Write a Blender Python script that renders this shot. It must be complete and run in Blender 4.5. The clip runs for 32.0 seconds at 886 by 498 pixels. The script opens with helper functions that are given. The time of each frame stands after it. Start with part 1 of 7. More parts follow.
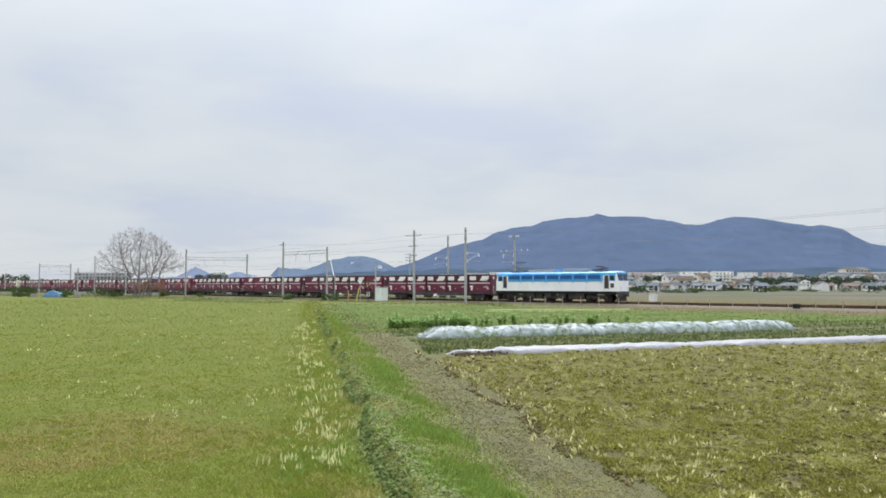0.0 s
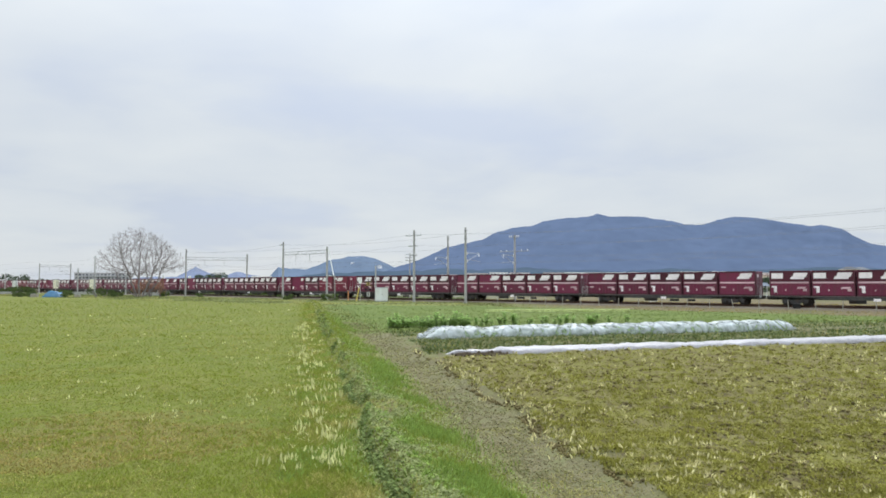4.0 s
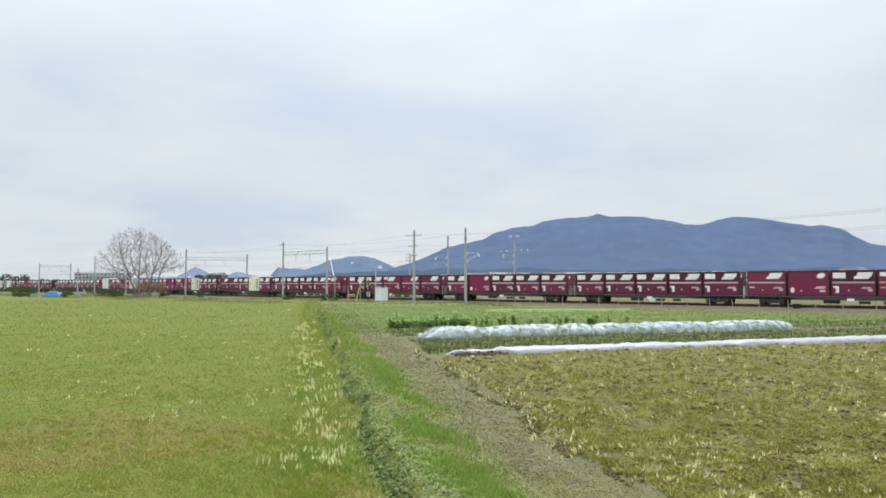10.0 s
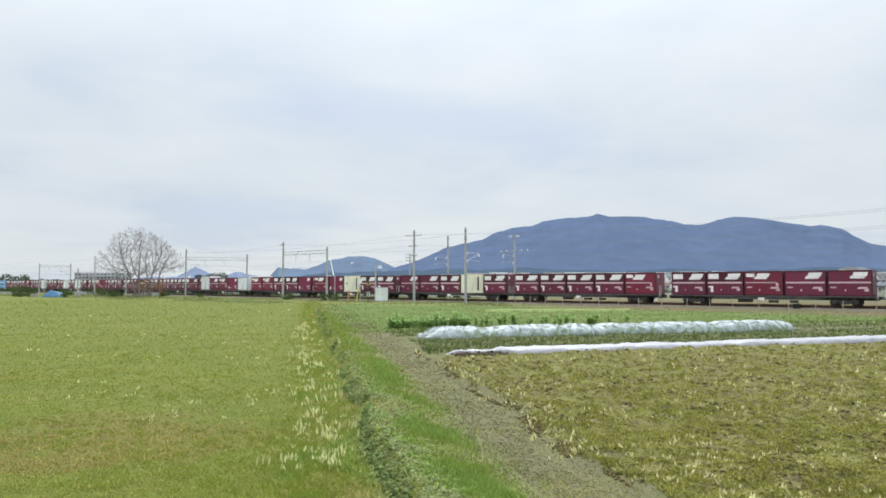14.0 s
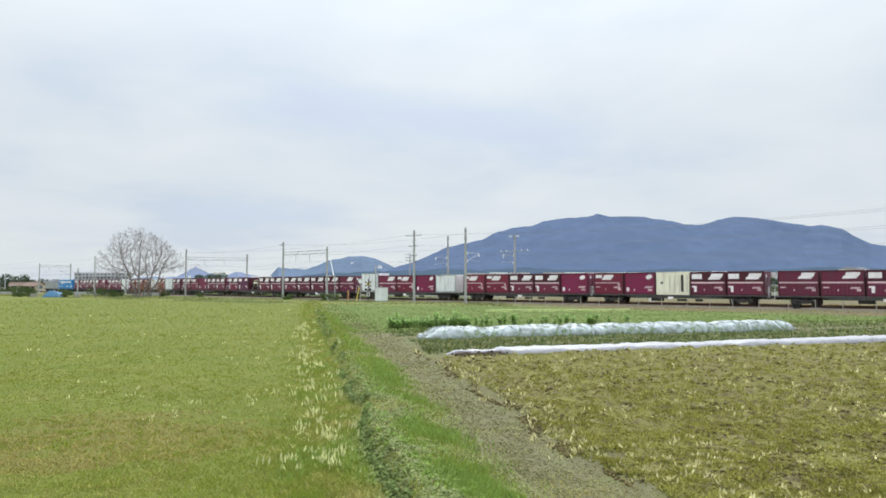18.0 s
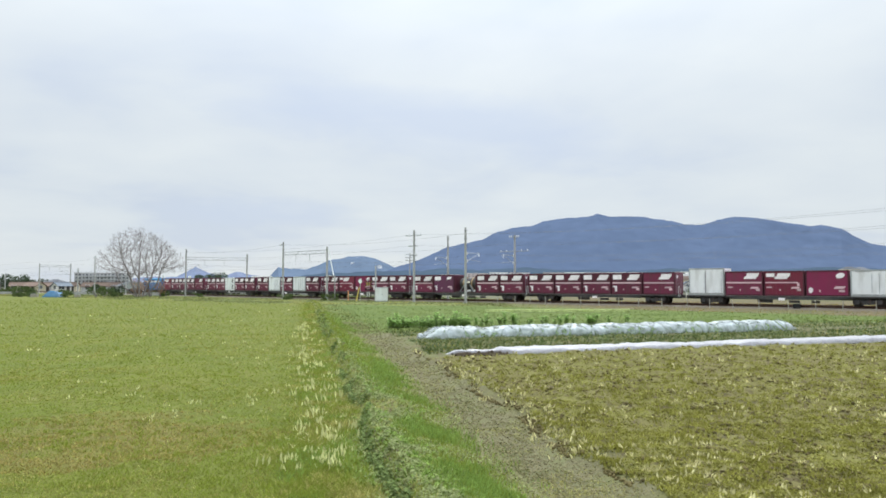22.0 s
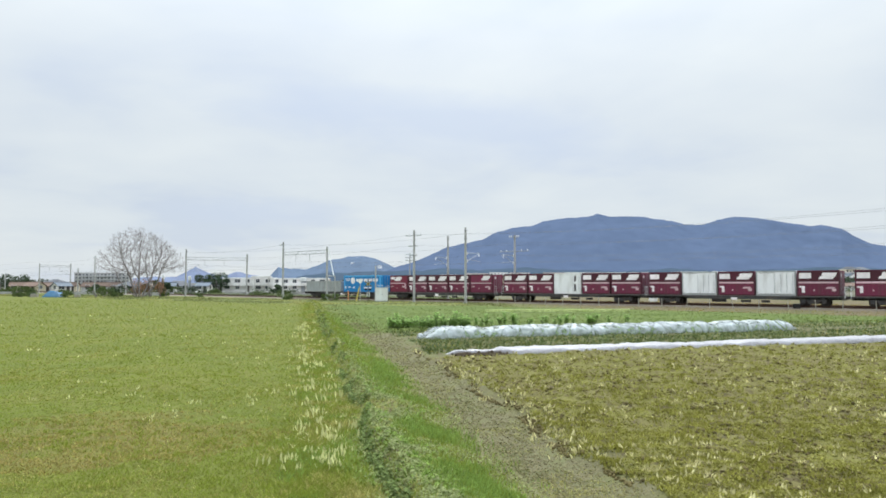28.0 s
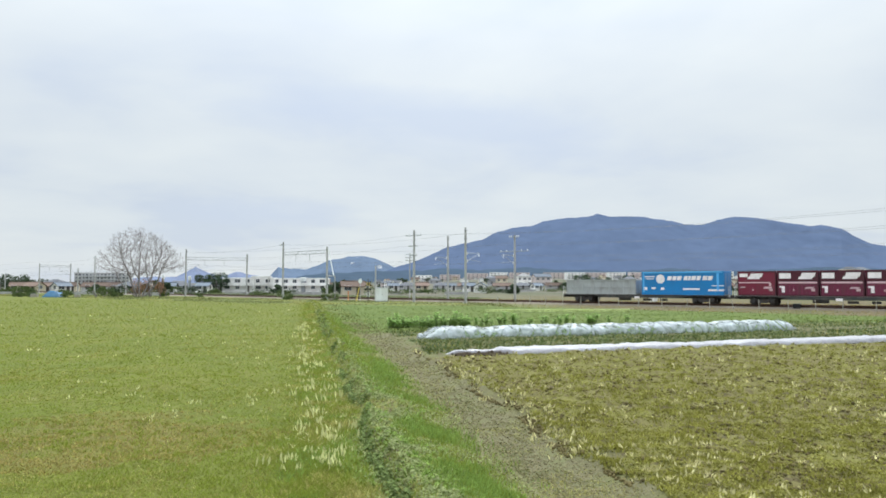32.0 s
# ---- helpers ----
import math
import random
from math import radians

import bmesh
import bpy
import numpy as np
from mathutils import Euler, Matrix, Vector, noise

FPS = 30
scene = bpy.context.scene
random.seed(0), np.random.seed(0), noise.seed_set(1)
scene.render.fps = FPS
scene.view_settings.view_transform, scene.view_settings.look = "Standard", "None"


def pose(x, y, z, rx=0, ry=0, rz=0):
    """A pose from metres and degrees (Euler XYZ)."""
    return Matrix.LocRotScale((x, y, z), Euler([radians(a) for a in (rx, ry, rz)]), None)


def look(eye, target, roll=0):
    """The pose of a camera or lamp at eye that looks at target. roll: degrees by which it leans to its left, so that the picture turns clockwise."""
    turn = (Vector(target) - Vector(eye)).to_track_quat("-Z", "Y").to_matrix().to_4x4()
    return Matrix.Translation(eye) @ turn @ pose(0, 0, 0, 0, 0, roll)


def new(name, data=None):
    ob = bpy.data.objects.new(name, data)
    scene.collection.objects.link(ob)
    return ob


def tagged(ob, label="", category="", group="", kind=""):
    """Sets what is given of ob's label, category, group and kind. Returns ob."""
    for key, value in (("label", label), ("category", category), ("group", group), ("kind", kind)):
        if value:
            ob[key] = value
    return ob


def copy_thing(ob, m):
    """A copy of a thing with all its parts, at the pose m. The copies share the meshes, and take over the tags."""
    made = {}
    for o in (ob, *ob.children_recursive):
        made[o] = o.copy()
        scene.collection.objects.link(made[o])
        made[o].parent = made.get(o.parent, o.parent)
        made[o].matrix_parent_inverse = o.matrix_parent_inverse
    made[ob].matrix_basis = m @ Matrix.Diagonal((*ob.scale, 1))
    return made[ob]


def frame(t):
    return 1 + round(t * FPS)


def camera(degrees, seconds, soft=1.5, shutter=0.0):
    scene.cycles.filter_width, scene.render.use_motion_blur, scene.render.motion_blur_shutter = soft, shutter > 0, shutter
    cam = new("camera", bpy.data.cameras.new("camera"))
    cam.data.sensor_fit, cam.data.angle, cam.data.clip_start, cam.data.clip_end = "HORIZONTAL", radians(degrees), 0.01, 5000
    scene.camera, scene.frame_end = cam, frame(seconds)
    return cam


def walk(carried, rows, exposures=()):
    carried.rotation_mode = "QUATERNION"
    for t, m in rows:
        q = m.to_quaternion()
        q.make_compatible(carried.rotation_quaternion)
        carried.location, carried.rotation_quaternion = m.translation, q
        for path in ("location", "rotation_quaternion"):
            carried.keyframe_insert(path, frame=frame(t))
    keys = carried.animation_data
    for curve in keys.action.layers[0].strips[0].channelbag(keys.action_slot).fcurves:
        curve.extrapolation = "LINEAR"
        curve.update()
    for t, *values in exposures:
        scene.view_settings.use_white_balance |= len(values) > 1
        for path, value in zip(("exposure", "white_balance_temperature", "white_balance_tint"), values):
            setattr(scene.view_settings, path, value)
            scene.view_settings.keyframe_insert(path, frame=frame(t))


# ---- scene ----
EYE = (0.0, 0.0, 2.45)
cam = camera(65.3, 32.0, soft=1.7)
STILL = pose(*EYE, 90 + 2.95, 0, 0)
walk(cam, [(0.0, STILL), (32.0, STILL)], exposures=[(0.0, -0.1, 6480, 9.5), (3.0, -0.07, 6470, 9), (9.0, 0.0, 6440, 8),
                                                 (20.0, 0.02, 6430, 7.5), (32.0, 0.03, 6420, 7)])

# ---- overcast sky, soft sun ahead and high ----
SUN_UP, SUN_TURN = radians(48), radians(4)


def build_world():
    world = bpy.data.worlds.new("overcast")
    scene.world = world
    world.use_nodes = True
    nt = world.node_tree
    nt.nodes.clear()
    N, L = nt.nodes.new, nt.links.new
    out = N("ShaderNodeOutputWorld")
    sky = N("ShaderNodeTexSky")
    sky.sky_type, sky.sun_disc = "NISHITA", False
    sky.sun_elevation, sky.sun_rotation = SUN_UP, SUN_TURN
    clear = N("ShaderNodeBackground")
    clear.inputs[1].default_value = 0.1
    L(sky.outputs[0], clear.inputs[0])
    tc = N("ShaderNodeTexCoord")
    sep = N("ShaderNodeSeparateXYZ")
    L(tc.outputs["Generated"], sep.inputs[0])

    def m(op, a, b=None, clamp=False):
        n = N("ShaderNodeMath")
        n.operation, n.use_clamp = op, clamp
        for i, v in enumerate((a, b)):
            if v is None:
                continue
            if isinstance(v, (int, float)):
                n.inputs[i].default_value = v
            else:
                L(v, n.inputs[i])
        return n.outputs[0]
    up = m("MAXIMUM", sep.outputs[2], 0.0)
    den = m("ADD", up, 0.16)
    comb = N("ShaderNodeCombineXYZ")
    L(m("DIVIDE", sep.outputs[0], den), comb.inputs[0])
    L(m("DIVIDE", sep.outputs[1], den), comb.inputs[1])

    def clouds(scale, detail, off, dist):
        mp = N("ShaderNodeMapping")
        mp.inputs["Location"].default_value = off
        L(comb.outputs[0], mp.inputs[0])
        n = N("ShaderNodeTexNoise")
        n.inputs["Scale"].default_value, n.inputs["Detail"].default_value = scale, detail
        n.inputs["Distortion"].default_value, n.inputs["Roughness"].default_value = dist, 0.5
        L(mp.outputs[0], n.inputs["Vector"])
        return n.outputs["Fac"]
    big = clouds(0.75, 4.0, (1.1, 3.5, 0.0), 0.4)
    fine = clouds(2.2, 5.0, (4.2, 1.3, 2.0), 0.3)
    mixv = m("ADD", m("MULTIPLY", big, 0.75), m("MULTIPLY", fine, 0.25))
    ramp = N("ShaderNodeValToRGB")
    cr = ramp.color_ramp
    cr.elements[0].position, cr.elements[0].color = 0.36, (0.73, 0.80, 0.93, 1)
    cr.elements[1].position, cr.elements[1].color = 0.62, (0.90, 0.945, 0.985, 1)
    e = cr.elements.new(0.48)
    e.color = (0.83, 0.885, 0.955, 1)
    L(mixv, ramp.inputs[0])
    # thinner, bluer bands in the cloud sheet
    u, v = m("DIVIDE", sep.outputs[0], den), m("SUBTRACT", m("DIVIDE", sep.outputs[1], den), 2.55)

    def band(cu, cv, tilt, length, width):
        du, dv = m("SUBTRACT", u, cu), m("SUBTRACT", v, cv)
        ca, sa = math.cos(tilt), math.sin(tilt)
        p = m("DIVIDE", m("ADD", m("MULTIPLY", du, ca), m("MULTIPLY", dv, sa)), length)
        q = m("DIVIDE", m("SUBTRACT", m("MULTIPLY", dv, ca), m("MULTIPLY", du, sa)), width)
        r = m("ADD", m("ADD", m("MULTIPLY", p, p), m("MULTIPLY", q, q)), m("MULTIPLY", m("SUBTRACT", fine, 0.5), 2.6))
        return m("DIVIDE", m("SUBTRACT", 1.5, r), 1.5, True)
    thin = m("MAXIMUM", band(0.05, 0.02, 0.42, 0.85, 0.3), m("MULTIPLY", band(-0.95, 1.15, 0.2, 0.5, 0.3), 0.8))
    tone = N("ShaderNodeMix")
    tone.data_type = "RGBA"
    L(m("MULTIPLY", thin, 0.75), tone.inputs["Factor"])
    L(ramp.outputs[0], tone.inputs["A"])
    tone.inputs["B"].default_value = (0.72, 0.80, 0.965, 1)
    # an overcast dome is brighter towards the zenith
    towards = N("ShaderNodeVectorMath")
    towards.operation = "DOT_PRODUCT"
    L(tc.outputs["Generated"], towards.inputs[0])
    towards.inputs[1].default_value = (math.sin(SUN_TURN) * math.cos(SUN_UP), math.cos(SUN_TURN) * math.cos(SUN_UP), math.sin(SUN_UP))
    veil = m("MULTIPLY", m("POWER", m("MAXIMUM", towards.outputs["Value"], 0.0), 7.0), 0.13)
    grad = m("ADD", m("ADD", 0.83, veil), m("MULTIPLY", m("POWER", up, 3.2), 4.6))
    cloud = N("ShaderNodeBackground")
    L(tone.outputs["Result"], cloud.inputs[0])
    L(grad, cloud.inputs[1])
    mix = N("ShaderNodeMixShader")
    mix.inputs[0].default_value = 0.93
    L(clear.outputs[0], mix.inputs[1])
    L(cloud.outputs[0], mix.inputs[2])
    L(mix.outputs[0], out.inputs[0])


build_world()
sun = new("sun", bpy.data.lights.new("sun", "SUN"))
sun.data.energy, sun.data.angle, sun.data.color = 1.9, radians(22), (1.0, 0.96, 0.9)
sun.matrix_world = look((40 * math.sin(SUN_TURN), 40 * math.cos(SUN_TURN), 40 * math.tan(SUN_UP)), (0, 0, 0))


# ---- materials ----
MATS = {}


def mat(name, color, rough=0.7, metal=0.0, vary=0.25, scale=4.0, bump=0.0, bscale=30.0, island=0.0, each=0.0,
        dirt=None, dirt_amount=0.4, dscale=1.0, streak=1.0, spec=0.4, leaf=0.0):
    """A procedural surface: colour varied at two scales, optional dirt, bump, per-piece variation."""
    if name in MATS:
        return MATS[name]
    mt = bpy.data.materials.new(name)
    MATS[name] = mt
    mt.use_nodes = True
    nt = mt.node_tree
    N, L = nt.nodes.new, nt.links.new
    b = nt.nodes["Principled BSDF"]
    b.inputs["Roughness"].default_value, b.inputs["Metallic"].default_value = rough, metal
    b.inputs["Specular IOR Level"].default_value = spec
    tc = N("ShaderNodeTexCoord")

    def noise_tex(sc, det=4.0, stretch=1.0):
        n = N("ShaderNodeTexNoise")
        n.inputs["Scale"].default_value, n.inputs["Detail"].default_value = sc, det
        if stretch != 1.0:
            mp = N("ShaderNodeMapping")
            mp.inputs["Scale"].default_value = (1, 1, stretch)
            L(tc.outputs["Object"], mp.inputs[0])
            L(mp.outputs[0], n.inputs["Vector"])
        else:
            L(tc.outputs["Object"], n.inputs["Vector"])
        return n.outputs["Fac"]

    def m(op, a, c):
        n = N("ShaderNodeMath")
        n.operation = op
        for i, v in enumerate((a, c)):
            if isinstance(v, (int, float)):
                n.inputs[i].default_value = v
            else:
                L(v, n.inputs[i])
        return n.outputs[0]
    a, c = noise_tex(scale, 3.0), noise_tex(scale * 7.3, 3.0)
    val = m("ADD", m("MULTIPLY", a, 0.6), m("MULTIPLY", c, 0.4))
    gain = m("ADD", 1.0 - vary, m("MULTIPLY", val, 2 * vary))
    if island:
        g = N("ShaderNodeNewGeometry")
        gain = m("MULTIPLY", gain, m("ADD", 1.0 - island, m("MULTIPLY", g.outputs["Random Per Island"], 2 * island)))
    if each:
        oi = N("ShaderNodeObjectInfo")
        gain = m("MULTIPLY", gain, m("ADD", 1.0 - each, m("MULTIPLY", oi.outputs["Random"], 2 * each)))
    vm = N("ShaderNodeVectorMath")
    vm.operation = "SCALE"
    vm.inputs[0].default_value = color
    L(gain, vm.inputs["Scale"])
    col = vm.outputs[0]
    if dirt:
        mx = N("ShaderNodeMix")
        mx.data_type = "RGBA"
        rp = N("ShaderNodeValToRGB")
        rp.color_ramp.elements[0].position, rp.color_ramp.elements[1].position = 0.45, 0.72
        L(noise_tex(dscale, 6.0, streak), rp.inputs[0])
        L(m("MULTIPLY", rp.outputs[0], dirt_amount), mx.inputs["Factor"])
        L(col, mx.inputs["A"])
        mx.inputs["B"].default_value = (*dirt, 1)
        col = mx.outputs["Result"]
    L(col, b.inputs["Base Color"])
    if bump:
        bp = N("ShaderNodeBump")
        bp.inputs["Strength"].default_value, bp.inputs["Distance"].default_value = bump, 0.02
        L(noise_tex(bscale, 4.0), bp.inputs["Height"])
        L(bp.outputs[0], b.inputs["Normal"])
    if leaf:
        # light that comes through thin leaves
        tr, mx, out = N("ShaderNodeBsdfTranslucent"), N("ShaderNodeMixShader"), nt.nodes["Material Output"]
        L(col, tr.inputs["Color"])
        mx.inputs[0].default_value = leaf
        L(b.outputs[0], mx.inputs[1])
        L(tr.outputs[0], mx.inputs[2])
        L(mx.outputs[0], out.inputs["Surface"])
    return mt


RUST = (0.11, 0.05, 0.03)
GRIME = (0.06, 0.045, 0.04)
M_MAROON = mat("maroon_steel", (0.152, 0.020, 0.053), 0.55, 0, 0.18, 1.2, each=0.22, dirt=GRIME, dirt_amount=0.35, dscale=1.6, streak=0.25)
M_MAROON_DARK = mat("dark_maroon_steel", (0.068, 0.009, 0.022), 0.55, 0, 0.18, 1.2, each=0.2, dirt=GRIME, dirt_amount=0.3, dscale=1.6, streak=0.25)
M_RED = mat("wine_red_steel", (0.18, 0.016, 0.042), 0.5, 0, 0.15, 1.2, each=0.18, dirt=GRIME, dirt_amount=0.3, dscale=1.6, streak=0.25)
M_MAGENTA = mat("magenta_red_steel", (0.185, 0.014, 0.06), 0.5, 0, 0.12, 1.2, each=0.12, dirt=GRIME, dirt_amount=0.2, dscale=1.3, streak=0.25)
M_PLUM = mat("faded_plum_steel", (0.12, 0.03, 0.075), 0.6, 0, 0.2, 1.2, each=0.1, dirt=GRIME, dirt_amount=0.3, dscale=1.6, streak=0.25)
M_WHITE_MARK = mat("white_marking", (0.86, 0.82, 0.83), 0.6, 0, 0.1, 3.0, each=0.06, dirt=(0.4, 0.25, 0.27), dirt_amount=0.25, dscale=2.5)
M_PINK_MARK = mat("faded_marking", (0.6, 0.42, 0.45), 0.6, 0, 0.25, 4.0, each=0.2)
M_CREAM = mat("cream_steel", (0.85, 0.82, 0.66), 0.5, 0, 0.1, 1.5, dirt=(0.3, 0.22, 0.14), dirt_amount=0.35, dscale=1.5, streak=0.3)
M_WHITE_STEEL = mat("white_steel", (0.80, 0.81, 0.82), 0.45, 0, 0.1, 1.5, each=0.06, dirt=(0.25, 0.23, 0.2), dirt_amount=0.35, dscale=1.5, streak=0.3)
M_GREY_STEEL = mat("grey_steel", (0.38, 0.40, 0.41), 0.5, 0.1, 0.15, 1.5, dirt=(0.14, 0.12, 0.1), dirt_amount=0.4, dscale=1.5, streak=0.3)
M_BLUE = mat("bright_blue_steel", (0.012, 0.20, 0.50), 0.45, 0, 0.1, 1.2, dirt=(0.05, 0.12, 0.25), dirt_amount=0.3, dscale=1.4, streak=0.3)
M_BLUE_LIGHT = mat("light_blue_steel", (0.10, 0.42, 0.80), 0.45, 0, 0.1, 1.2)
M_LOCO_BLUE = mat("loco_light_blue", (0.07, 0.33, 0.70), 0.4, 0, 0.08, 1.5)
M_LOCO_NAVY = mat("loco_deep_blue", (0.022, 0.115, 0.36), 0.4, 0, 0.1, 1.5)
M_LOCO_WHITE = mat("loco_white", (0.88, 0.88, 0.90), 0.4, 0, 0.05, 1.2, dirt=(0.5, 0.46, 0.43), dirt_amount=0.2, dscale=1.0, streak=0.3)
M_UNDER = mat("underframe_grey", (0.055, 0.055, 0.055), 0.7, 0.2, 0.35, 3.0, dirt=RUST, dirt_amount=0.5, dscale=2.0)
M_SILL = mat("wagon_sill_blue_grey", (0.045, 0.048, 0.048), 0.6, 0.1, 0.3, 2.0, dirt=(0.12, 0.09, 0.07), dirt_amount=0.5, dscale=2.0)
M_EDGE = mat("worn_deck_edge", (0.17, 0.165, 0.16), 0.6, 0.2, 0.35, 1.5, dirt=RUST, dirt_amount=0.6, dscale=1.5)
M_WHEEL = mat("wheel_steel", (0.05, 0.042, 0.038), 0.5, 0.7, 0.3, 5.0)
M_GLASS_DARK = mat("dark_cab_glass", (0.01, 0.013, 0.018), 0.08, 0, 0.1, 2.0, spec=0.6)
M_BLACK = mat("black_rubber", (0.012, 0.012, 0.012), 0.8, 0, 0.2, 5.0)
M_CONC = mat("weathered_concrete", (0.38, 0.378, 0.37), 0.85, 0, 0.15, 3.0, bump=0.3, bscale=40, dirt=(0.16, 0.15, 0.14), dirt_amount=0.5, dscale=1.2, streak=0.2)
M_STEEL = mat("galvanised_steel", (0.36, 0.38, 0.40), 0.5, 0.6, 0.15, 4.0)
M_WIRE = mat("copper_wire", (0.10, 0.11, 0.12), 0.5, 0.5, 0.1, 2.0)
M_INSUL = mat("porcelain_insulator", (0.75, 0.76, 0.78), 0.25, 0, 0.05, 5.0)
M_BALLAST = mat("brown_ballast", (0.152, 0.126, 0.092), 0.95, 0, 0.45, 3.0, bump=1.0, bscale=25)
M_SLEEPER = mat("concrete_sleeper", (0.26, 0.24, 0.22), 0.9, 0, 0.2, 3.0)
M_RAIL = mat("rusty_rail", (0.09, 0.05, 0.035), 0.5, 0.6, 0.3, 5.0)
M_YELLOW = mat("yellow_paint", (0.56, 0.43, 0.10), 0.5, 0, 0.1, 4.0)
M_CAB_WHITE = mat("white_cabinet_paint", (0.74, 0.76, 0.75), 0.5, 0, 0.06, 2.0, dirt=(0.4, 0.38, 0.33), dirt_amount=0.4, dscale=1.5, streak=0.3)


# ---- mesh helpers ----
def quick_mesh(name, verts, faces):
    """A mesh from an (n, 3) array of corners and an (m, k) array of faces."""
    verts, faces = np.asarray(verts, np.float32), np.asarray(faces, np.int32)
    me = bpy.data.meshes.new(name)
    me.vertices.add(len(verts))
    me.vertices.foreach_set("co", verts.ravel())
    k = faces.shape[1]
    me.loops.add(faces.size)
    me.loops.foreach_set("vertex_index", faces.ravel())
    me.polygons.add(len(faces))
    me.polygons.foreach_set("loop_start", np.arange(len(faces), dtype=np.int32) * k)
    me.update(calc_edges=True)
    me.validate()
    return me


def add_box(bm, x0, x1, y0, y1, z0, z1, bevel=0.0):
    r = bmesh.ops.create_cube(bm, size=1.0, matrix=Matrix.Translation(((x0 + x1) / 2, (y0 + y1) / 2, (z0 + z1) / 2))
                              @ Matrix.Diagonal((abs(x1 - x0), abs(y1 - y0), abs(z1 - z0), 1)))
    if bevel:
        es = list({e for v in r["verts"] for e in v.link_edges})
        bmesh.ops.bevel(bm, geom=es, offset=bevel, segments=2, affect="EDGES", profile=0.6)
    return r["verts"]


def add_tube(bm, a, b, r0, r1=None, n=10):
    a, b = Vector(a), Vector(b)
    q = (b - a).to_track_quat("Z", "Y").to_matrix().to_4x4()
    bmesh.ops.create_cone(bm, cap_ends=True, segments=n, radius1=r0, radius2=r0 if r1 is None else r1,
                          depth=(b - a).length, matrix=Matrix.Translation((a + b) / 2) @ q)


def prism(bm, pts, y0, y1):
    """A plate with the outline pts in (x, z), from y0 to y1."""
    f = [bm.verts.new((x, y0, z)) for x, z in pts]
    g = [bm.verts.new((x, y1, z)) for x, z in pts]
    n = len(pts)
    bm.faces.new(f)
    bm.faces.new(g[::-1])
    for i in range(n):
        bm.faces.new((f[i], g[i], g[(i + 1) % n], f[(i + 1) % n]))


def finish(bm, name):
    bmesh.ops.recalc_face_normals(bm, faces=bm.faces)
    me = bpy.data.meshes.new(name)
    bm.to_mesh(me)
    bm.free()
    return me


def part(name, bm, material, parent, label="", at=None):
    me = finish(bm, name) if isinstance(bm, bmesh.types.BMesh) else bm
    if not me.materials:
        me.materials.append(material)
    ob = new(name, me)
    ob.parent = parent
    if at is not None:
        ob.matrix_basis = at
    return tagged(ob, label) if label else ob


def box_part(name, dims, material, parent, label="", bevel=0.0):
    bm = bmesh.new()
    add_box(bm, *dims, bevel)
    return part(name, bm, material, parent, label)


def thing(name, label, category, group="", kind="", m=None, data=None, material=None):
    ob = new(name, data)
    if material:
        data.materials.append(material)
    if m is not None:
        ob.matrix_basis = m
    return tagged(ob, label, category, group, kind)


# ---- the plan ----
# the railway: s metres along it (growing the way the train runs), d metres out from the eye's foot
AX, AY = 0.7650, -0.6440
NX, NY = 0.6440, 0.7650
TURN = math.degrees(math.atan2(AY, AX))
RAIL_Z = 0.33
TRACK = 76.1
FAR_TRACK = 80.0


def swing(s):
    """How far the line swings away from its straight, far up the track."""
    q = min(1.0, max(0.0, (-75.96 - s) / 105.0))
    return 6.2 * q * q * (3 - 2 * q)


def along(s, d, z=0.0):
    d = d + swing(s)
    return Vector((NX * d + AX * s, NY * d + AY * s, z))


def track_pose(s, d, z=0.0, turn=0.0, reach=1.0):
    a, b = along(s - reach, d), along(s + reach, d)
    m = (a + b) / 2
    return Matrix.Translation((m.x, m.y, z)) @ pose(0, 0, 0, 0, 0, math.degrees(math.atan2(b.y - a.y, b.x - a.x)) + turn)


# rows of the vegetable plots run along (1, 0.32)
ROW_TURN = math.degrees(math.atan(0.32))


class Lattice:
    """Smooth value noise on the plan, for heights and densities."""

    def __init__(self, seed):
        self.t = np.random.RandomState(seed).rand(256, 256)

    def at(self, x, y, size):
        u, v = np.asarray(x) / size, np.asarray(y) / size
        i, j = np.floor(u).astype(int), np.floor(v).astype(int)
        fu, fv = u - i, v - j
        fu, fv = fu * fu * (3 - 2 * fu), fv * fv * (3 - 2 * fv)
        g = lambda a, b: self.t[a % 256, b % 256]
        return (g(i, j) * (1 - fu) + g(i + 1, j) * fu) * (1 - fv) + (g(i, j + 1) * (1 - fu) + g(i + 1, j + 1) * fu) * fv


LAT = Lattice(5)


def bump01(x, a, b, soft):
    return np.clip((x - a) / soft, 0, 1) * np.clip((b - x) / soft, 0, 1)


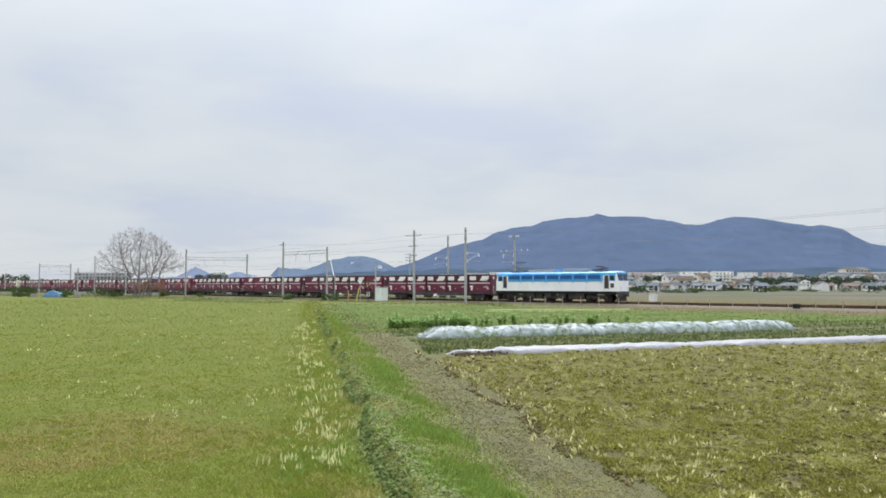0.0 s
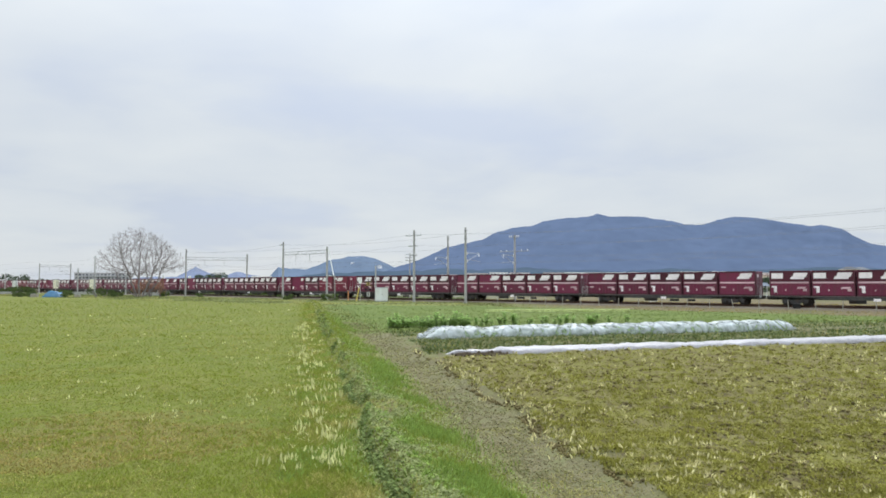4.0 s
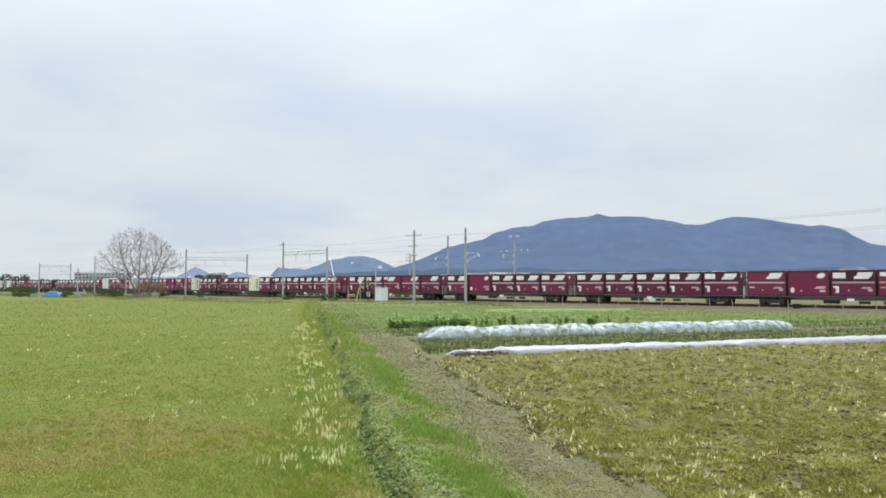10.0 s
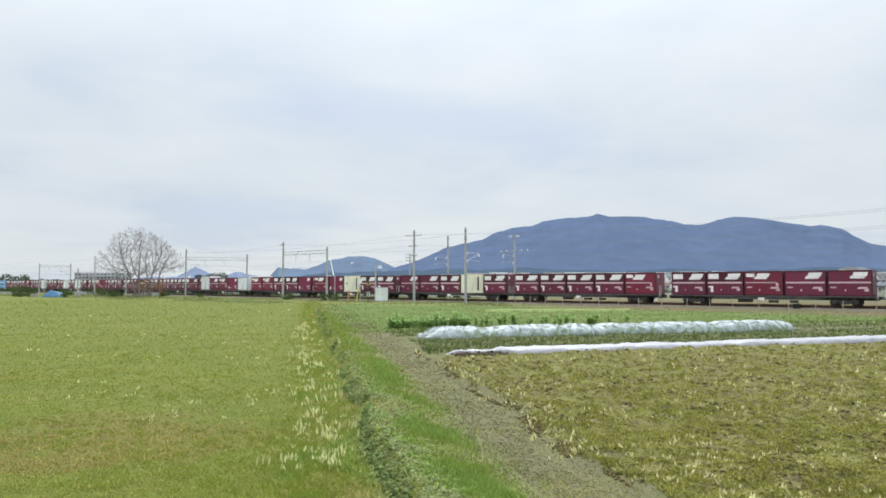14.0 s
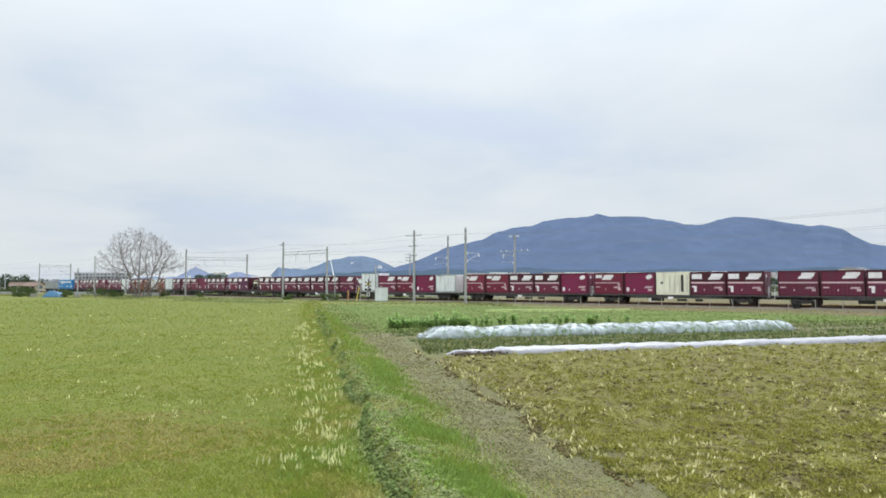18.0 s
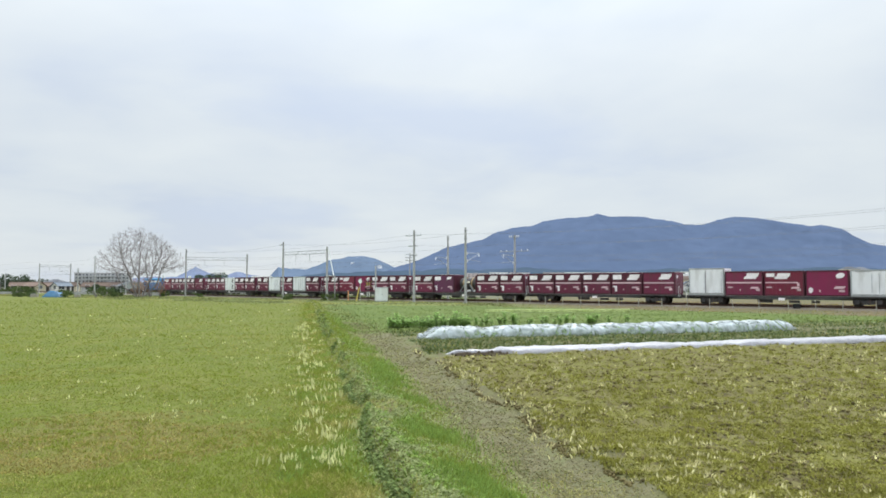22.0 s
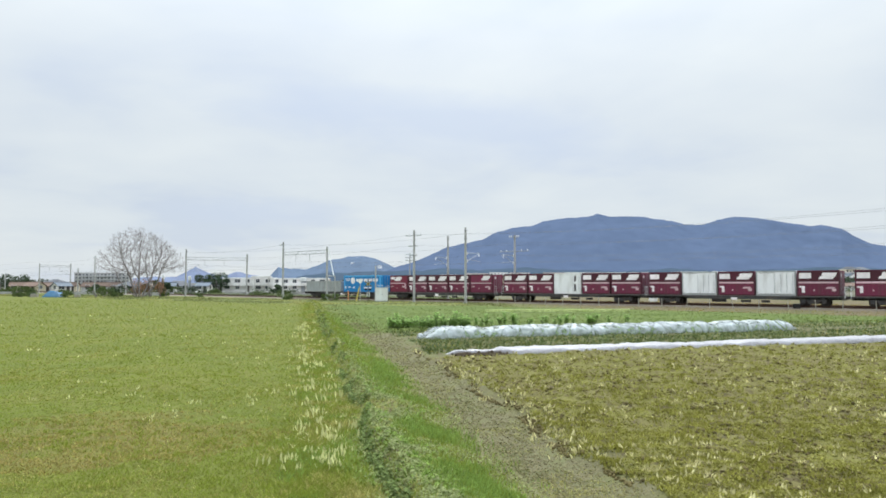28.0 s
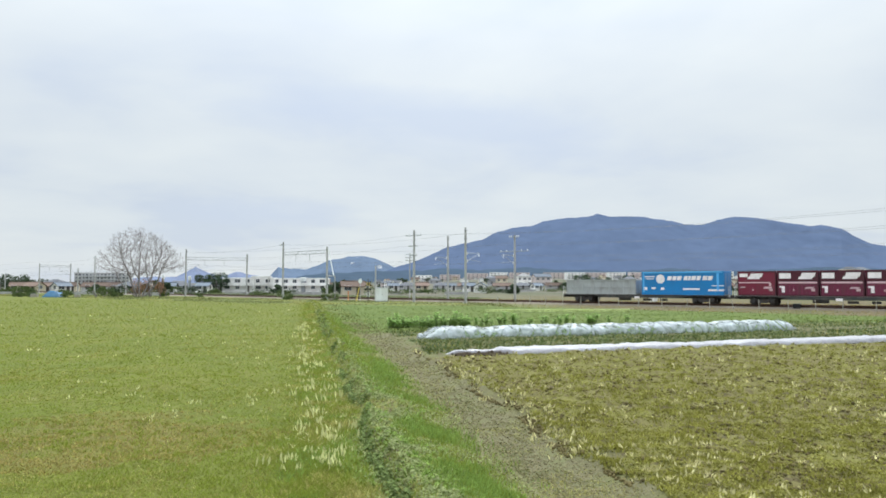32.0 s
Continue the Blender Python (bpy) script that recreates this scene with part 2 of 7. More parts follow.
def ground_height(x, y):
    """Height of the ground: the low ridge beside the track of bare soil, clods, the railway's low bank."""
    x, y = np.asarray(x, float), np.asarray(y, float)
    w = x + 0.2 * y
    w = w + (LAT.at(x + 40, y, 1.7) - 0.5) * 0.3
    d = NX * x + NY * y
    near = np.clip((105 - y) / 10, 0, 1)
    ridge = 0.27 * np.clip((w - 1.05) / 0.16, 0, 1) * np.clip((2.5 - w) / 1.2, 0, 1) * near
    dip = -0.06 * bump01(w, 2.5, 4.1, 0.4) * np.clip((42 - y) / 4, 0, 1)
    step = 0.07 * np.clip((w - 4.0) / 0.12, 0, 1) * np.clip((24 - (y - 0.32 * x)) / 1.0, 0, 1)
    fade = np.clip((70 - y) / 30, 0, 1)
    rough = ((LAT.at(x, y, 0.9) - 0.5) * 0.05 + (LAT.at(x + 9, y + 3, 0.28) - 0.5) * 0.045) * fade
    clod = ((LAT.at(x + 3, y + 70, 0.22) - 0.5) * 0.10 + (LAT.at(x + 13, y + 20, 0.5) - 0.5) * 0.06) * np.clip((w - 3.9) / 0.3, 0, 1) * fade
    wide = (LAT.at(x, y, 6.0) - 0.5) * 0.10 * np.clip((140 - y) / 40, 0, 1) * np.clip((66 - d) / 6, 0, 1)
    # the town's land climbs gently to the mountain's foot
    ratio = x / np.maximum(y, 1.0)
    climb = 0.012 * np.clip(y - 330, 0, 1600) * np.clip((ratio + 0.12) / 0.2, 0, 1) + 0.004 * np.clip(y - 330, 0, 1600)
    return ridge + dip + step + rough + clod + wide + climb


def ground_material():
    mt = bpy.data.materials.new("field_ground")
    mt.use_nodes = True
    nt = mt.node_tree
    N, L = nt.nodes.new, nt.links.new
    b = nt.nodes["Principled BSDF"]
    b.inputs["Roughness"].default_value = 0.95
    b.inputs["Specular IOR Level"].default_value = 0.15
    tc = N("ShaderNodeTexCoord")
    P = tc.outputs["Object"]

    def link(v, sock):
        if isinstance(v, (int, float)):
            sock.default_value = v
        elif isinstance(v, tuple):
            sock.default_value = v
        else:
            L(v, sock)

    def m(op, a, c=0.0, clamp=False):
        n = N("ShaderNodeMath")
        n.operation, n.use_clamp = op, clamp
        link(a, n.inputs[0])
        link(c, n.inputs[1])
        return n.outputs[0]

    def nz(sc, det=4.0, rough=0.55):
        n = N("ShaderNodeTexNoise")
        n.inputs["Scale"].default_value, n.inputs["Detail"].default_value = sc, det
        n.inputs["Roughness"].default_value = rough
        L(P, n.inputs["Vector"])
        return n.outputs["Fac"]

    def axis(v):
        n = N("ShaderNodeVectorMath")
        n.operation = "DOT_PRODUCT"
        L(P, n.inputs[0])
        n.inputs[1].default_value = v
        return n.outputs["Value"]

    def mix(f, a, c):
        n = N("ShaderNodeMix")
        n.data_type = "RGBA"
        link(f, n.inputs["Factor"])
        link(a if not isinstance(a, tuple) else (*a, 1), n.inputs["A"])
        link(c if not isinstance(c, tuple) else (*c, 1), n.inputs["B"])
        return n.outputs["Result"]

    def step(v, at, soft):
        return m("DIVIDE", m("SUBTRACT", v, at), soft, True)

    w, v, d, y = axis((1, 0.2, 0)), axis((-0.32, 1, 0)), axis((NX, NY, 0)), axis((0, 1, 0))
    n1, n2, n3, n4 = nz(0.35), nz(1.4), nz(6.0), nz(28.0, 3.0)
    wn = m("ADD", w, m("ADD", m("MULTIPLY", m("SUBTRACT", n2, 0.5), 1.3), m("MULTIPLY", m("SUBTRACT", n3, 0.5), 0.9)))
    dn = m("ADD", d, m("MULTIPLY", m("SUBTRACT", n1, 0.5), 6.0))
    grass = mix(step(n1, 0.42, 0.2), GREEN_A, GREEN_B)
    grass = mix(m("MULTIPLY", step(n3, 0.5, 0.25), 0.35), grass, (0.10, 0.115, 0.03))
    brownish = m("MULTIPLY", step(nz(0.22, 5.0), 0.56, 0.1), step(y, 22.0, -8.0))
    ex, ey = m("DIVIDE", m("ADD", axis((1, 0, 0)), 5.6), 2.0), m("DIVIDE", m("SUBTRACT", y, 11.3), 1.9)
    rr = m("ADD", m("ADD", m("MULTIPLY", ex, ex), m("MULTIPLY", ey, ey)), m("MULTIPLY", m("SUBTRACT", n2, 0.5), 4.0))
    brownish = m("MAXIMUM", m("MULTIPLY", brownish, 0.5), step(rr, 1.3, -0.9))
    left = mix(m("MULTIPLY", brownish, m("ADD", 0.0, m("MULTIPLY", n3, 0.9))), grass, (0.15, 0.118, 0.046))
    weeds = mix(step(n3, 0.4, 0.3), (0.13, 0.15, 0.042), (0.2, 0.19, 0.085))
    soil = mix(step(n3, 0.35, 0.4), (0.102, 0.094, 0.050), (0.152, 0.140, 0.078))
    soil = mix(m("MULTIPLY", step(n2, 0.42, 0.2), 0.6), soil, (0.12, 0.13, 0.055))
    soil = mix(m("MULTIPLY", step(n3, 0.56, 0.08), 0.7), soil, (0.075, 0.06, 0.035))
    field = mix(step(n2, 0.38, 0.25), (0.125, 0.115, 0.040), (0.150, 0.150, 0.036))
    field = mix(m("MULTIPLY", step(n1, 0.5, 0.1), 0.55), field, (0.130, 0.112, 0.050))
    field = mix(m("MULTIPLY", step(n3, 0.52, 0.07), 0.75), field, (0.065, 0.05, 0.028))
    field = mix(m("MULTIPLY", step(n4, 0.52, 0.12), 0.5), field, (0.085, 0.06, 0.035))
    plot = mix(step(n2, 0.4, 0.3), (0.115, 0.10, 0.055), (0.105, 0.13, 0.05))
    green = mix(step(n1, 0.4, 0.25), (0.078, 0.112, 0.026), (0.106, 0.136, 0.034))
    bank = mix(step(n2, 0.4, 0.25), (0.085, 0.12, 0.035), (0.19, 0.2, 0.08))
    dry = mix(step(n2, 0.4, 0.3), (0.098, 0.080, 0.044), (0.145, 0.120, 0.068))
    dry = mix(m("MULTIPLY", step(nz(0.12, 5.0), 0.5, 0.1), 0.6), dry, (0.085, 0.098, 0.036))
    town = mix(step(nz(0.03), 0.42, 0.2), (0.125, 0.112, 0.088), (0.07, 0.085, 0.042))
    x = mix(step(wn, 0.5, 1.0), left, weeds)
    x = mix(m("MULTIPLY", step(wn, 2.35, 0.7), m("ADD", m("MULTIPLY", step(y, 46.0, -10.0), 0.55), m("MULTIPLY", step(y, 92.0, -20.0), 0.4))), x, soil)
    x = mix(m("MULTIPLY", step(wn, 4.0, 0.6), step(v, 32.0, -2.0)), x, field)
    x = mix(m("MULTIPLY", step(wn, 4.0, 0.9), step(v, 31.0, 2.0)), x, green)
    vn = m("ADD", v, m("MULTIPLY", m("SUBTRACT", n2, 0.5), 1.2))
    x = mix(m("MULTIPLY", step(vn, 22.9, 0.6), step(wn, 3.8, 0.8)), x, plot)
    x = mix(m("MULTIPLY", step(vn, 36.0, 1.5), step(wn, 1.5, 1.5)), x, green)
    dnx = m("ADD", dn, m("MULTIPLY", step(axis((1, 0, 0)), 4.0, -24.0), 10.0))
    x = mix(step(dnx, 62.5, 2.0), x, mix(step(axis((1, 0, 0)), 4.0, 14.0), bank, dry))
    x = mix(step(d, 86.5, 2.0), x, mix(step(axis((1, 0, 0)), 4.0, 14.0), bank, dry))
    x = mix(m("MAXIMUM", m("MULTIPLY", step(dn, 93.0, 4.0), step(axis((1, 0, 0)), 20.0, -14.0)), step(dn, 118.0, 30.0)), x, town)
    fine = m("ADD", 0.72, m("MULTIPLY", n4, 0.56))
    vm = N("ShaderNodeVectorMath")
    vm.operation = "SCALE"
    L(x, vm.inputs[0])
    L(fine, vm.inputs["Scale"])
    L(vm.outputs[0], b.inputs["Base Color"])
    bp = N("ShaderNodeBump")
    bp.inputs["Strength"].default_value, bp.inputs["Distance"].default_value = 0.7, 0.03
    L(nz(22.0, 5.0), bp.inputs["Height"])
    L(bp.outputs[0], b.inputs["Normal"])
    return mt


GREEN_A, GREEN_B = (0.104, 0.124, 0.024), (0.128, 0.136, 0.029)


def build_ground():
    def spread(lo, hi, step, far_lo, far_hi, grow=1.16):
        mid = list(np.arange(lo, hi + 1e-6, step))
        a, st = mid[-1], step
        while a < far_hi:
            st *= grow
            a += st
            mid.append(a)
        a, st, low = mid[0], step, []
        while a > far_lo:
            st *= grow
            a -= st
            low.append(a)
        return np.array(low[::-1] + mid)
    ws = spread(-9, 17, 0.14, -5200, 5200, 1.13)
    ys = spread(5.5, 32, 0.14, -500, 4900, 1.10)
    W, Y = np.meshgrid(ws, ys)
    X = W - 0.2 * np.clip(Y, -100, 400)
    Z = ground_height(X, Y)
    n, k = Y.shape
    verts = np.stack([X, Y, Z], -1).reshape(-1, 3)
    i = np.arange((n - 1) * (k - 1))
    a = (i // (k - 1)) * k + i % (k - 1)
    faces = np.stack([a, a + 1, a + 1 + k, a + k], -1)
    ob = thing("ground", "flat farmland with green field, low weedy ridge, bare soil path and stubble", "ground", kind="structure",
               data=quick_mesh("ground", verts, faces), material=ground_material())
    for p in ob.data.polygons:
        p.use_smooth = True


build_ground()


# ---- mountains far behind ----
def mountain(name, label, ridge, reach, depth, color, seed, detail=0.05, haze_glow=0.0):
    """A ridge seen from the fields: (side / distance, height / distance) pairs along it, at a distance of reach metres."""
    mt = bpy.data.materials.new(name)
    mt.use_nodes = True
    nt = mt.node_tree
    N, L = nt.nodes.new, nt.links.new
    b = nt.nodes["Principled BSDF"]
    b.inputs["Roughness"].default_value = 1.0
    b.inputs["Specular IOR Level"].default_value = 0.0
    tc, n, rp = N("ShaderNodeTexCoord"), N("ShaderNodeTexNoise"), N("ShaderNodeValToRGB")
    n.inputs["Scale"].default_value, n.inputs["Detail"].default_value = 0.012, 8.0
    mp = N("ShaderNodeMapping")
    mp.inputs["Scale"].default_value = (1, 1, 2.2)
    L(tc.outputs["Object"], mp.inputs[0])
    L(mp.outputs[0], n.inputs["Vector"])
    rp.color_ramp.elements[0].position, rp.color_ramp.elements[1].position = 0.3, 0.7
    # base colour carries the blue of distance haze, painted over the forest's green
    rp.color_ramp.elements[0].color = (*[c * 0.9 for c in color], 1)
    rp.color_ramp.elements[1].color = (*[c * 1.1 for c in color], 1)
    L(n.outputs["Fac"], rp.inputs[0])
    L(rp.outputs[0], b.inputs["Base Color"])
    if haze_glow:
        # painted air haze: an even blue glow over the whole ridge
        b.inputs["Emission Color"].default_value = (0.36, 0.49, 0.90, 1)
        b.inputs["Emission Strength"].default_value = haze_glow
    lat = Lattice(seed)
    rs, hs = [p[0] for p in ridge], [p[1] for p in ridge]
    us = np.linspace(rs[0], rs[-1], 420)
    vs = np.linspace(-1, 1, 70)
    U, V = np.meshgrid(us, vs)
    D = reach + V * depth
    X = U * D
    H = np.interp(U, rs, hs) * reach
    spur = (lat.at(X, D, depth * 0.32) - 0.5) * 0.36 + (lat.at(X + 77, D, depth * 0.11) - 0.5) * 0.16
    fall = np.clip(1 - np.abs(V), 0, 1)
    shape = fall ** (0.75 + 0.5 * np.clip(spur, -0.5, 0.5))
    shape = shape * (1 + spur * np.sin(np.pi * fall) * 0.9)
    Z = H * shape
    crown = (lat.at(X, D, 26) - 0.5) * 7 + (lat.at(X + 5, D, 60) - 0.5) * 8
    Z = Z + crown * detail / 0.05 * np.clip(fall * 4, 0, 1) * np.clip(H / 60, 0, 1)
    Z = np.minimum(Z, H * (0.985 + 0.0 * D) * D / reach + 4) - 1.0
    n_, k = U.shape
    i = np.arange((n_ - 1) * (k - 1))
    a = (i // (k - 1)) * k + i % (k - 1)
    me = quick_mesh(name, np.stack([X, D, Z], -1).reshape(-1, 3), np.stack([a, a + 1, a + 1 + k, a + k], -1))
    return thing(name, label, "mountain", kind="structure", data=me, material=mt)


MAIN_RIDGE = [(-0.10, 0.0), (-0.085, 0.020), (-0.066, 0.027), (-0.04, 0.034), (-0.02, 0.043), (0.005, 0.056), (0.03, 0.061), (0.058, 0.066),
              (0.078, 0.078), (0.10, 0.084), (0.127, 0.086), (0.145, 0.093), (0.177, 0.098), (0.21, 0.100), (0.224, 0.1045), (0.242, 0.1),
              (0.29, 0.1005), (0.307, 0.097), (0.332, 0.094), (0.352, 0.089), (0.377, 0.088), (0.397, 0.095), (0.422, 0.1005),
              (0.455, 0.098), (0.503, 0.091), (0.536, 0.086), (0.548, 0.088), (0.577, 0.083), (0.60, 0.070), (0.618, 0.061),
              (0.64, 0.057), (0.70, 0.05), (0.80, 0.03), (0.9, 0.0)]
LEFT_RIDGE = [(-0.265, 0.0), (-0.25, 0.014), (-0.238, 0.026), (-0.222, 0.024), (-0.20, 0.023), (-0.185, 0.028), (-0.165, 0.036),
              (-0.14, 0.042), (-0.118, 0.044), (-0.10, 0.040), (-0.085, 0.032), (-0.06, 0.022), (-0.02, 0.012), (0.02, 0.0)]
FAR_RIDGE = [(-0.64, 0.0), (-0.5, 0.006), (-0.42, 0.012), (-0.385, 0.012), (-0.37, 0.02), (-0.358, 0.026), (-0.345, 0.02), (-0.325, 0.014),
             (-0.31, 0.015), (-0.297, 0.02), (-0.285, 0.016), (-0.26, 0.012), (-0.2, 0.01), (-0.1, 0.0)]
FOOT_RIDGE = [(-0.25, 0.0), (-0.2, 0.015), (-0.16, 0.0185), (-0.13, 0.019), (-0.085, 0.021), (-0.04, 0.022), (0.0, 0.024), (0.06, 0.022),
              (0.12, 0.0255), (0.2, 0.022), (0.26, 0.020), (0.33, 0.024), (0.4, 0.021), (0.47, 0.0225), (0.54, 0.026), (0.62, 0.025), (0.72, 0.02), (0.9, 0.0)]
# painted haze, in tint and glow, grows with distance; weakest on the foothill
mountain("main_mountain", "wide forested mountain, blue with painted distance haze", MAIN_RIDGE, 3600, 900, (0.064, 0.086, 0.132), 3, haze_glow=0.078)
mountain("left_hill", "small forested hill, blue with painted distance haze", LEFT_RIDGE, 4000, 500, (0.085, 0.113, 0.15), 9, haze_glow=0.1)
mountain("foothill", "low wooded foothill, dark green with painted blue haze", FOOT_RIDGE, 2500, 420, (0.046, 0.066, 0.086), 17, haze_glow=0.055)
mountain("far_hills", "low far hills, pale blue with painted distance haze", FAR_RIDGE, 4300, 300, (0.13, 0.15, 0.20), 12, haze_glow=0.13)


for r, dist, w, h in ((-0.1305, 3800, 19, 12), (-0.092, 3600, 16, 8)):
    hb = thing("hillside_building", "small white building high on the wooded hill", "building", "white buildings on the hill")
    hb.matrix_basis = pose(r * dist, dist, (0.0295 if r < -0.1 else 0.0265) * dist)
    bm = bmesh.new()
    add_box(bm, -w / 2, w / 2, -12, 60, -h, h, 0.5)
    part("wall", bm, mat("hill_white", (0.8, 0.8, 0.82), 0.8), hb)
    bm = bmesh.new()
    add_box(bm, -w / 2 - 0.6, w / 2 + 0.6, -12.6, 60, h + 0.01, h + 1.2, 0.2)
    part("roof", bm, mat("hill_roof", (0.6, 0.62, 0.66), 0.8), hb)


# ---- the railway ----
def build_track():
    lo, hi = -420.0, 160.0
    bm = bmesh.new()
    prof = [(73.2, 0.0), (74.3, 0.17), (81.8, 0.17), (83.0, 0.0)]
    cols = []
    for s in np.arange(lo, hi + 1, 2.0):
        cols.append([bm.verts.new(along(s, d, z + (random.uniform(-0.02, 0.02) if z else -0.05))) for d, z in prof])
    for a, b in zip(cols, cols[1:]):
        for i in range(3):
            bm.faces.new((a[i], b[i], b[i + 1], a[i + 1]))
    thing("track_bed", "brown stone ballast bed under two railway tracks", "ballast", kind="structure",
          data=finish(bm, "track_bed"), material=M_BALLAST)
    for centre, side in ((TRACK, "near"), (FAR_TRACK, "far")):
        tr = thing("railway_track", "rusty steel rails on concrete sleepers in brown ballast", "railway track", "railway tracks")
        prof = [(-0.06, 0.18), (-0.06, 0.195), (-0.012, 0.21), (-0.012, 0.285), (-0.036, 0.295), (-0.036, 0.33),
                (0.036, 0.33), (0.036, 0.295), (0.012, 0.285), (0.012, 0.21), (0.06, 0.195), (0.06, 0.18)]
        for g in (-0.56, 0.56):
            bm = bmesh.new()
            cols = [[bm.verts.new(along(s, centre + g + q, z)) for q, z in prof] for s in np.arange(lo, hi + 1, 5.0)]
            for a, b in zip(cols, cols[1:]):
                for i in range(len(prof)):
                    k = (i + 1) % len(prof)
                    bm.faces.new((a[i], a[k], b[k], b[i]))
            part("rail", bm, M_RAIL, tr)
        bm = bmesh.new()
        add_box(bm, -0.12, 0.12, -1.0, 1.0, 0.10, 0.186, 0.015)
        one = finish(bm, "sleeper")
        count, s = 0, 6.0
        while count < (150 if centre == TRACK else 0):
            part("sleeper", one, M_SLEEPER, tr, at=track_pose(s, centre, 0))
            s -= 0.6
            count += 1
        lowest = s
        bm = bmesh.new()
        s = 24.0 if centre != TRACK else lowest
        while s > -200:
            m = track_pose(s, centre, 0)
            vs = add_box(bm, -0.12, 0.12, -1.0, 1.0, 0.10, 0.186)
            bmesh.ops.transform(bm, matrix=m, verts=vs)
            s -= 0.6
        tagged(part("sleeper_row", bm, M_SLEEPER, tr), kind="stuff")


build_track()


def pole(s, d, height, label, arm=None, cross=(), r=0.19):
    """A railway pole; arm: which way its bracket reaches over the track; cross: heights of cross-arms."""
    th = thing("catenary_pole", label, "pole", "poles along the railway", m=track_pose(s, d, 0))
    bm = bmesh.new()
    add_tube(bm, (0, 0, -0.2), (0, 0, height), r, r * 0.68, 14)
    part("mast", bm, M_CONC, th)
    for z in (height - 0.45, height - 1.6, 5.4 + RAIL_Z):
        bm = bmesh.new()
        add_tube(bm, (0, 0, z), (0, 0, z + 0.1), r * 1.12, None, 12)
        part("band", bm, M_STEEL, th)
    if arm:
        z1, z0 = RAIL_Z + 6.3, RAIL_Z + 5.1
        bm = bmesh.new()
        add_tube(bm, (0, 0, z1), (0, arm * 3.0, z1 + 0.1), 0.035)
        part("bracket_tube", bm, M_STEEL, th)
        bm = bmesh.new()
        add_tube(bm, (0, 0, z0), (0, arm * 2.9, z1), 0.035)
        part("bracket_stay", bm, M_STEEL, th)
        bm = bmesh.new()
        add_tube(bm, (0, arm * 0.9, z0 + 0.35), (0, arm * 3.3, z0 + 0.15), 0.03)
        part("steady_arm", bm, M_STEEL, th)
        for y, z in ((arm * 0.35, z1 + 0.012), (arm * 0.35, z0 + 0.15), (arm * 2.95, z1 - 0.2)):
            bm = bmesh.new()
            for q in range(4):
                add_tube(bm, (0, y, z - 0.16 + q * 0.1), (0, y, z - 0.1 + q * 0.1), 0.12, 0.07, 8)
            part("insulator", bm, M_INSUL, th)
    for z, half in cross:
        bm = bmesh.new()
        add_box(bm, -half, half, -0.22, -0.14, z - 0.05, z + 0.05, 0.01)
        part("cross_arm", bm, M_STEEL, th)
        for q in (-0.9, -0.5, 0.5, 0.9):
            bm = bmesh.new()
            add_tube(bm, (q * half, -0.18, z + 0.04), (q * half, -0.18, z + 0.26), 0.08, 0.05, 8)
            part("insulator", bm, M_INSUL, th)
    return th


def cable(a, b, sag, r, name="wire", label="thin dark overhead wire", n=14, group="overhead wires"):
    a, b = Vector(a), Vector(b)
    bm = bmesh.new()
    side = (b - a).cross(Vector((0, 0, 1))).normalized()
    rings = []
    for i in range(n + 1):
        p = a.lerp(b, i / n) - Vector((0, 0, sag * 4 * (i / n) * (1 - i / n)))
        rings.append([bm.verts.new(p + side * r * math.cos(q) + Vector((0, 0, r * math.sin(q)))) for q in (0.4, 1.66, 2.91, 4.17, 5.43)])
    for u, v in zip(rings, rings[1:]):
        for i in range(5):
            bm.faces.new((u[i], u[(i + 1) % 5], v[(i + 1) % 5], v[i]))
    bm.faces.new(rings[0])
    bm.faces.new(rings[-1][::-1])
    return thing(name, label, "wire", group, data=finish(bm, name), material=M_WIRE)


FRONT, REAR = 72.5, 84.0
P_FRONT = [(-220.4, 8.7), (-183.7, 9.9), (-134.5, 9.9), (-97.5, 9.8), (-85.4, 8.5), (-66.4, 10.2), (-57.1, 10.1)]
P_REAR = [(-227.7, 9.0), (-128.8, 9.05), (-69.7, 10.1), (-57.0, 9.7), (-77.9, 7.7)]
for i, (s, h) in enumerate(P_FRONT):
    pole(s, FRONT, h, "weathered grey concrete pole beside the railway", arm=1 if i in (2, 6) else None,
         cross=((h - 0.8, 1.5), (h - 2.3, 0.9), (h - 3.6, 0.7)) if i == 5 else (((h - 0.6, 0.7),) if i in (1, 3) else ()))
for i, (s, h) in enumerate(P_REAR):
    pole(s, REAR, h, "weathered grey concrete pole behind the railway", arm=None if i in (1, 4) else -1,
         cross=((h - 0.3, 0.9), (h - 2.4, 2.6)) if i == 3 else (((h - 0.3, 0.8), (h - 0.8, 0.8), (h - 1.3, 0.8)) if i == 4 else ()), r=0.1 if i == 4 else 0.19)


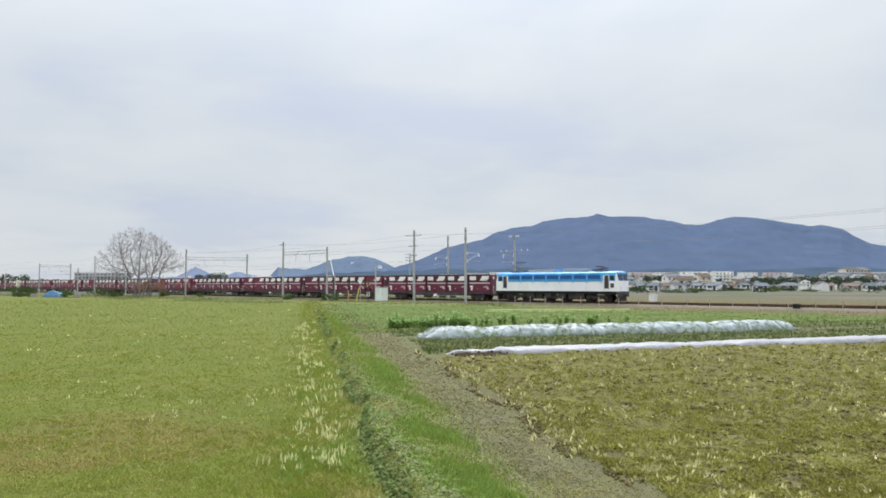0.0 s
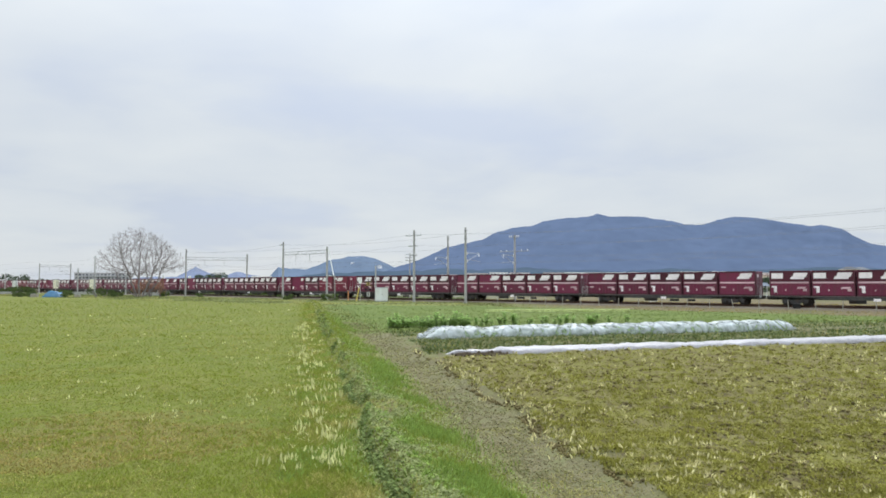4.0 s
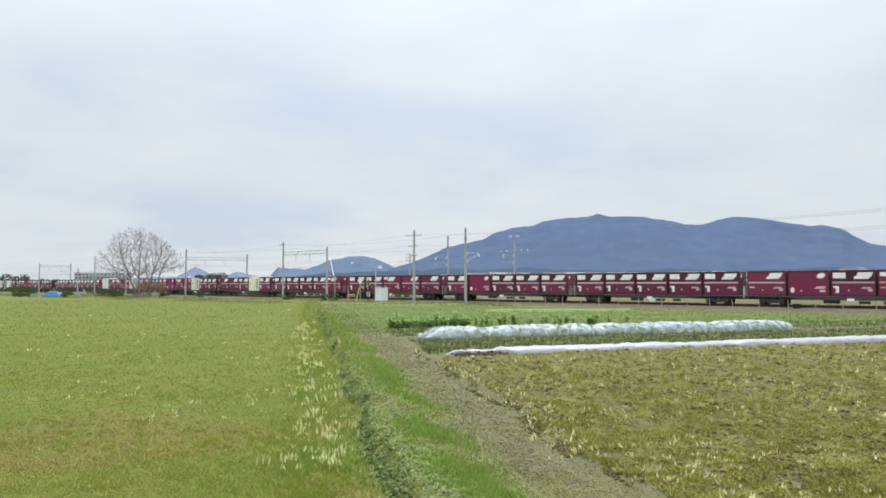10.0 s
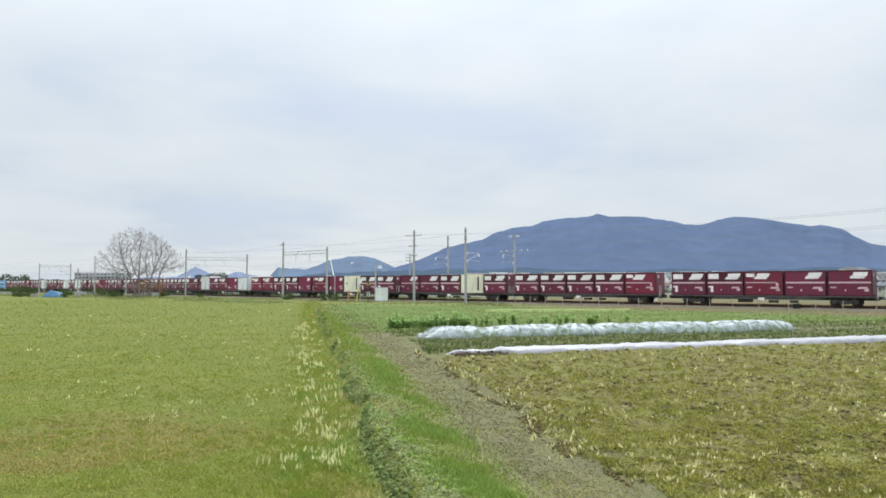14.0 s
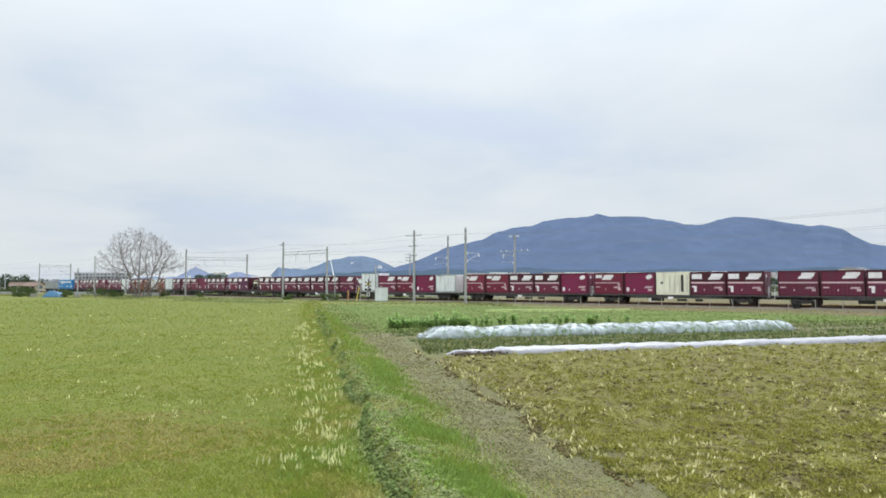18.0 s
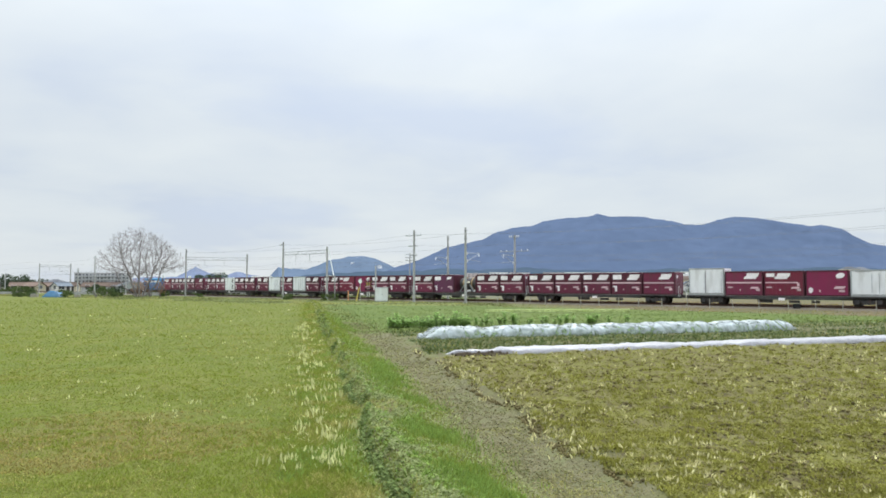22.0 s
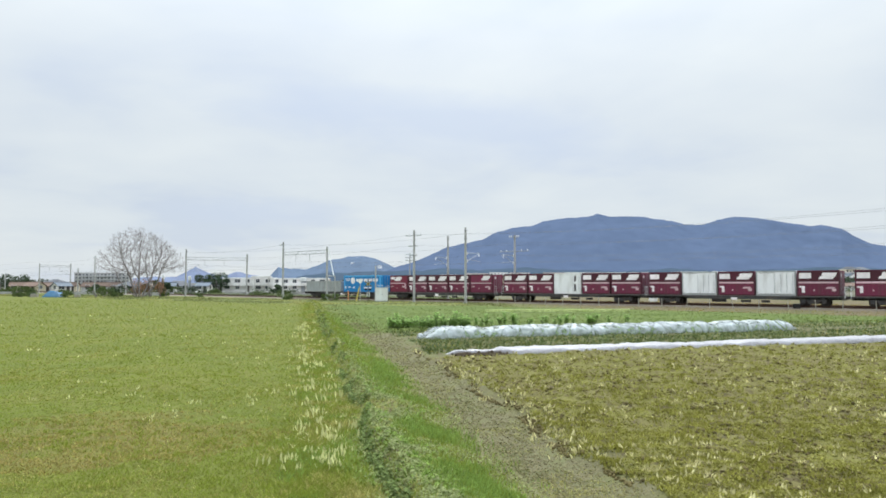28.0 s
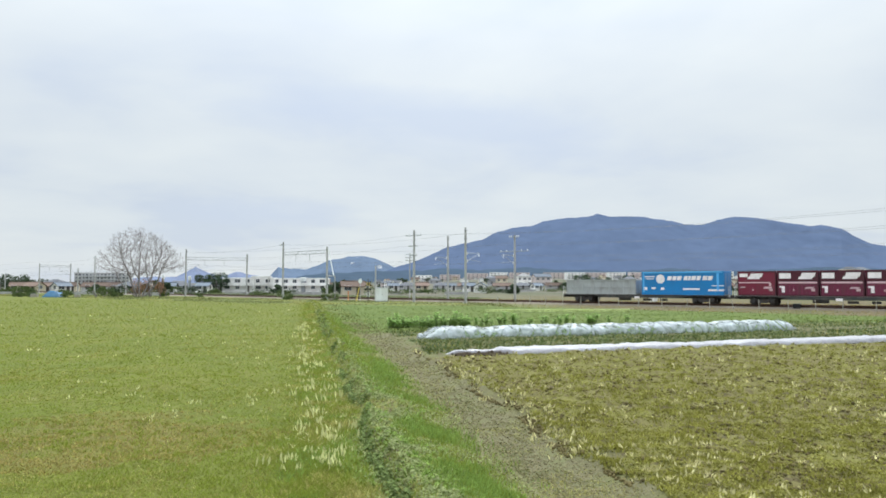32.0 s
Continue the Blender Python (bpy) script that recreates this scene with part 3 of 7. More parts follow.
def portal(s0, d0, s1, d1, z, label):
    """A lattice beam between two poles, with hangers under it."""
    a, b = along(s0, d0, z), along(s1, d1, z)
    th = thing("portal_beam", label, "beam", "portal beams over the railway")
    for dz in (0.0, -0.5):
        bm = bmesh.new()
        add_tube(bm, a + Vector((0, 0, dz)), b + Vector((0, 0, dz)), 0.05, None, 6)
        part("chord", bm, M_STEEL, th)
    n = 10
    for i in range(n):
        p, q = a.lerp(b, i / n), a.lerp(b, (i + 1) / n)
        bm = bmesh.new()
        add_tube(bm, p + Vector((0, 0, -0.5 * (i % 2))), q + Vector((0, 0, -0.5 * ((i + 1) % 2))), 0.028, None, 5)
        part("lattice_bar", bm, M_STEEL, th)
    for f in (0.3, 0.62):
        p = a.lerp(b, f)
        bm = bmesh.new()
        add_tube(bm, p + Vector((0, 0, -0.5)), p + Vector((0, 0, -1.5)), 0.04, None, 6)
        part("hanger", bm, M_STEEL, th)
        bm = bmesh.new()
        add_tube(bm, p + Vector((0, 0, -1.5)), p + Vector((0, 0, -1.75)), 0.07, None, 8)
        part("insulator", bm, M_INSUL, th)


portal(-97.5, FRONT, -85.4, FRONT, 8.0, "grey steel lattice beam between two poles")
portal(-220.4, FRONT, -227.7, REAR, 8.3, "grey steel lattice beam across the tracks")
portal(-134.5, FRONT, -128.8, REAR, 8.2, "grey steel lattice beam across the tracks")

# contact and carrier wires over both tracks, feeders on the pole tops
SPANS = [(-330.0, -220.4), (-220.4, -183.7), (-183.7, -134.5), (-134.5, -97.5), (-97.5, -57.1), (-57.1, -3.0), (-3.0, 45.0)]
for a, b in SPANS:
    for d in (TRACK, FAR_TRACK):
        cable(along(a, d, RAIL_Z + 5.1), along(b, d, RAIL_Z + 5.1), 0.0, 0.009, "contact_wire", n=6)
        cable(along(a, d, RAIL_Z + 6.3), along(b, d, RAIL_Z + 6.3), 0.7, 0.009, "carrier_wire")
    cable(along(a, FRONT, 9.3), along(b, FRONT, 9.3), 0.6, 0.010, "feeder_wire")
    cable(along(a, REAR, 8.6), along(b, REAR, 8.6), 0.6, 0.010, "feeder_wire")
for z in (9.55, 8.0):
    cable(along(-66.4, FRONT - 0.2, z), along(-3.0, FRONT, z), 0.8, 0.009, "power_cable")
    cable(along(-66.4, FRONT - 0.2, z), along(-134.5, FRONT - 0.2, z - 0.4), 0.8, 0.009, "power_cable")
# the poles next along the line hold the near spans
for s in (-3.0, 45.0):
    pole(s, REAR, 9.6, "weathered grey concrete pole behind the railway", arm=-1)
    pole(s, FRONT, 10.0, "weathered grey concrete pole beside the railway", arm=1)
# a white stay leaning against the beam's pole
stay = thing("guy_stay", "white slanting stay beside a railway pole", "stay", m=track_pose(-85.4, FRONT, 0))
bm = bmesh.new()
add_tube(bm, (2.0, -0.3, 3.9), (0.55, -0.1, 8.0), 0.08, None, 8)
part("rod", bm, M_CAB_WHITE, stay)
bm = bmesh.new()
add_tube(bm, (2.35, -0.3, -0.1), (2.35, -0.3, 3.75), 0.1, 0.08, 10)
part("post", bm, M_CONC, stay)
bm = bmesh.new()
add_tube(bm, (0.1, -0.2, 3.85), (2.45, -0.3, 3.8), 0.07, None, 8)
part("strut", bm, M_CONC, stay)
# short posts of the signal line up the track
for s, d, h in ((-193.9, FRONT, 6.8), (-165.8, FRONT, 5.3), (-248.3, FRONT, 6.0), (-244.2, 71.2, 5.6)):
    pole(s, d, h, "short grey concrete post beside the railway", cross=((h - 0.5, 0.5),))


# ---- the train ----
CAR, DECK = 20.4, 1.0
LONG, WIDE, HIGH = 3.715, 2.45, 2.5
SIDE = -WIDE / 2


def plate(name, pts, mt, parent, y=SIDE, t=0.006, label=""):
    """A thin marking or leaf proud of the near side and its twin on the far side."""
    bm = bmesh.new()
    prism(bm, pts, y - t, y + 0.002)
    return part(name, bm, mt, parent, label)


def rect(x0, x1, z0, z1):
    return [(x0, z0), (x1, z0), (x1, z1), (x0, z1)]


def slant(x0, x1, z0, z1, lean):
    return [(x0, z0), (x1 - lean, z0), (x1, z1), (x0 + lean, z1)]


def container_shell(th, body, dark, upper=None, ribs=0):
    """Body, corner posts, roof rim, doors and forklift pockets of a twelve-foot container standing on z = 0."""
    L2 = LONG / 2
    bm = bmesh.new()
    add_box(bm, -L2 + 0.03, L2 - 0.03, SIDE + 0.03, -SIDE - 0.03, 0.06, HIGH - 0.03, 0.02)
    part("body", bm, body, th)
    for x in (-L2, L2 - 0.11):
        for y in (SIDE, -SIDE - 0.11):
            bm = bmesh.new()
            add_box(bm, x, x + 0.11, y, y + 0.11, 0, HIGH, 0.012)
            part("corner_post", bm, dark, th)
    for z0, z1, nm in ((0.0, 0.13, "bottom_rail"), (HIGH - 0.12, HIGH, "top_rail")):
        for y in (SIDE + 0.004, -SIDE - 0.094):
            bm = bmesh.new()
            add_box(bm, -L2 + 0.11, L2 - 0.11, y, y + 0.09, z0, z1, 0.01)
            part(nm, bm, dark, th)
    if upper:
        bm = bmesh.new()
        add_box(bm, -L2 + 0.115, L2 - 0.115, SIDE + 0.018, SIDE + 0.04, 1.36, HIGH - 0.125)
        part("upper_panel", bm, upper, th)
    # end doors with their lock bars
    for e in (-1, 1):
        for y in (SIDE + 0.14, 0.02):
            bm = bmesh.new()
            add_box(bm, e * (L2 - 0.03), e * (L2 - 0.005), y, y + 1.06, 0.16, HIGH - 0.15, 0.008)
            part("end_door", bm, body, th)
        for y in (-0.7, -0.25, 0.25, 0.7):
            bm = bmesh.new()
            add_tube(bm, (e * (L2 + 0.004), y, 0.2), (e * (L2 + 0.004), y, HIGH - 0.2), 0.016, None, 6)
            part("lock_bar", bm, M_STEEL, th)
    disc = [(0.36 * 0.5 * math.cos(a) - 0.55, 2.02 + 0.36 * 0.5 * math.sin(a)) for a in np.linspace(0, 6.283, 13)[:-1]]
    bm = bmesh.new()
    prism(bm, disc, -L2 - 0.03, -L2 - 0.02)
    bm.transform(pose(0, 0, 0, 0, 0, 90))
    part("end_mark", bm, M_WHITE_MARK, th, "round white mark on the end")
    if ribs:
        bm = bmesh.new()
        for k in range(ribs):
            x = -L2 + 0.2 + (LONG - 0.4) * (k + 0.5) / ribs
            add_box(bm, x - 0.03, x + 0.03, SIDE + 0.008, SIDE + 0.035, 0.15, 1.3)
        part("ribbed_panel", bm, body, th)


def logo(th, x, z, w=1.45, h=0.56, mt=None):
    """The operator's mark as plain slanted shapes."""
    mt = mt or M_WHITE_MARK
    plate("emblem", slant(x + 0.2, x + w, z + 0.2, z + h, 0.16), mt, th)
    plate("emblem", slant(x, x + w * 0.84, z, z + 0.26, 0.1), mt, th, t=0.009)


def small_marks(th, left=True, mt=None):
    mt = mt or M_PINK_MARK
    if left:
        plate("notice", [(-1.68, 0.98), (-1.68, 0.82), (-1.46, 0.82), (-1.46, 0.34), (-1.18, 0.34), (-1.18, 0.98)], M_WHITE_MARK, th)
    else:
        plate("notice", rect(-1.62, -1.12, 0.78, 0.92), mt, th)
    plate("notice", slant(0.62, 1.5, 0.72, 0.9, 0.15), mt, th)
    plate("notice", rect(1.2, 1.55, 0.48, 0.74), mt, th)
    plate("notice", rect(-0.42, -0.3, 0.5, 0.66), mt, th)


def base(label, name="freight_container", group="containers on the train"):
    return thing(name, label, "container", group)


def make_containers():
    kinds = {}
    c = base("dark maroon steel freight container with white panels and pale stripe")
    container_shell(c, M_MAROON, M_MAROON_DARK, M_MAROON_DARK, 9)
    plate("white_panel", rect(-1.68, -0.6, 1.72, 2.26), M_WHITE_MARK, c)
    logo(c, 0.05, 1.66, 1.6, 0.62)
    plate("stripe", rect(-1.74, 1.74, 1.24, 1.41), M_PINK_MARK, c, t=0.005)
    small_marks(c)
    kinds["D"] = c
    c = base("faded maroon freight container with one white emblem and stripe")
    container_shell(c, M_MAROON, M_MAROON_DARK, None, 9)
    logo(c, 0.0, 1.7, 1.55, 0.6)
    plate("stripe", rect(-1.74, 1.74, 1.24, 1.40), M_PINK_MARK, c, t=0.005)
    small_marks(c, False)
    kinds["E"] = c
    c = base("wine-red freight container with a white block beside its emblem")
    container_shell(c, M_RED, M_MAROON_DARK, None, 9)
    plate("white_panel", rect(-1.66, -0.85, 1.9, 2.26), M_WHITE_MARK, c)
    logo(c, -0.9, 1.68, 1.55, 0.58)
    plate("stripe", rect(-1.74, 1.3, 1.27, 1.38), M_PINK_MARK, c, t=0.005)
    plate("stripe", rect(1.2, 1.42, 0.95, 1.262), M_PINK_MARK, c, t=0.005)
    small_marks(c, False)
    kinds["F"] = c
    c = base("plain magenta-red freight container with round white emblem")
    container_shell(c, M_MAGENTA, M_MAROON_DARK, None, 0)
    ring = [(1.15 + 0.36 * math.cos(a) + 0.1 * math.sin(a), 1.98 + 0.27 * math.sin(a)) for a in np.linspace(0, 6.283, 15)[:-1]]
    plate("emblem", ring, M_WHITE_MARK, c)
    ring = [(-1.42 + 0.2 * math.cos(a), 0.58 + 0.27 * math.sin(a)) for a in np.linspace(0, 6.283, 13)[:-1]]
    plate("notice", ring, M_WHITE_MARK, c)
    plate("notice", slant(0.55, 1.6, 0.72, 0.95, 0.2), M_PINK_MARK, c)
    plate("notice", rect(1.0, 1.5, 0.4, 0.62), M_PINK_MARK, c)
    plate("notice", rect(-0.7, -0.55, 0.42, 0.6), M_PINK_MARK, c)
    kinds["R"] = c
    c = base("plum freight container with two white panels and no stripe")
    container_shell(c, M_PLUM, M_MAROON_DARK, None, 0)
    plate("white_panel", rect(-1.66, -0.55, 1.72, 2.26), M_WHITE_MARK, c)
    plate("emblem", slant(0.5, 1.5, 1.85, 2.24, 0.25), M_WHITE_MARK, c)
    small_marks(c)
    kinds["H"] = c

    def light(label, shell, seams, dark, frame=None):
        c = base(label)
        container_shell(c, shell, frame or shell, None, 0)
        xs = [-1.72, *seams, 1.72]
        for a, b in zip(xs, xs[1:]):
            bm = bmesh.new()
            add_box(bm, a + 0.02, b - 0.02, SIDE - 0.012, SIDE + 0.04, 0.2, HIGH - 0.22, 0.012)
            part("side_door", bm, shell, c)
            bm = bmesh.new()
            add_tube(bm, (b - 0.12, SIDE - 0.03, 0.3), (b - 0.12, SIDE - 0.03, HIGH - 0.35), 0.016, None, 6)
            part("lock_bar", bm, M_STEEL, c)
        for a, b, z0, z1 in dark:
            plate("vent", rect(a, b, z0, z1), M_UNDER, c, y=SIDE - 0.014)
        return c
    kinds["C"] = light("cream insulated freight container with dark vent strip", M_CREAM, (-0.2, 0.35, 0.9), ((0.95, 1.24, 0.35, 2.2), (-1.35, -1.05, 1.2, 1.42)))
    kinds["B"] = light("white insulated freight container with dark vent strip", M_WHITE_STEEL, (0.9,), ((0.95, 1.2, 0.3, 1.2), (0.95, 1.2, 1.5, 2.2)))
    kinds["W"] = light("white-grey refrigerated container with ribbed doors", M_WHITE_STEEL, (0.0, 0.6, 1.15), ((-1.7, 1.7, 0.155, 0.19), (-1.6, -0.1, 2.3, 2.33)), M_GREY_STEEL)
    kinds["V"] = light("pale grey container with two plain door leaves", M_WHITE_STEEL, (-0.05,), ((-1.7, 1.7, 0.155, 0.19), (-0.09, -0.02, 0.2, 2.28)), M_GREY_STEEL)
    # an open frame with dark machinery in it
    c = base("open-framed dark container carrying brown machinery", "frame_container")
    L2 = LONG / 2
    for x in (-L2, L2 - 0.12):
        for y in (SIDE, -SIDE - 0.12):
            bm = bmesh.new()
            add_box(bm, x, x + 0.12, y, y + 0.12, 0, 2.35, 0.01)
            part("corner_post", bm, M_MAROON_DARK, c)
    for x in (-L2 + 0.02, L2 - 0.06):
        bm = bmesh.new()
        add_box(bm, x, x + 0.04, SIDE + 0.125, -SIDE - 0.125, 0.1, 2.3)
        part("end_wall", bm, M_MAROON_DARK, c)
    bm = bmesh.new()
    add_box(bm, -L2 + 0.125, L2 - 0.125, SIDE, -SIDE, 0.0, 0.16, 0.01)
    part("floor_frame", bm, M_UNDER, c)
    bm = bmesh.new()
    add_tube(bm, (-1.35, 0.15, 1.25), (1.35, 0.15, 1.25), 0.82, None, 20)
    part("drum", bm, M_UNDER, c)
    for x in (-0.7, 0.7):
        bm = bmesh.new()
        add_tube(bm, (x - 0.08, 0.15, 1.25), (x + 0.08, 0.15, 1.25), 0.9, None, 20)
        part("hoop", bm, mat("tan_paint", (0.35, 0.24, 0.12), 0.6), c)
    bm = bmesh.new()
    prism(bm, [(-0.6, 1.35), (0.5, 1.35), (0.3, 1.55), (-0.4, 1.55)], -0.9, -0.74)
    part("cover", bm, M_CREAM, c)
    for a, b in (((-1.2, 0.16), (-0.5, 1.1)), ((1.2, 0.16), (0.5, 1.1))):
        bm = bmesh.new()
        add_tube(bm, (a[0], -0.8, a[1]), (b[0], -0.8, b[1]), 0.06)
        part("strut", bm, M_STEEL, c)
    kinds["X"] = c
    return kinds


def blue_container():
    c = base("long bright blue container with white lettering bars", "long_container")
    L2, H = 4.56, 2.55
    bm = bmesh.new()
    add_box(bm, -L2 + 0.02, L2 - 0.02, SIDE + 0.02, -SIDE - 0.02, 0.05, H, 0.02)
    part("body", bm, M_BLUE, c)
    for x in (-L2, L2 - 0.16):
        for y in (SIDE, -SIDE - 0.16):
            bm = bmesh.new()
            add_box(bm, x, x + 0.16, y, y + 0.16, 0, H + 0.02, 0.01)
            part("corner_post", bm, M_BLUE, c)
    plate("top_rail", rect(-L2 + 0.16, L2 - 0.16, H - 0.16, H), M_BLUE_LIGHT, c, t=0.03, label="light blue top rail")
    plate("bottom_rail", rect(-L2 + 0.16, L2 - 0.16, 0.0, 0.2), M_BLUE, c, t=0.02)
    plate("edge_strip", rect(L2 - 0.75, L2 - 0.5, 0.45, H - 0.2), M_BLUE_LIGHT, c)
    plate("edge_strip", rect(-L2 + 0.16, -L2 + 0.34, 0.25, H - 0.2), M_BLUE_LIGHT, c)
    ring = [(-2.35 + 0.5 * math.cos(a), 1.75 + 0.5 * math.sin(a)) for a in np.linspace(0, 6.283, 21)[:-1]]
    plate("emblem", ring, M_WHITE_MARK, c)
    for x0, w in ((-1.6, 0.5), (-1.02, 0.45), (-0.5, 0.5), (0.25, 0.4), (0.7, 0.32), (1.08, 0.5), (1.66, 0.42), (2.3, 0.5), (2.86, 0.5)):
        plate("lettering_bar", slant(x0, x0 + w + 0.1, 1.6, 2.05, 0.12), M_WHITE_MARK, c)
    for x0, x1, z0, z1 in ((-4.2, -3.0, 1.95, 2.08), (-4.0, -3.1, 1.72, 1.82), (-4.3, -3.9, 0.5, 0.85), (-3.4, -2.9, 0.62, 0.82), (-2.3, -1.9, 0.55, 0.8),
                           (0.2, 2.0, 0.55, 0.72), (2.9, 4.6, 0.42, 0.62), (3.3, 4.55, 0.95, 1.05)):
        plate("notice", rect(x0, x1, z0, z1), M_WHITE_MARK, c)
    for y in (SIDE + 0.2, 0.03):
        bm = bmesh.new()
        add_box(bm, L2 - 0.02, L2 + 0.02, y, y + 1.0, 0.15, H - 0.15, 0.01)
        part("end_door", bm, M_BLUE, c)
    for y in (-0.8, -0.3, 0.3, 0.8):
        bm = bmesh.new()
        add_tube(bm, (L2 + 0.03, y, 0.2), (L2 + 0.03, y, H - 0.2), 0.018, None, 6)
        part("lock_bar", bm, M_STEEL, c)
    return c


def low_container():
    c = base("long low grey steel container with ribbed sides", "low_container")
    L2, H = 4.55, 1.72
    bm = bmesh.new()
    add_box(bm, -L2 + 0.05, L2 - 0.05, SIDE + 0.06, -SIDE - 0.06, 0.08, H - 0.06, 0.03)
    part("body", bm, M_GREY_STEEL, c)
    for z0, z1 in ((0.0, 0.14), (0.78, 0.86), (H - 0.12, H)):
        bm = bmesh.new()
        add_box(bm, -L2, L2, SIDE, SIDE + 0.08, z0, z1, 0.01)
        add_box(bm, -L2, L2, -SIDE - 0.08, -SIDE, z0, z1, 0.01)
        part("side_rail", bm, M_GREY_STEEL, c)
    for k in range(13):
        x = -L2 + 0.05 + k * (2 * L2 - 0.18) / 12
        bm = bmesh.new()
        add_box(bm, x, x + 0.08, SIDE + 0.012, SIDE + 0.07, 0.14, H - 0.12)
        part("rib", bm, M_GREY_STEEL, c)
    return c


WHEEL_R = 0.43


def wheelset(parent, x, r, gauge=0.56):
    bm = bmesh.new()
    for s in (-1, 1):
        add_tube(bm, (0, s * (gauge - 0.06), 0), (0, s * (gauge + 0.06), 0), r, None, 24)
        add_tube(bm, (0, s * (gauge + 0.06), 0), (0, s * (gauge + 0.10), 0), r * 0.86, r * 0.8, 24)
        for k in range(6):
            a = k * math.pi / 3
            p = (r * 0.62 * math.cos(a), s * (gauge + 0.1), r * 0.62 * math.sin(a))
            add_tube(bm, p, (p[0], s * (gauge + 0.115), p[2]), 0.05, None, 6)
    add_tube(bm, (0, -1.0, 0), (0, 1.0, 0), 0.07, None, 10)
    return part("wheelset", bm, M_WHEEL, parent, at=pose(x, 0, 0))


def bogie(parent, x, half, r, name="bogie"):
    bm = bmesh.new()
    for s in (-1, 1):
        y0, y1 = (0.86, 1.0) if s > 0 else (-1.0, -0.86)
        prism(bm, [(-half - 0.3, 0.08), (-half + 0.25, 0.1), (-0.4, -0.2), (0.4, -0.2), (half - 0.25, 0.1), (half + 0.3, 0.08), (half + 0.25, 0.24),
                   (half - 0.3, 0.3), (0.45, 0.18), (-0.45, 0.18), (-half + 0.3, 0.3), (-half - 0.25, 0.24)], y0, y1)
        for q in (-half, half):
            add_box(bm, q - 0.2, q + 0.2, s * 1.0 - 0.07, s * 1.0 + 0.07, -0.16, 0.16, 0.03)
        for q in (-0.2, 0.2):
            add_tube(bm, (q, s * 0.93, -0.14), (q, s * 0.93, 0.22), 0.09, None, 8)
    add_box(bm, -0.3, 0.3, -0.95, 0.95, 0.02, 0.3, 0.03)
    bg = part(name, bm, M_UNDER, parent, at=pose(x, 0, r))
    return bg, [wheelset(bg, q, r) for q in (-half, half)]


def make_wagon():
    w = thing("flat_wagon", "grey steel container flat wagon on two bogies", "wagon", "wagons of the train")
    # fish-bellied side sills
    for y in (-1.2, 1.08):
        bm = bmesh.new()
        prism(bm, [(-9.75, 0.85), (-5.6, 0.85), (-4.4, 0.62), (4.4, 0.62), (5.6, 0.85), (9.75, 0.85), (9.75, 0.94), (-9.75, 0.94)], y, y + 0.12)
        part("side_sill", bm, M_SILL, w)
        box_part("deck_edge", (-9.75, 9.75, y - 0.012, y + 0.13, 0.955, 0.992), M_EDGE, w, "pale worn deck edge")
    bm = bmesh.new()
    add_box(bm, -9.8, 9.8, -1.07, 1.07, 0.945, 0.985)
    for x in np.arange(-9.2, 9.3, 1.15):
        add_box(bm, x - 0.06, x + 0.06, -1.08, 1.08, 0.76, 0.945)
    add_box(bm, -9.8, 9.8, -0.25, 0.25, 0.6, 0.94)
    part("deck", bm, M_SILL, w)
    for e in (-1, 1):
        box_part("coupler", (e * 9.75, e * 10.18, -0.12, 0.12, 0.7, 0.98), M_UNDER, w, bevel=0.03)
        box_part("end_beam", (e * 9.7, e * 9.82, -1.22, 1.22, 0.62, 0.97), M_SILL, w, bevel=0.02)
        bm = bmesh.new()
        add_tube(bm, (e * 9.9, -1.1, 0.8), (e * 9.9, -1.1, 1.9), 0.02, None, 6)
        add_tube(bm, (e * 9.9, -0.7, 0.8), (e * 9.9, -0.7, 1.9), 0.02, None, 6)
        add_tube(bm, (e * 9.9, -1.1, 1.9), (e * 9.9, -0.7, 1.9), 0.02, None, 6)
        part("hand_rail", bm, M_CAB_WHITE, w, "pale hand rail")
    for x0, x1, nm in ((-2.6, -1.2, "air_tank"), (0.4, 1.3, "brake_box"), (2.4, 3.1, "tool_box")):
        bm = bmesh.new()
        if nm == "air_tank":
            add_tube(bm, (x0, -0.8, 0.5), (x1, -0.8, 0.5), 0.2, None, 14)
        else:
            add_box(bm, x0, x1, -1.05, -0.6, 0.3, 0.55, 0.02)
        part(nm, bm, M_UNDER, w)
    plate("data_panel", rect(-0.55, 0.05, 0.55, 0.8), M_WHITE_MARK, w, y=-1.2)
    for x in (-7.2, 7.2):
        bogie(w, x, 0.92, WHEEL_R)
    return w


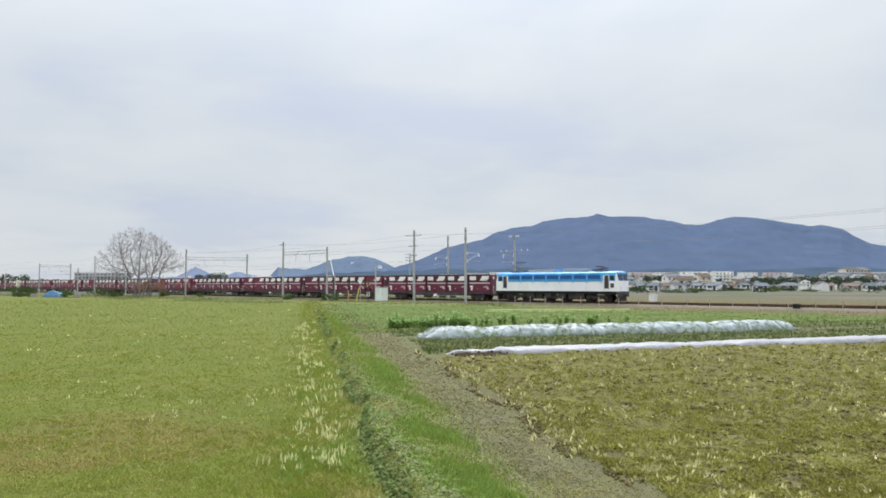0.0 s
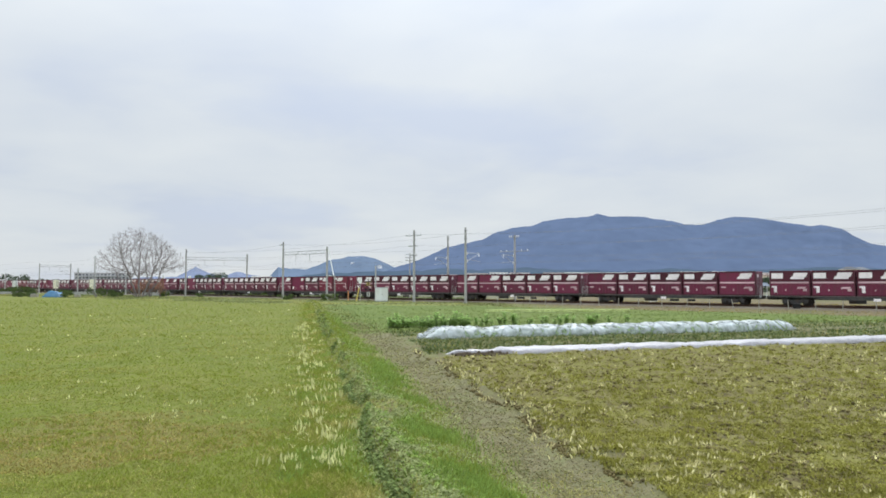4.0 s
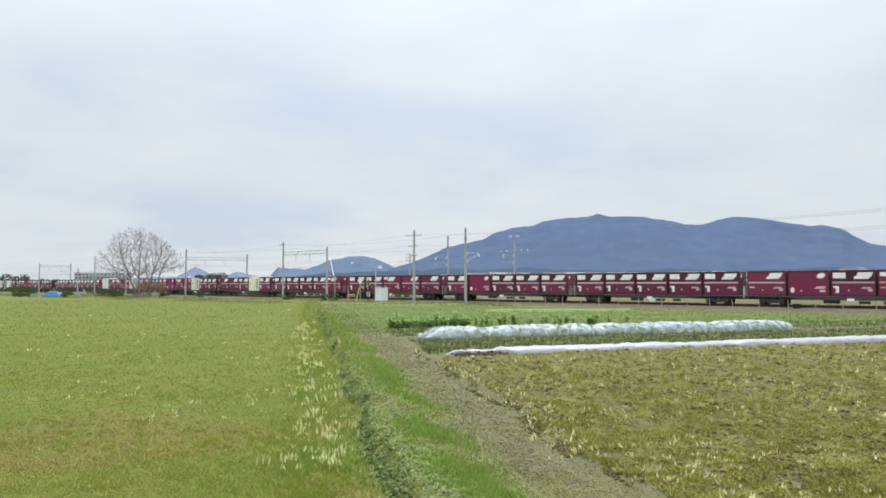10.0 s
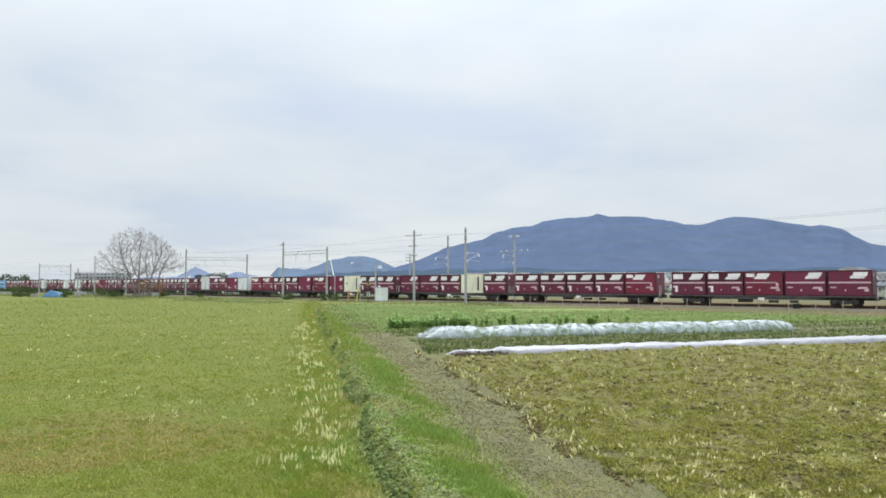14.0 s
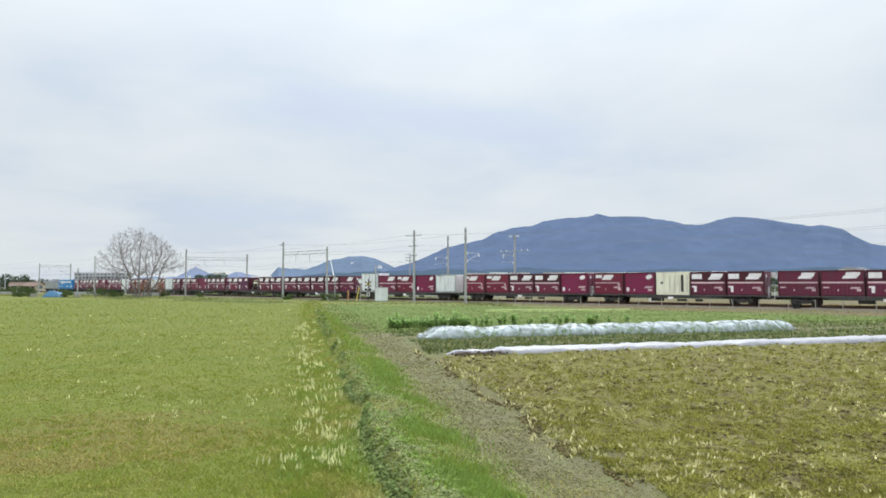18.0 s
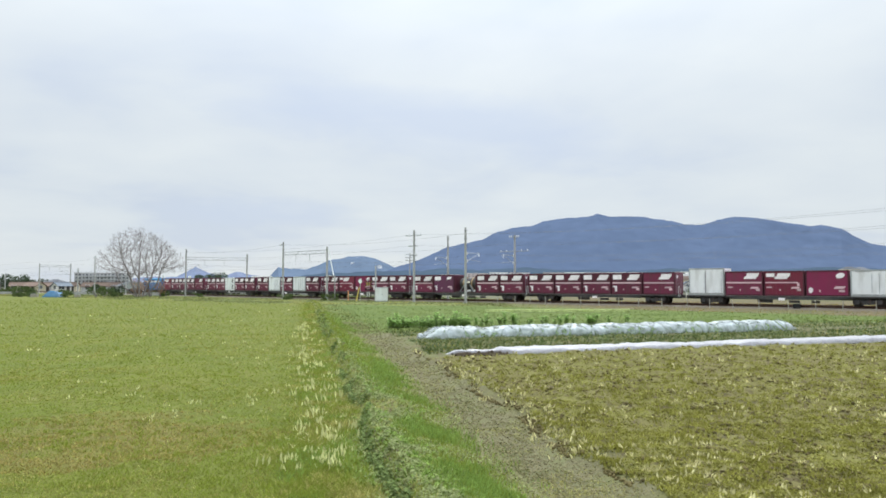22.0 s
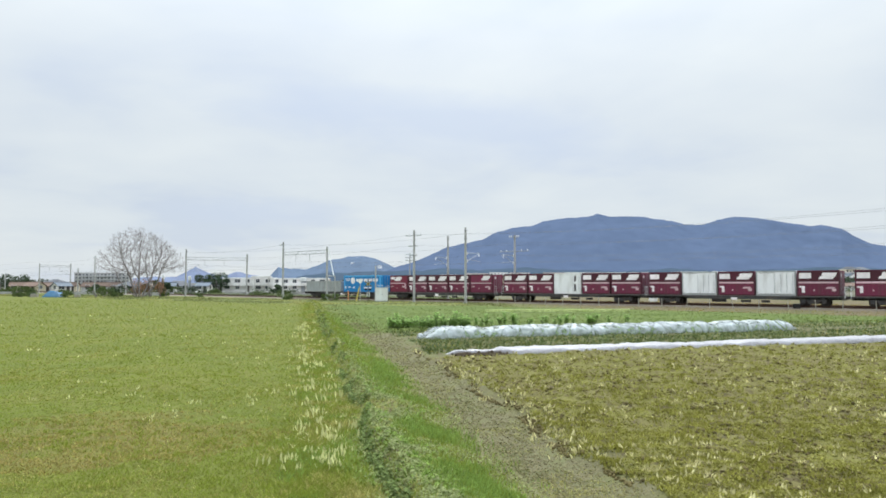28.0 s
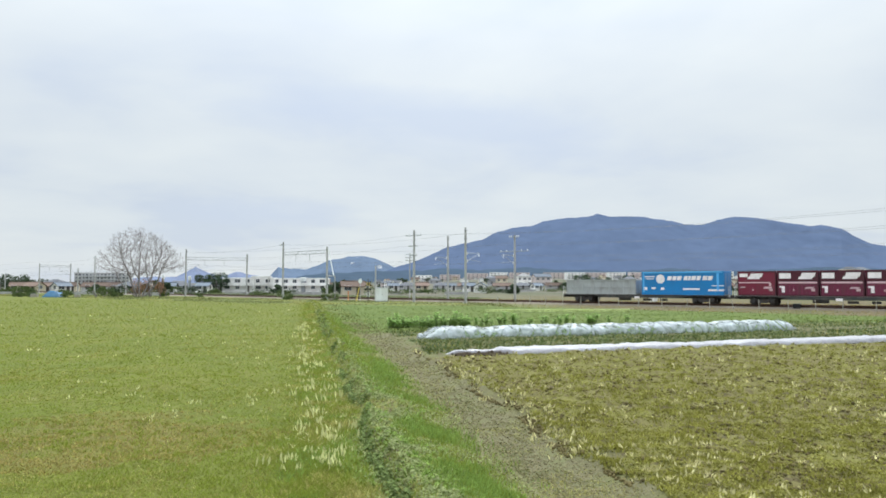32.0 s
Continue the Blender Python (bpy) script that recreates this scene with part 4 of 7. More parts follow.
def make_loco():
    lo = thing("electric_locomotive", "blue and white electric freight locomotive with one pantograph raised", "locomotive")
    L2, W = 8.75, 1.4
    ZB, ZM, ZT = 1.32, 2.52, 3.62
    bm = bmesh.new()
    # body cross-section with a rounded roof edge, nose slightly raked at both cabs
    sec = [(-W, ZB), (-W, ZM), (-W, 3.3), (-W + 0.06, ZT - 0.12), (-W + 0.25, ZT), (0, ZT + 0.12), (W - 0.25, ZT), (W - 0.06, ZT - 0.12), (W, 3.3), (W, ZM), (W, ZB)]
    cols = []
    for x, rk in ((-L2, 1), (-L2 + 0.35, 0), (L2 - 0.35, 0), (L2, -1)):
        cols.append([bm.verts.new((x + (rk * 0.22 * max(0.0, (z - ZM)) if abs(x) == L2 else 0), y * (0.93 if rk else 1), z)) for y, z in sec])
    for a, b in zip(cols, cols[1:]):
        for i in range(len(sec)):
            bm.faces.new((a[i], b[i], b[(i + 1) % len(sec)], a[(i + 1) % len(sec)]))
    bm.faces.new(cols[0])
    bm.faces.new(cols[-1][::-1])
    part("body", bm, M_LOCO_WHITE, lo)
    bm = bmesh.new()
    prism(bm, [(-W - 0.012, 3.26), (-W + 0.05, ZT - 0.1), (-W + 0.25, ZT + 0.01), (0, ZT + 0.13), (W - 0.25, ZT + 0.01), (W - 0.05, ZT - 0.1), (W + 0.012, 3.26)],
          -L2 + 0.3, L2 - 0.3)
    bm.transform(pose(0, 0, 0, 0, 0, 90))
    part("roof", bm, M_LOCO_BLUE, lo, "light blue roof")
    for y, t in ((-W, 0.012), (W, -0.012)):
        sgn = -1 if y < 0 else 1
        bm = bmesh.new()
        prism(bm, rect(-6.8, 6.8, ZM + 0.02, 3.27), y + sgn * 0.004, y + sgn * 0.012)
        part("side_band", bm, M_LOCO_BLUE, lo, "light blue side band")
        for k in range(7):
            x0 = -6.58 + k * 1.90
            bm = bmesh.new()
            prism(bm, rect(x0, x0 + 1.66, ZM - 0.02, 3.2), y + sgn * 0.010, y + sgn * 0.03)
            lv = part("louvre", bm, M_LOCO_NAVY, lo, "deep blue louvred panel")
            bm = bmesh.new()
            for q in range(5):
                z = ZM + 0.30 + q * 0.115
                add_box(bm, x0 + 0.06, x0 + 1.60, y + sgn * 0.03, y + sgn * 0.06, z, z + 0.05)
            part("slats", bm, M_LOCO_NAVY, lv)
            bm = bmesh.new()
            add_box(bm, x0 + 0.04, x0 + 1.62, y + sgn * 0.03, y + sgn * 0.036, ZM, ZM + 0.27)
            part("lower_panel", bm, M_LOCO_BLUE, lv, "mid blue lower panel")
            bm = bmesh.new()
            add_box(bm, x0 + 1.70, x0 + 1.84, y + sgn * 0.013, y + sgn * 0.04, ZM - 0.22, 3.2)
            part("pillar", bm, M_BLUE_LIGHT, lo, "pale blue pillar between the louvres")
        for e in (-1, 1):
            bm = bmesh.new()
            prism(bm, rect(min(e * 7.0, e * 7.52), max(e * 7.0, e * 7.52), ZB + 0.35, 3.2), y + sgn * 0.004, y + sgn * 0.02)
            part("cab_door", bm, M_UNDER, lo, "dark grey cab door")
            bm = bmesh.new()
            prism(bm, rect(min(e * 7.72, e * 8.24), max(e * 7.72, e * 8.24), 2.62, 3.16), y * 0.985 + sgn * 0.004, y + sgn * 0.024)
            part("cab_window", bm, M_GLASS_DARK, lo, "dark cab side window")
            bm = bmesh.new()
            prism(bm, rect(min(e * 7.6, e * 8.38), max(e * 7.6, e * 8.38), ZM + 0.04, 3.27), y * 0.985 + sgn * 0.002, y + sgn * 0.012)
            part("cab_band", bm, M_LOCO_BLUE, lo, "light blue band round the cab")
            if e > 0:
                bm = bmesh.new()
                prism(bm, rect(7.76, 8.2, ZB + 0.45, ZB + 0.95), y * 0.985 + sgn * 0.004, y + sgn * 0.018)
                part("number_panel", bm, M_UNDER, lo, "dark square panel")
            for q in (6.92, 7.58):
                bm = bmesh.new()
                add_tube(bm, (e * q, y + sgn * 0.05, ZB + 0.1), (e * q, y + sgn * 0.05, ZM + 0.2), 0.018, None, 6)
                part("grab_rail", bm, M_STEEL, lo)
        bm = bmesh.new()
        prism(bm, rect(-L2 + 0.2, L2 - 0.2, ZB - 0.24, ZB), y * 0.97, y * 0.97 + sgn * 0.03)
        part("skirt", bm, M_BLACK, lo)
    for e in (-1, 1):
        bm = bmesh.new()
        for y0, y1 in ((-1.15, -0.08), (0.08, 1.15)):
            a = [(e * (L2 - 0.03 - 0.22 * (z - ZM)) + e * 0.04, y, z) for y, z in ((y0, 2.66), (y1, 2.66), (y1, 3.26), (y0, 3.26))]
            b = [(p[0] - e * 0.05, p[1], p[2]) for p in a]
            va, vb = [bm.verts.new(p) for p in a], [bm.verts.new(p) for p in b]
            bm.faces.new(va)
            bm.faces.new(vb[::-1])
            for i in range(4):
                bm.faces.new((va[i], vb[i], vb[(i + 1) % 4], va[(i + 1) % 4]))
        part("windscreen", bm, M_GLASS_DARK, lo, "dark two-piece windscreen")
        bm = bmesh.new()
        a = [(e * (L2 + 0.004 - 0.22 * (z - ZM)), y, z) for y, z in ((-1.28, 2.56), (1.28, 2.56), (1.28, 3.34), (-1.28, 3.34))]
        va, vb = [bm.verts.new(p) for p in a], [bm.verts.new((p[0] - e * 0.03, p[1], p[2])) for p in a]
        bm.faces.new(va)
        bm.faces.new(vb[::-1])
        for i in range(4):
            bm.faces.new((va[i], vb[i], vb[(i + 1) % 4], va[(i + 1) % 4]))
        part("nose_band", bm, M_LOCO_NAVY, lo, "deep blue band round the windscreen")
        bm = bmesh.new()
        add_box(bm, e * (L2 - 0.45), e * (L2 - 0.1), -1.3, 1.3, 3.34, 3.56, 0.04)
        part("brow", bm, M_LOCO_BLUE, lo, "light blue brow over the windscreen")
        for y in (-0.85, 0.85):
            bm = bmesh.new()
            add_tube(bm, (e * (L2 - 0.02), y, 1.75), (e * (L2 + 0.06), y, 1.75), 0.14, None, 14)
            part("headlight", bm, M_INSUL, lo, "round headlight glass")
        box_part("buffer_beam", (e * (L2 - 0.15), e * (L2 + 0.08), -1.35, 1.35, 0.7, ZB - 0.02), M_UNDER, lo, bevel=0.03)
        box_part("coupler", (e * (L2 + 0.05), e * (L2 + 0.6), -0.14, 0.14, 0.72, 1.0), M_UNDER, lo, bevel=0.04)
        box_part("snow_plough", (e * (L2 - 0.3), e * (L2 - 0.2), -1.2, 1.2, 0.16, 0.7), M_UNDER, lo, bevel=0.02)
        # the pantograph at the rear is raised to the wire, the one in front is folded
        pan = box_part("pantograph", (e * 5.0, e * 6.9, -0.75, 0.75, ZT + 0.22, ZT + 0.28), M_UNDER, lo, bevel=0.01)
        knee, head = (0.5, 0.66) if e > 0 else (0.85, 1.4)
        for y in (-0.6, 0.6):
            bm = bmesh.new()
            add_tube(bm, (e * 5.1, y, ZT + 0.28), (e * 6.7, y * 0.6, ZT + knee), 0.035)
            part("lower_arm", bm, M_UNDER, pan)
            bm = bmesh.new()
            add_tube(bm, (e * 6.7, y * 0.6, ZT + knee), (e * 5.62, y * 0.9, ZT + head), 0.028)
            part("upper_arm", bm, M_UNDER, pan)
        for x in (5.5, 5.75):
            bm = bmesh.new()
            add_box(bm, e * x - 0.03, e * x + 0.03, -0.85, 0.85, ZT + head, ZT + head + 0.07, 0.01)
            part("contact_strip", bm, M_UNDER, pan)
        for x in (5.2, 6.6):
            for y in (-0.6, 0.6):
                bm = bmesh.new()
                add_tube(bm, (e * x, y, ZT - 0.02), (e * x, y, ZT + 0.23), 0.07, 0.05, 8)
                part("insulator", bm, M_INSUL, lo)
    for x0, x1, h, mt in ((-4.2, -0.3, 0.26, M_CONC), (0.9, 4.3, 0.3, M_STEEL), (-0.1, 0.7, 0.2, M_LOCO_BLUE)):
        box_part("roof_box", (x0, x1, -0.6, 0.6, ZT + 0.05, ZT + 0.12 + h), mt, lo, bevel=0.05)
    for x0, x1, z in ((-4.1, -2.9, 0.5), (-1.3, -0.4, 0.5), (0.6, 1.6, 0.48), (2.9, 4.2, 0.5)):
        box_part("equipment_box", (x0, x1, -1.2, -0.8, z, ZB - 0.2), M_UNDER, lo, bevel=0.03)
    for x0, x1 in ((-4.0, -1.9), (1.9, 4.0)):
        box_part("transformer_case", (x0, x1, -1.0, 1.0, 0.32, 0.95), M_UNDER, lo, bevel=0.05)
    for x in (-7.6, -3.7, 3.7, 7.6):
        bm = bmesh.new()
        add_tube(bm, (x, -1.15, 0.35), (x, -1.15, ZB - 0.1), 0.05, None, 6)
        add_box(bm, x - 0.2, x + 0.2, -1.2, -1.08, 0.3, 0.36)
        part("step", bm, M_UNDER, lo)
    box_part("underframe", (-L2 + 0.3, L2 - 0.3, -1.1, 1.1, 0.95, ZB), M_UNDER, lo)
    for x in (-5.8, 0, 5.8):
        bogie(lo, x, 1.2, 0.56)
    return lo


# containers of each wagon from its rear to its front, wagon by wagon behind the engine
LOADS = ("DDDDD EDDDE EEDDD DDDDD ERDFF DDDDD DRDDD DDFEE DDDDF EEDCD FRCDD FFDDR VEFRW DDDDE DHXDD DFRDD DWDWD DDBDD FDDDE").split()
TRAIN = []          # (thing, wagon number, metres of the wagon behind the reference, place on the wagon, height)


def build_train():
    loco = make_loco()
    TRAIN.append((loco, -1, 130.2, 0.0, 0.0))
    proto = make_wagon()
    kinds = make_containers()
    used = set()
    slack = {2: 0.1, 3: 0.1, 4: -0.55, 8: -0.5, 9: -0.5, 10: -0.45, 13: -0.25, 14: 0.25, 15: 0.2, 16: 0.28, 17: 0.72, 18: 0.2, 19: 0.2}
    kinds["V"].scale.z = 1.15
    for n in range(20):
        w = proto if n == 0 else copy_thing(proto, pose(0, 0, 0))
        rear = 159.0 + CAR * n - slack.get(n, 0.0)
        TRAIN.append((w, n, rear - 9.54, 0.0, 0.0))
        for j, k in enumerate(LOADS[n] if n < 19 else ()):
            c = kinds[k] if k not in used else copy_thing(kinds[k], pose(0, 0, 0))
            used.add(k)
            TRAIN.append((c, n, rear - 9.54, 3.84 * j + LONG / 2 - 9.54, DECK))
    rear = 159.0 + CAR * 19 - slack[19]
    TRAIN.append((low_container(), 19, rear - 9.54, 4.65 - 9.54, DECK))
    TRAIN.append((blue_container(), 19, rear - 9.54, 14.44 - 9.54, DECK))


build_train()


# ---- the vegetable plot ----
def lump_mesh(name, x, y, z, size):
    """Many small uneven lumps in one mesh."""
    n = len(x)
    o = np.array([(1, 0, 0), (0, 1, 0), (-1, 0, 0), (0, -1, 0), (0, 0, 0.8), (0, 0, -0.6)])
    f = np.array([(0, 1, 4), (1, 2, 4), (2, 3, 4), (3, 0, 4), (1, 0, 5), (2, 1, 5), (3, 2, 5), (0, 3, 5)])
    s = size * np.random.uniform(0.5, 1.6, n)
    v = o[None] * s[:, None, None] * np.random.uniform(0.6, 1.3, (n, 6, 1))
    a = np.random.uniform(0, 6.28, n)
    c, d = np.cos(a)[:, None], np.sin(a)[:, None]
    vx, vy = v[..., 0] * c - v[..., 1] * d, v[..., 0] * d + v[..., 1] * c
    v = np.stack([vx + x[:, None], vy + y[:, None], v[..., 2] + z[:, None] + s[:, None] * 0.2], -1).reshape(-1, 3)
    return quick_mesh(name, v, (f[None] + (np.arange(n) * 6)[:, None, None]).reshape(-1, 3))


def tubes_mesh(name, segs, n=5):
    """Open tapered tubes (start, end, radius, radius) in one mesh."""
    A, B = np.array([q[0] for q in segs]), np.array([q[1] for q in segs])
    ra, rb = np.array([q[2] for q in segs]), np.array([q[3] for q in segs])
    w = B - A
    w = w / np.linalg.norm(w, axis=1)[:, None]
    ref = np.where(np.abs(w[:, 2:3]) < 0.9, [[0.0, 0.0, 1.0]], [[1.0, 0.0, 0.0]])
    u = np.cross(w, ref)
    u /= np.linalg.norm(u, axis=1)[:, None]
    t = np.cross(w, u)
    ang = np.arange(n) * 2 * np.pi / n
    ring = u[:, None] * np.cos(ang)[None, :, None] + t[:, None] * np.sin(ang)[None, :, None]
    v = np.concatenate([A[:, None] + ring * ra[:, None, None], B[:, None] + ring * rb[:, None, None]], 1)
    i = np.arange(n)
    f = np.stack([i, (i + 1) % n, (i + 1) % n + n, i + n], -1)
    return quick_mesh(name, v.reshape(-1, 3), (f[None] + (np.arange(len(A)) * 2 * n)[:, None, None]).reshape(-1, 4))


def row_point(x, v, z=0.0):
    """A place in the plot: x metres to the side, v the row's own distance."""
    return Vector((x, v + 0.32 * x, z))


def film_material(name, color, alpha):
    mt = bpy.data.materials.new(name)
    mt.use_nodes = True
    nt = mt.node_tree
    N, L = nt.nodes.new, nt.links.new
    b = nt.nodes["Principled BSDF"]
    b.inputs["Roughness"].default_value = 0.35
    tc, n = N("ShaderNodeTexCoord"), N("ShaderNodeTexNoise")
    n.inputs["Scale"].default_value, n.inputs["Detail"].default_value = 3.0, 6.0
    L(tc.outputs["Object"], n.inputs["Vector"])
    r = N("ShaderNodeValToRGB")
    r.color_ramp.elements[0].position, r.color_ramp.elements[1].position = 0.3, 0.7
    r.color_ramp.elements[0].color = (*[c * 0.75 for c in color], 1)
    r.color_ramp.elements[1].color = (*color, 1)
    L(n.outputs["Fac"], r.inputs[0])
    L(r.outputs[0], b.inputs["Base Color"])
    bp, n2 = N("ShaderNodeBump"), N("ShaderNodeTexNoise")
    n2.inputs["Scale"].default_value, n2.inputs["Detail"].default_value = 9.0, 5.0
    bp.inputs["Strength"].default_value, bp.inputs["Distance"].default_value = 0.9, 0.06
    L(tc.outputs["Object"], n2.inputs["Vector"])
    L(n2.outputs["Fac"], bp.inputs["Height"])
    L(bp.outputs[0], b.inputs["Normal"])
    if alpha < 1:
        r2 = N("ShaderNodeMapRange")
        r2.inputs["From Min"].default_value, r2.inputs["From Max"].default_value = 0.35, 0.65
        r2.inputs["To Min"].default_value, r2.inputs["To Max"].default_value = alpha - 0.32, alpha + 0.36
        n3 = N("ShaderNodeTexNoise")
        n3.inputs["Scale"].default_value, n3.inputs["Detail"].default_value = 2.2, 7.0
        n3.inputs["Distortion"].default_value = 1.2
        L(tc.outputs["Object"], n3.inputs["Vector"])
        L(n3.outputs["Fac"], r2.inputs["Value"])
        L(r2.outputs[0], b.inputs["Alpha"])
    return mt


def build_tunnel():
    """A low plastic tunnel on hoops over a bed."""
    film = film_material("clear_plastic_film", (0.50, 0.55, 0.59), 0.52)
    base = row_point(-0.9, 31.9)
    th = thing("plastic_tunnel", "low clear plastic growing tunnel sagging between its hoops", "crop tunnel",
               m=Matrix.Translation(base) @ pose(0, 0, 0, 0, 0, ROW_TURN))
    length, na = 20.8, 19
    xs = np.arange(0, length + 0.01, 0.06)
    bm = bmesh.new()
    cols = []
    for x in xs:
        q = abs(math.sin(math.pi * x / 1.07))
        end = min(1.0, max(0.02, min(x, length - x) / 0.55)) ** 0.5
        dip = 1 - 0.18 * math.exp(-((x - 8.6) / 0.4) ** 2) - 0.14 * math.exp(-((x - 15.6) / 0.35) ** 2) - 0.1 * math.exp(-((x - 3.0) / 0.6) ** 2)
        h = (0.53 - 0.02 * q ** 2 + 0.04 * (LAT.at(x, 3.3, 2.1) - 0.5) + 0.03 * (LAT.at(x, 8.3, 0.5) - 0.5)) * end * dip
        half = 0.62 + 0.05 * (LAT.at(x, 9.1, 0.7) - 0.5)
        row = []
        for i in range(na):
            a = math.pi * i / (na - 1)
            r = 1 + 0.05 * (LAT.at(x * 1.0, a * 1.3 + 20, 0.3) - 0.5) + (0.09 - 0.28 * abs(LAT.at(x + 0.3 * a, a * 0.5 + 7, 0.42) - 0.5) + 0.06 * (LAT.at(x - 0.2 * a, a * 0.4 + 17, 0.13) - 0.5)) * math.sin(a) ** 0.5
            row.append(bm.verts.new((x, -half * math.cos(a) * r, max(0.0, h * math.sin(a) ** 0.8 * r))))
        cols.append(row)
    for a, b in zip(cols, cols[1:]):
        for i in range(na - 1):
            f = bm.faces.new((a[i], b[i], b[i + 1], a[i + 1]))
            f.smooth = True
    part("film_cover", bm, film, th)
    q = np.random.RandomState(3)
    n = 5200
    lx, ly = q.uniform(0.3, length - 0.3, n), q.uniform(-0.52, 0.52, n)
    lz = q.uniform(0, 1, n) * np.clip(0.42 - ly ** 2, 0.02, 1) * 0.85
    c = np.stack([lx, ly, lz], -1)
    e, g = q.normal(size=(n, 3)) * 0.045, q.normal(size=(n, 3)) * 0.03
    inner = quick_mesh("young_crop", np.stack([c - e, c + g, c + e, c - g], 1).reshape(-1, 3), np.arange(4 * n).reshape(n, 4))
    tagged(part("young_crop", inner, M_LEAF, th, "green seedlings under the film"), kind="stuff")
    for k in range(20):
        x = 0.3 + k * 1.06
        bm = bmesh.new()
        pts = [Vector((x, -0.56 * math.cos(math.pi * i / 9), 0.47 * math.sin(math.pi * i / 9))) for i in range(10)]
        for p, q in zip(pts, pts[1:]):
            add_tube(bm, p, q, 0.008, None, 5)
        part("hoop", bm, M_STEEL, th)
    bm = bmesh.new()
    bmesh.ops.create_icosphere(bm, subdivisions=2, radius=0.2, matrix=Matrix.Translation((-0.18, -0.25, 0.1)) @ Matrix.Diagonal((1.1, 1.0, 0.75, 1)))
    for v in bm.verts:
        v.co += Vector((random.uniform(-0.04, 0.04), random.uniform(-0.04, 0.04), random.uniform(-0.05, 0.05)))
    part("gathered_end", bm, film, th, "bunched white end of the film")


def build_mulch():
    """A raised bed under pale mulch film, earth heaped on its edges."""
    film = film_material("pale_mulch_film", (0.335, 0.33, 0.35), 1.0)
    th = thing("mulched_bed", "raised bed under creased pale mulch film", "crop bed",
               m=Matrix.Translation(row_point(0.2, 23.75)) @ pose(0, 0, 0, 0, 0, ROW_TURN))
    length = 34.0
    prof = [(-0.64, -0.03), (-0.6, 0.1), (-0.56, 0.18), (-0.5, 0.215), (-0.35, 0.228), (-0.18, 0.232), (0, 0.235), (0.2, 0.232), (0.4, 0.225), (0.52, 0.21), (0.58, 0.15), (0.62, 0.07), (0.65, -0.03)]
    bm = bmesh.new()
    cols = []
    for x in np.arange(0, length, 0.08):
        end = min(1.0, 0.12 + x / 0.5)
        # the film is rolled narrow at its start
        k = min(1.0, max(0.0, (x - 1.85) / 0.2))
        squeeze, shift, low = 0.22 + 0.78 * k, 0.47 * (1 - k), 0.6 + 0.4 * k
        cols.append([bm.verts.new((x, shift + squeeze * y * (1 + 0.06 * (LAT.at(x, 1, 0.6) - 0.5)),
                                   low * z * end * (0.85 + 0.3 * LAT.at(x, 77, 1.6)) + 0.06 * (LAT.at(x, y * 2 + 50, 0.4) - 0.5)
                                   + 0.035 * (LAT.at(x + y, y + 5, 0.12) - 0.5))) for y, z in prof])
    for a, b in zip(cols, cols[1:]):
        for i in range(len(prof) - 1):
            f = bm.faces.new((a[i], b[i], b[i + 1], a[i + 1]))
            f.smooth = True
    part("film", bm, film, th)
    n = 1100
    ex, sg = np.random.uniform(0, length, n), np.where(np.random.rand(n) < 0.66, -1, 1)
    ey = sg * (0.64 + np.random.uniform(-0.05, 0.08, n))
    hx, hy = np.random.uniform(0.1, 1.9, 260), np.random.uniform(-0.75, 0.2, 260)
    tagged(part("heaped_soil", lump_mesh("heaped_soil", hx, hy, 0.04 + 0 * hx, np.random.uniform(0.04, 0.08, 260)), M_DARKSOIL, th, "dark moist soil heaped beside the film's end"), kind="stuff")
    tagged(part("edge_soil", lump_mesh("edge_soil", ex, ey, 0.02 + 0 * ex, np.random.uniform(0.02, 0.055, n)), M_SOIL, th), kind="stuff")


M_SOIL = mat("dark_moist_soil", (0.105, 0.086, 0.036), 0.95, 0, 0.35, 5.0, island=0.3, spec=0.1)
M_DARKSOIL = mat("dark_heaped_soil", (0.05, 0.038, 0.024), 0.95, 0, 0.35, 5.0, island=0.3, spec=0.1)
M_STRAW = mat("dry_straw", (0.56, 0.52, 0.27), 0.9, 0, 0.2, 3.0, island=0.35, leaf=0.2, spec=0.12)
M_SEED = mat("pale_seed_heads", (0.60, 0.60, 0.29), 0.9, 0, 0.15, 3.0, island=0.25, leaf=0.2, spec=0.12)
M_GRASS = mat("field_grass", (0.200, 0.240, 0.036), 0.85, 0, 0.26, 0.35, island=0.2, leaf=0.38, spec=0.12)
M_DRYGRASS = mat("dry_grass", (0.33, 0.305, 0.095), 0.9, 0, 0.25, 0.6, island=0.35, leaf=0.2, spec=0.12)
M_WITHERED = mat("withered_brown_grass", (0.26, 0.20, 0.060), 0.9, 0, 0.3, 0.8, island=0.35, leaf=0.2, spec=0.12)
M_RIDGE = mat("dull_green_ridge_weeds", (0.16, 0.19, 0.085), 0.85, 0, 0.3, 1.0, island=0.4, leaf=0.2, spec=0.12)
M_OLIVE = mat("olive_moss_grass", (0.238, 0.232, 0.050), 0.9, 0, 0.45, 0.5, island=0.4, leaf=0.2, spec=0.12)
M_WEED = mat("grey_green_weeds", (0.260, 0.295, 0.125), 0.85, 0, 0.3, 1.2, island=0.3, leaf=0.2, spec=0.12)
M_LUSH = mat("lush_grass", (0.195, 0.285, 0.062), 0.8, 0, 0.3, 1.0, island=0.35, leaf=0.3, spec=0.12)
M_FLANK = mat("dark_flank_weeds", (0.140, 0.188, 0.058), 0.8, 0, 0.35, 2.0, island=0.5, leaf=0.15, spec=0.12)
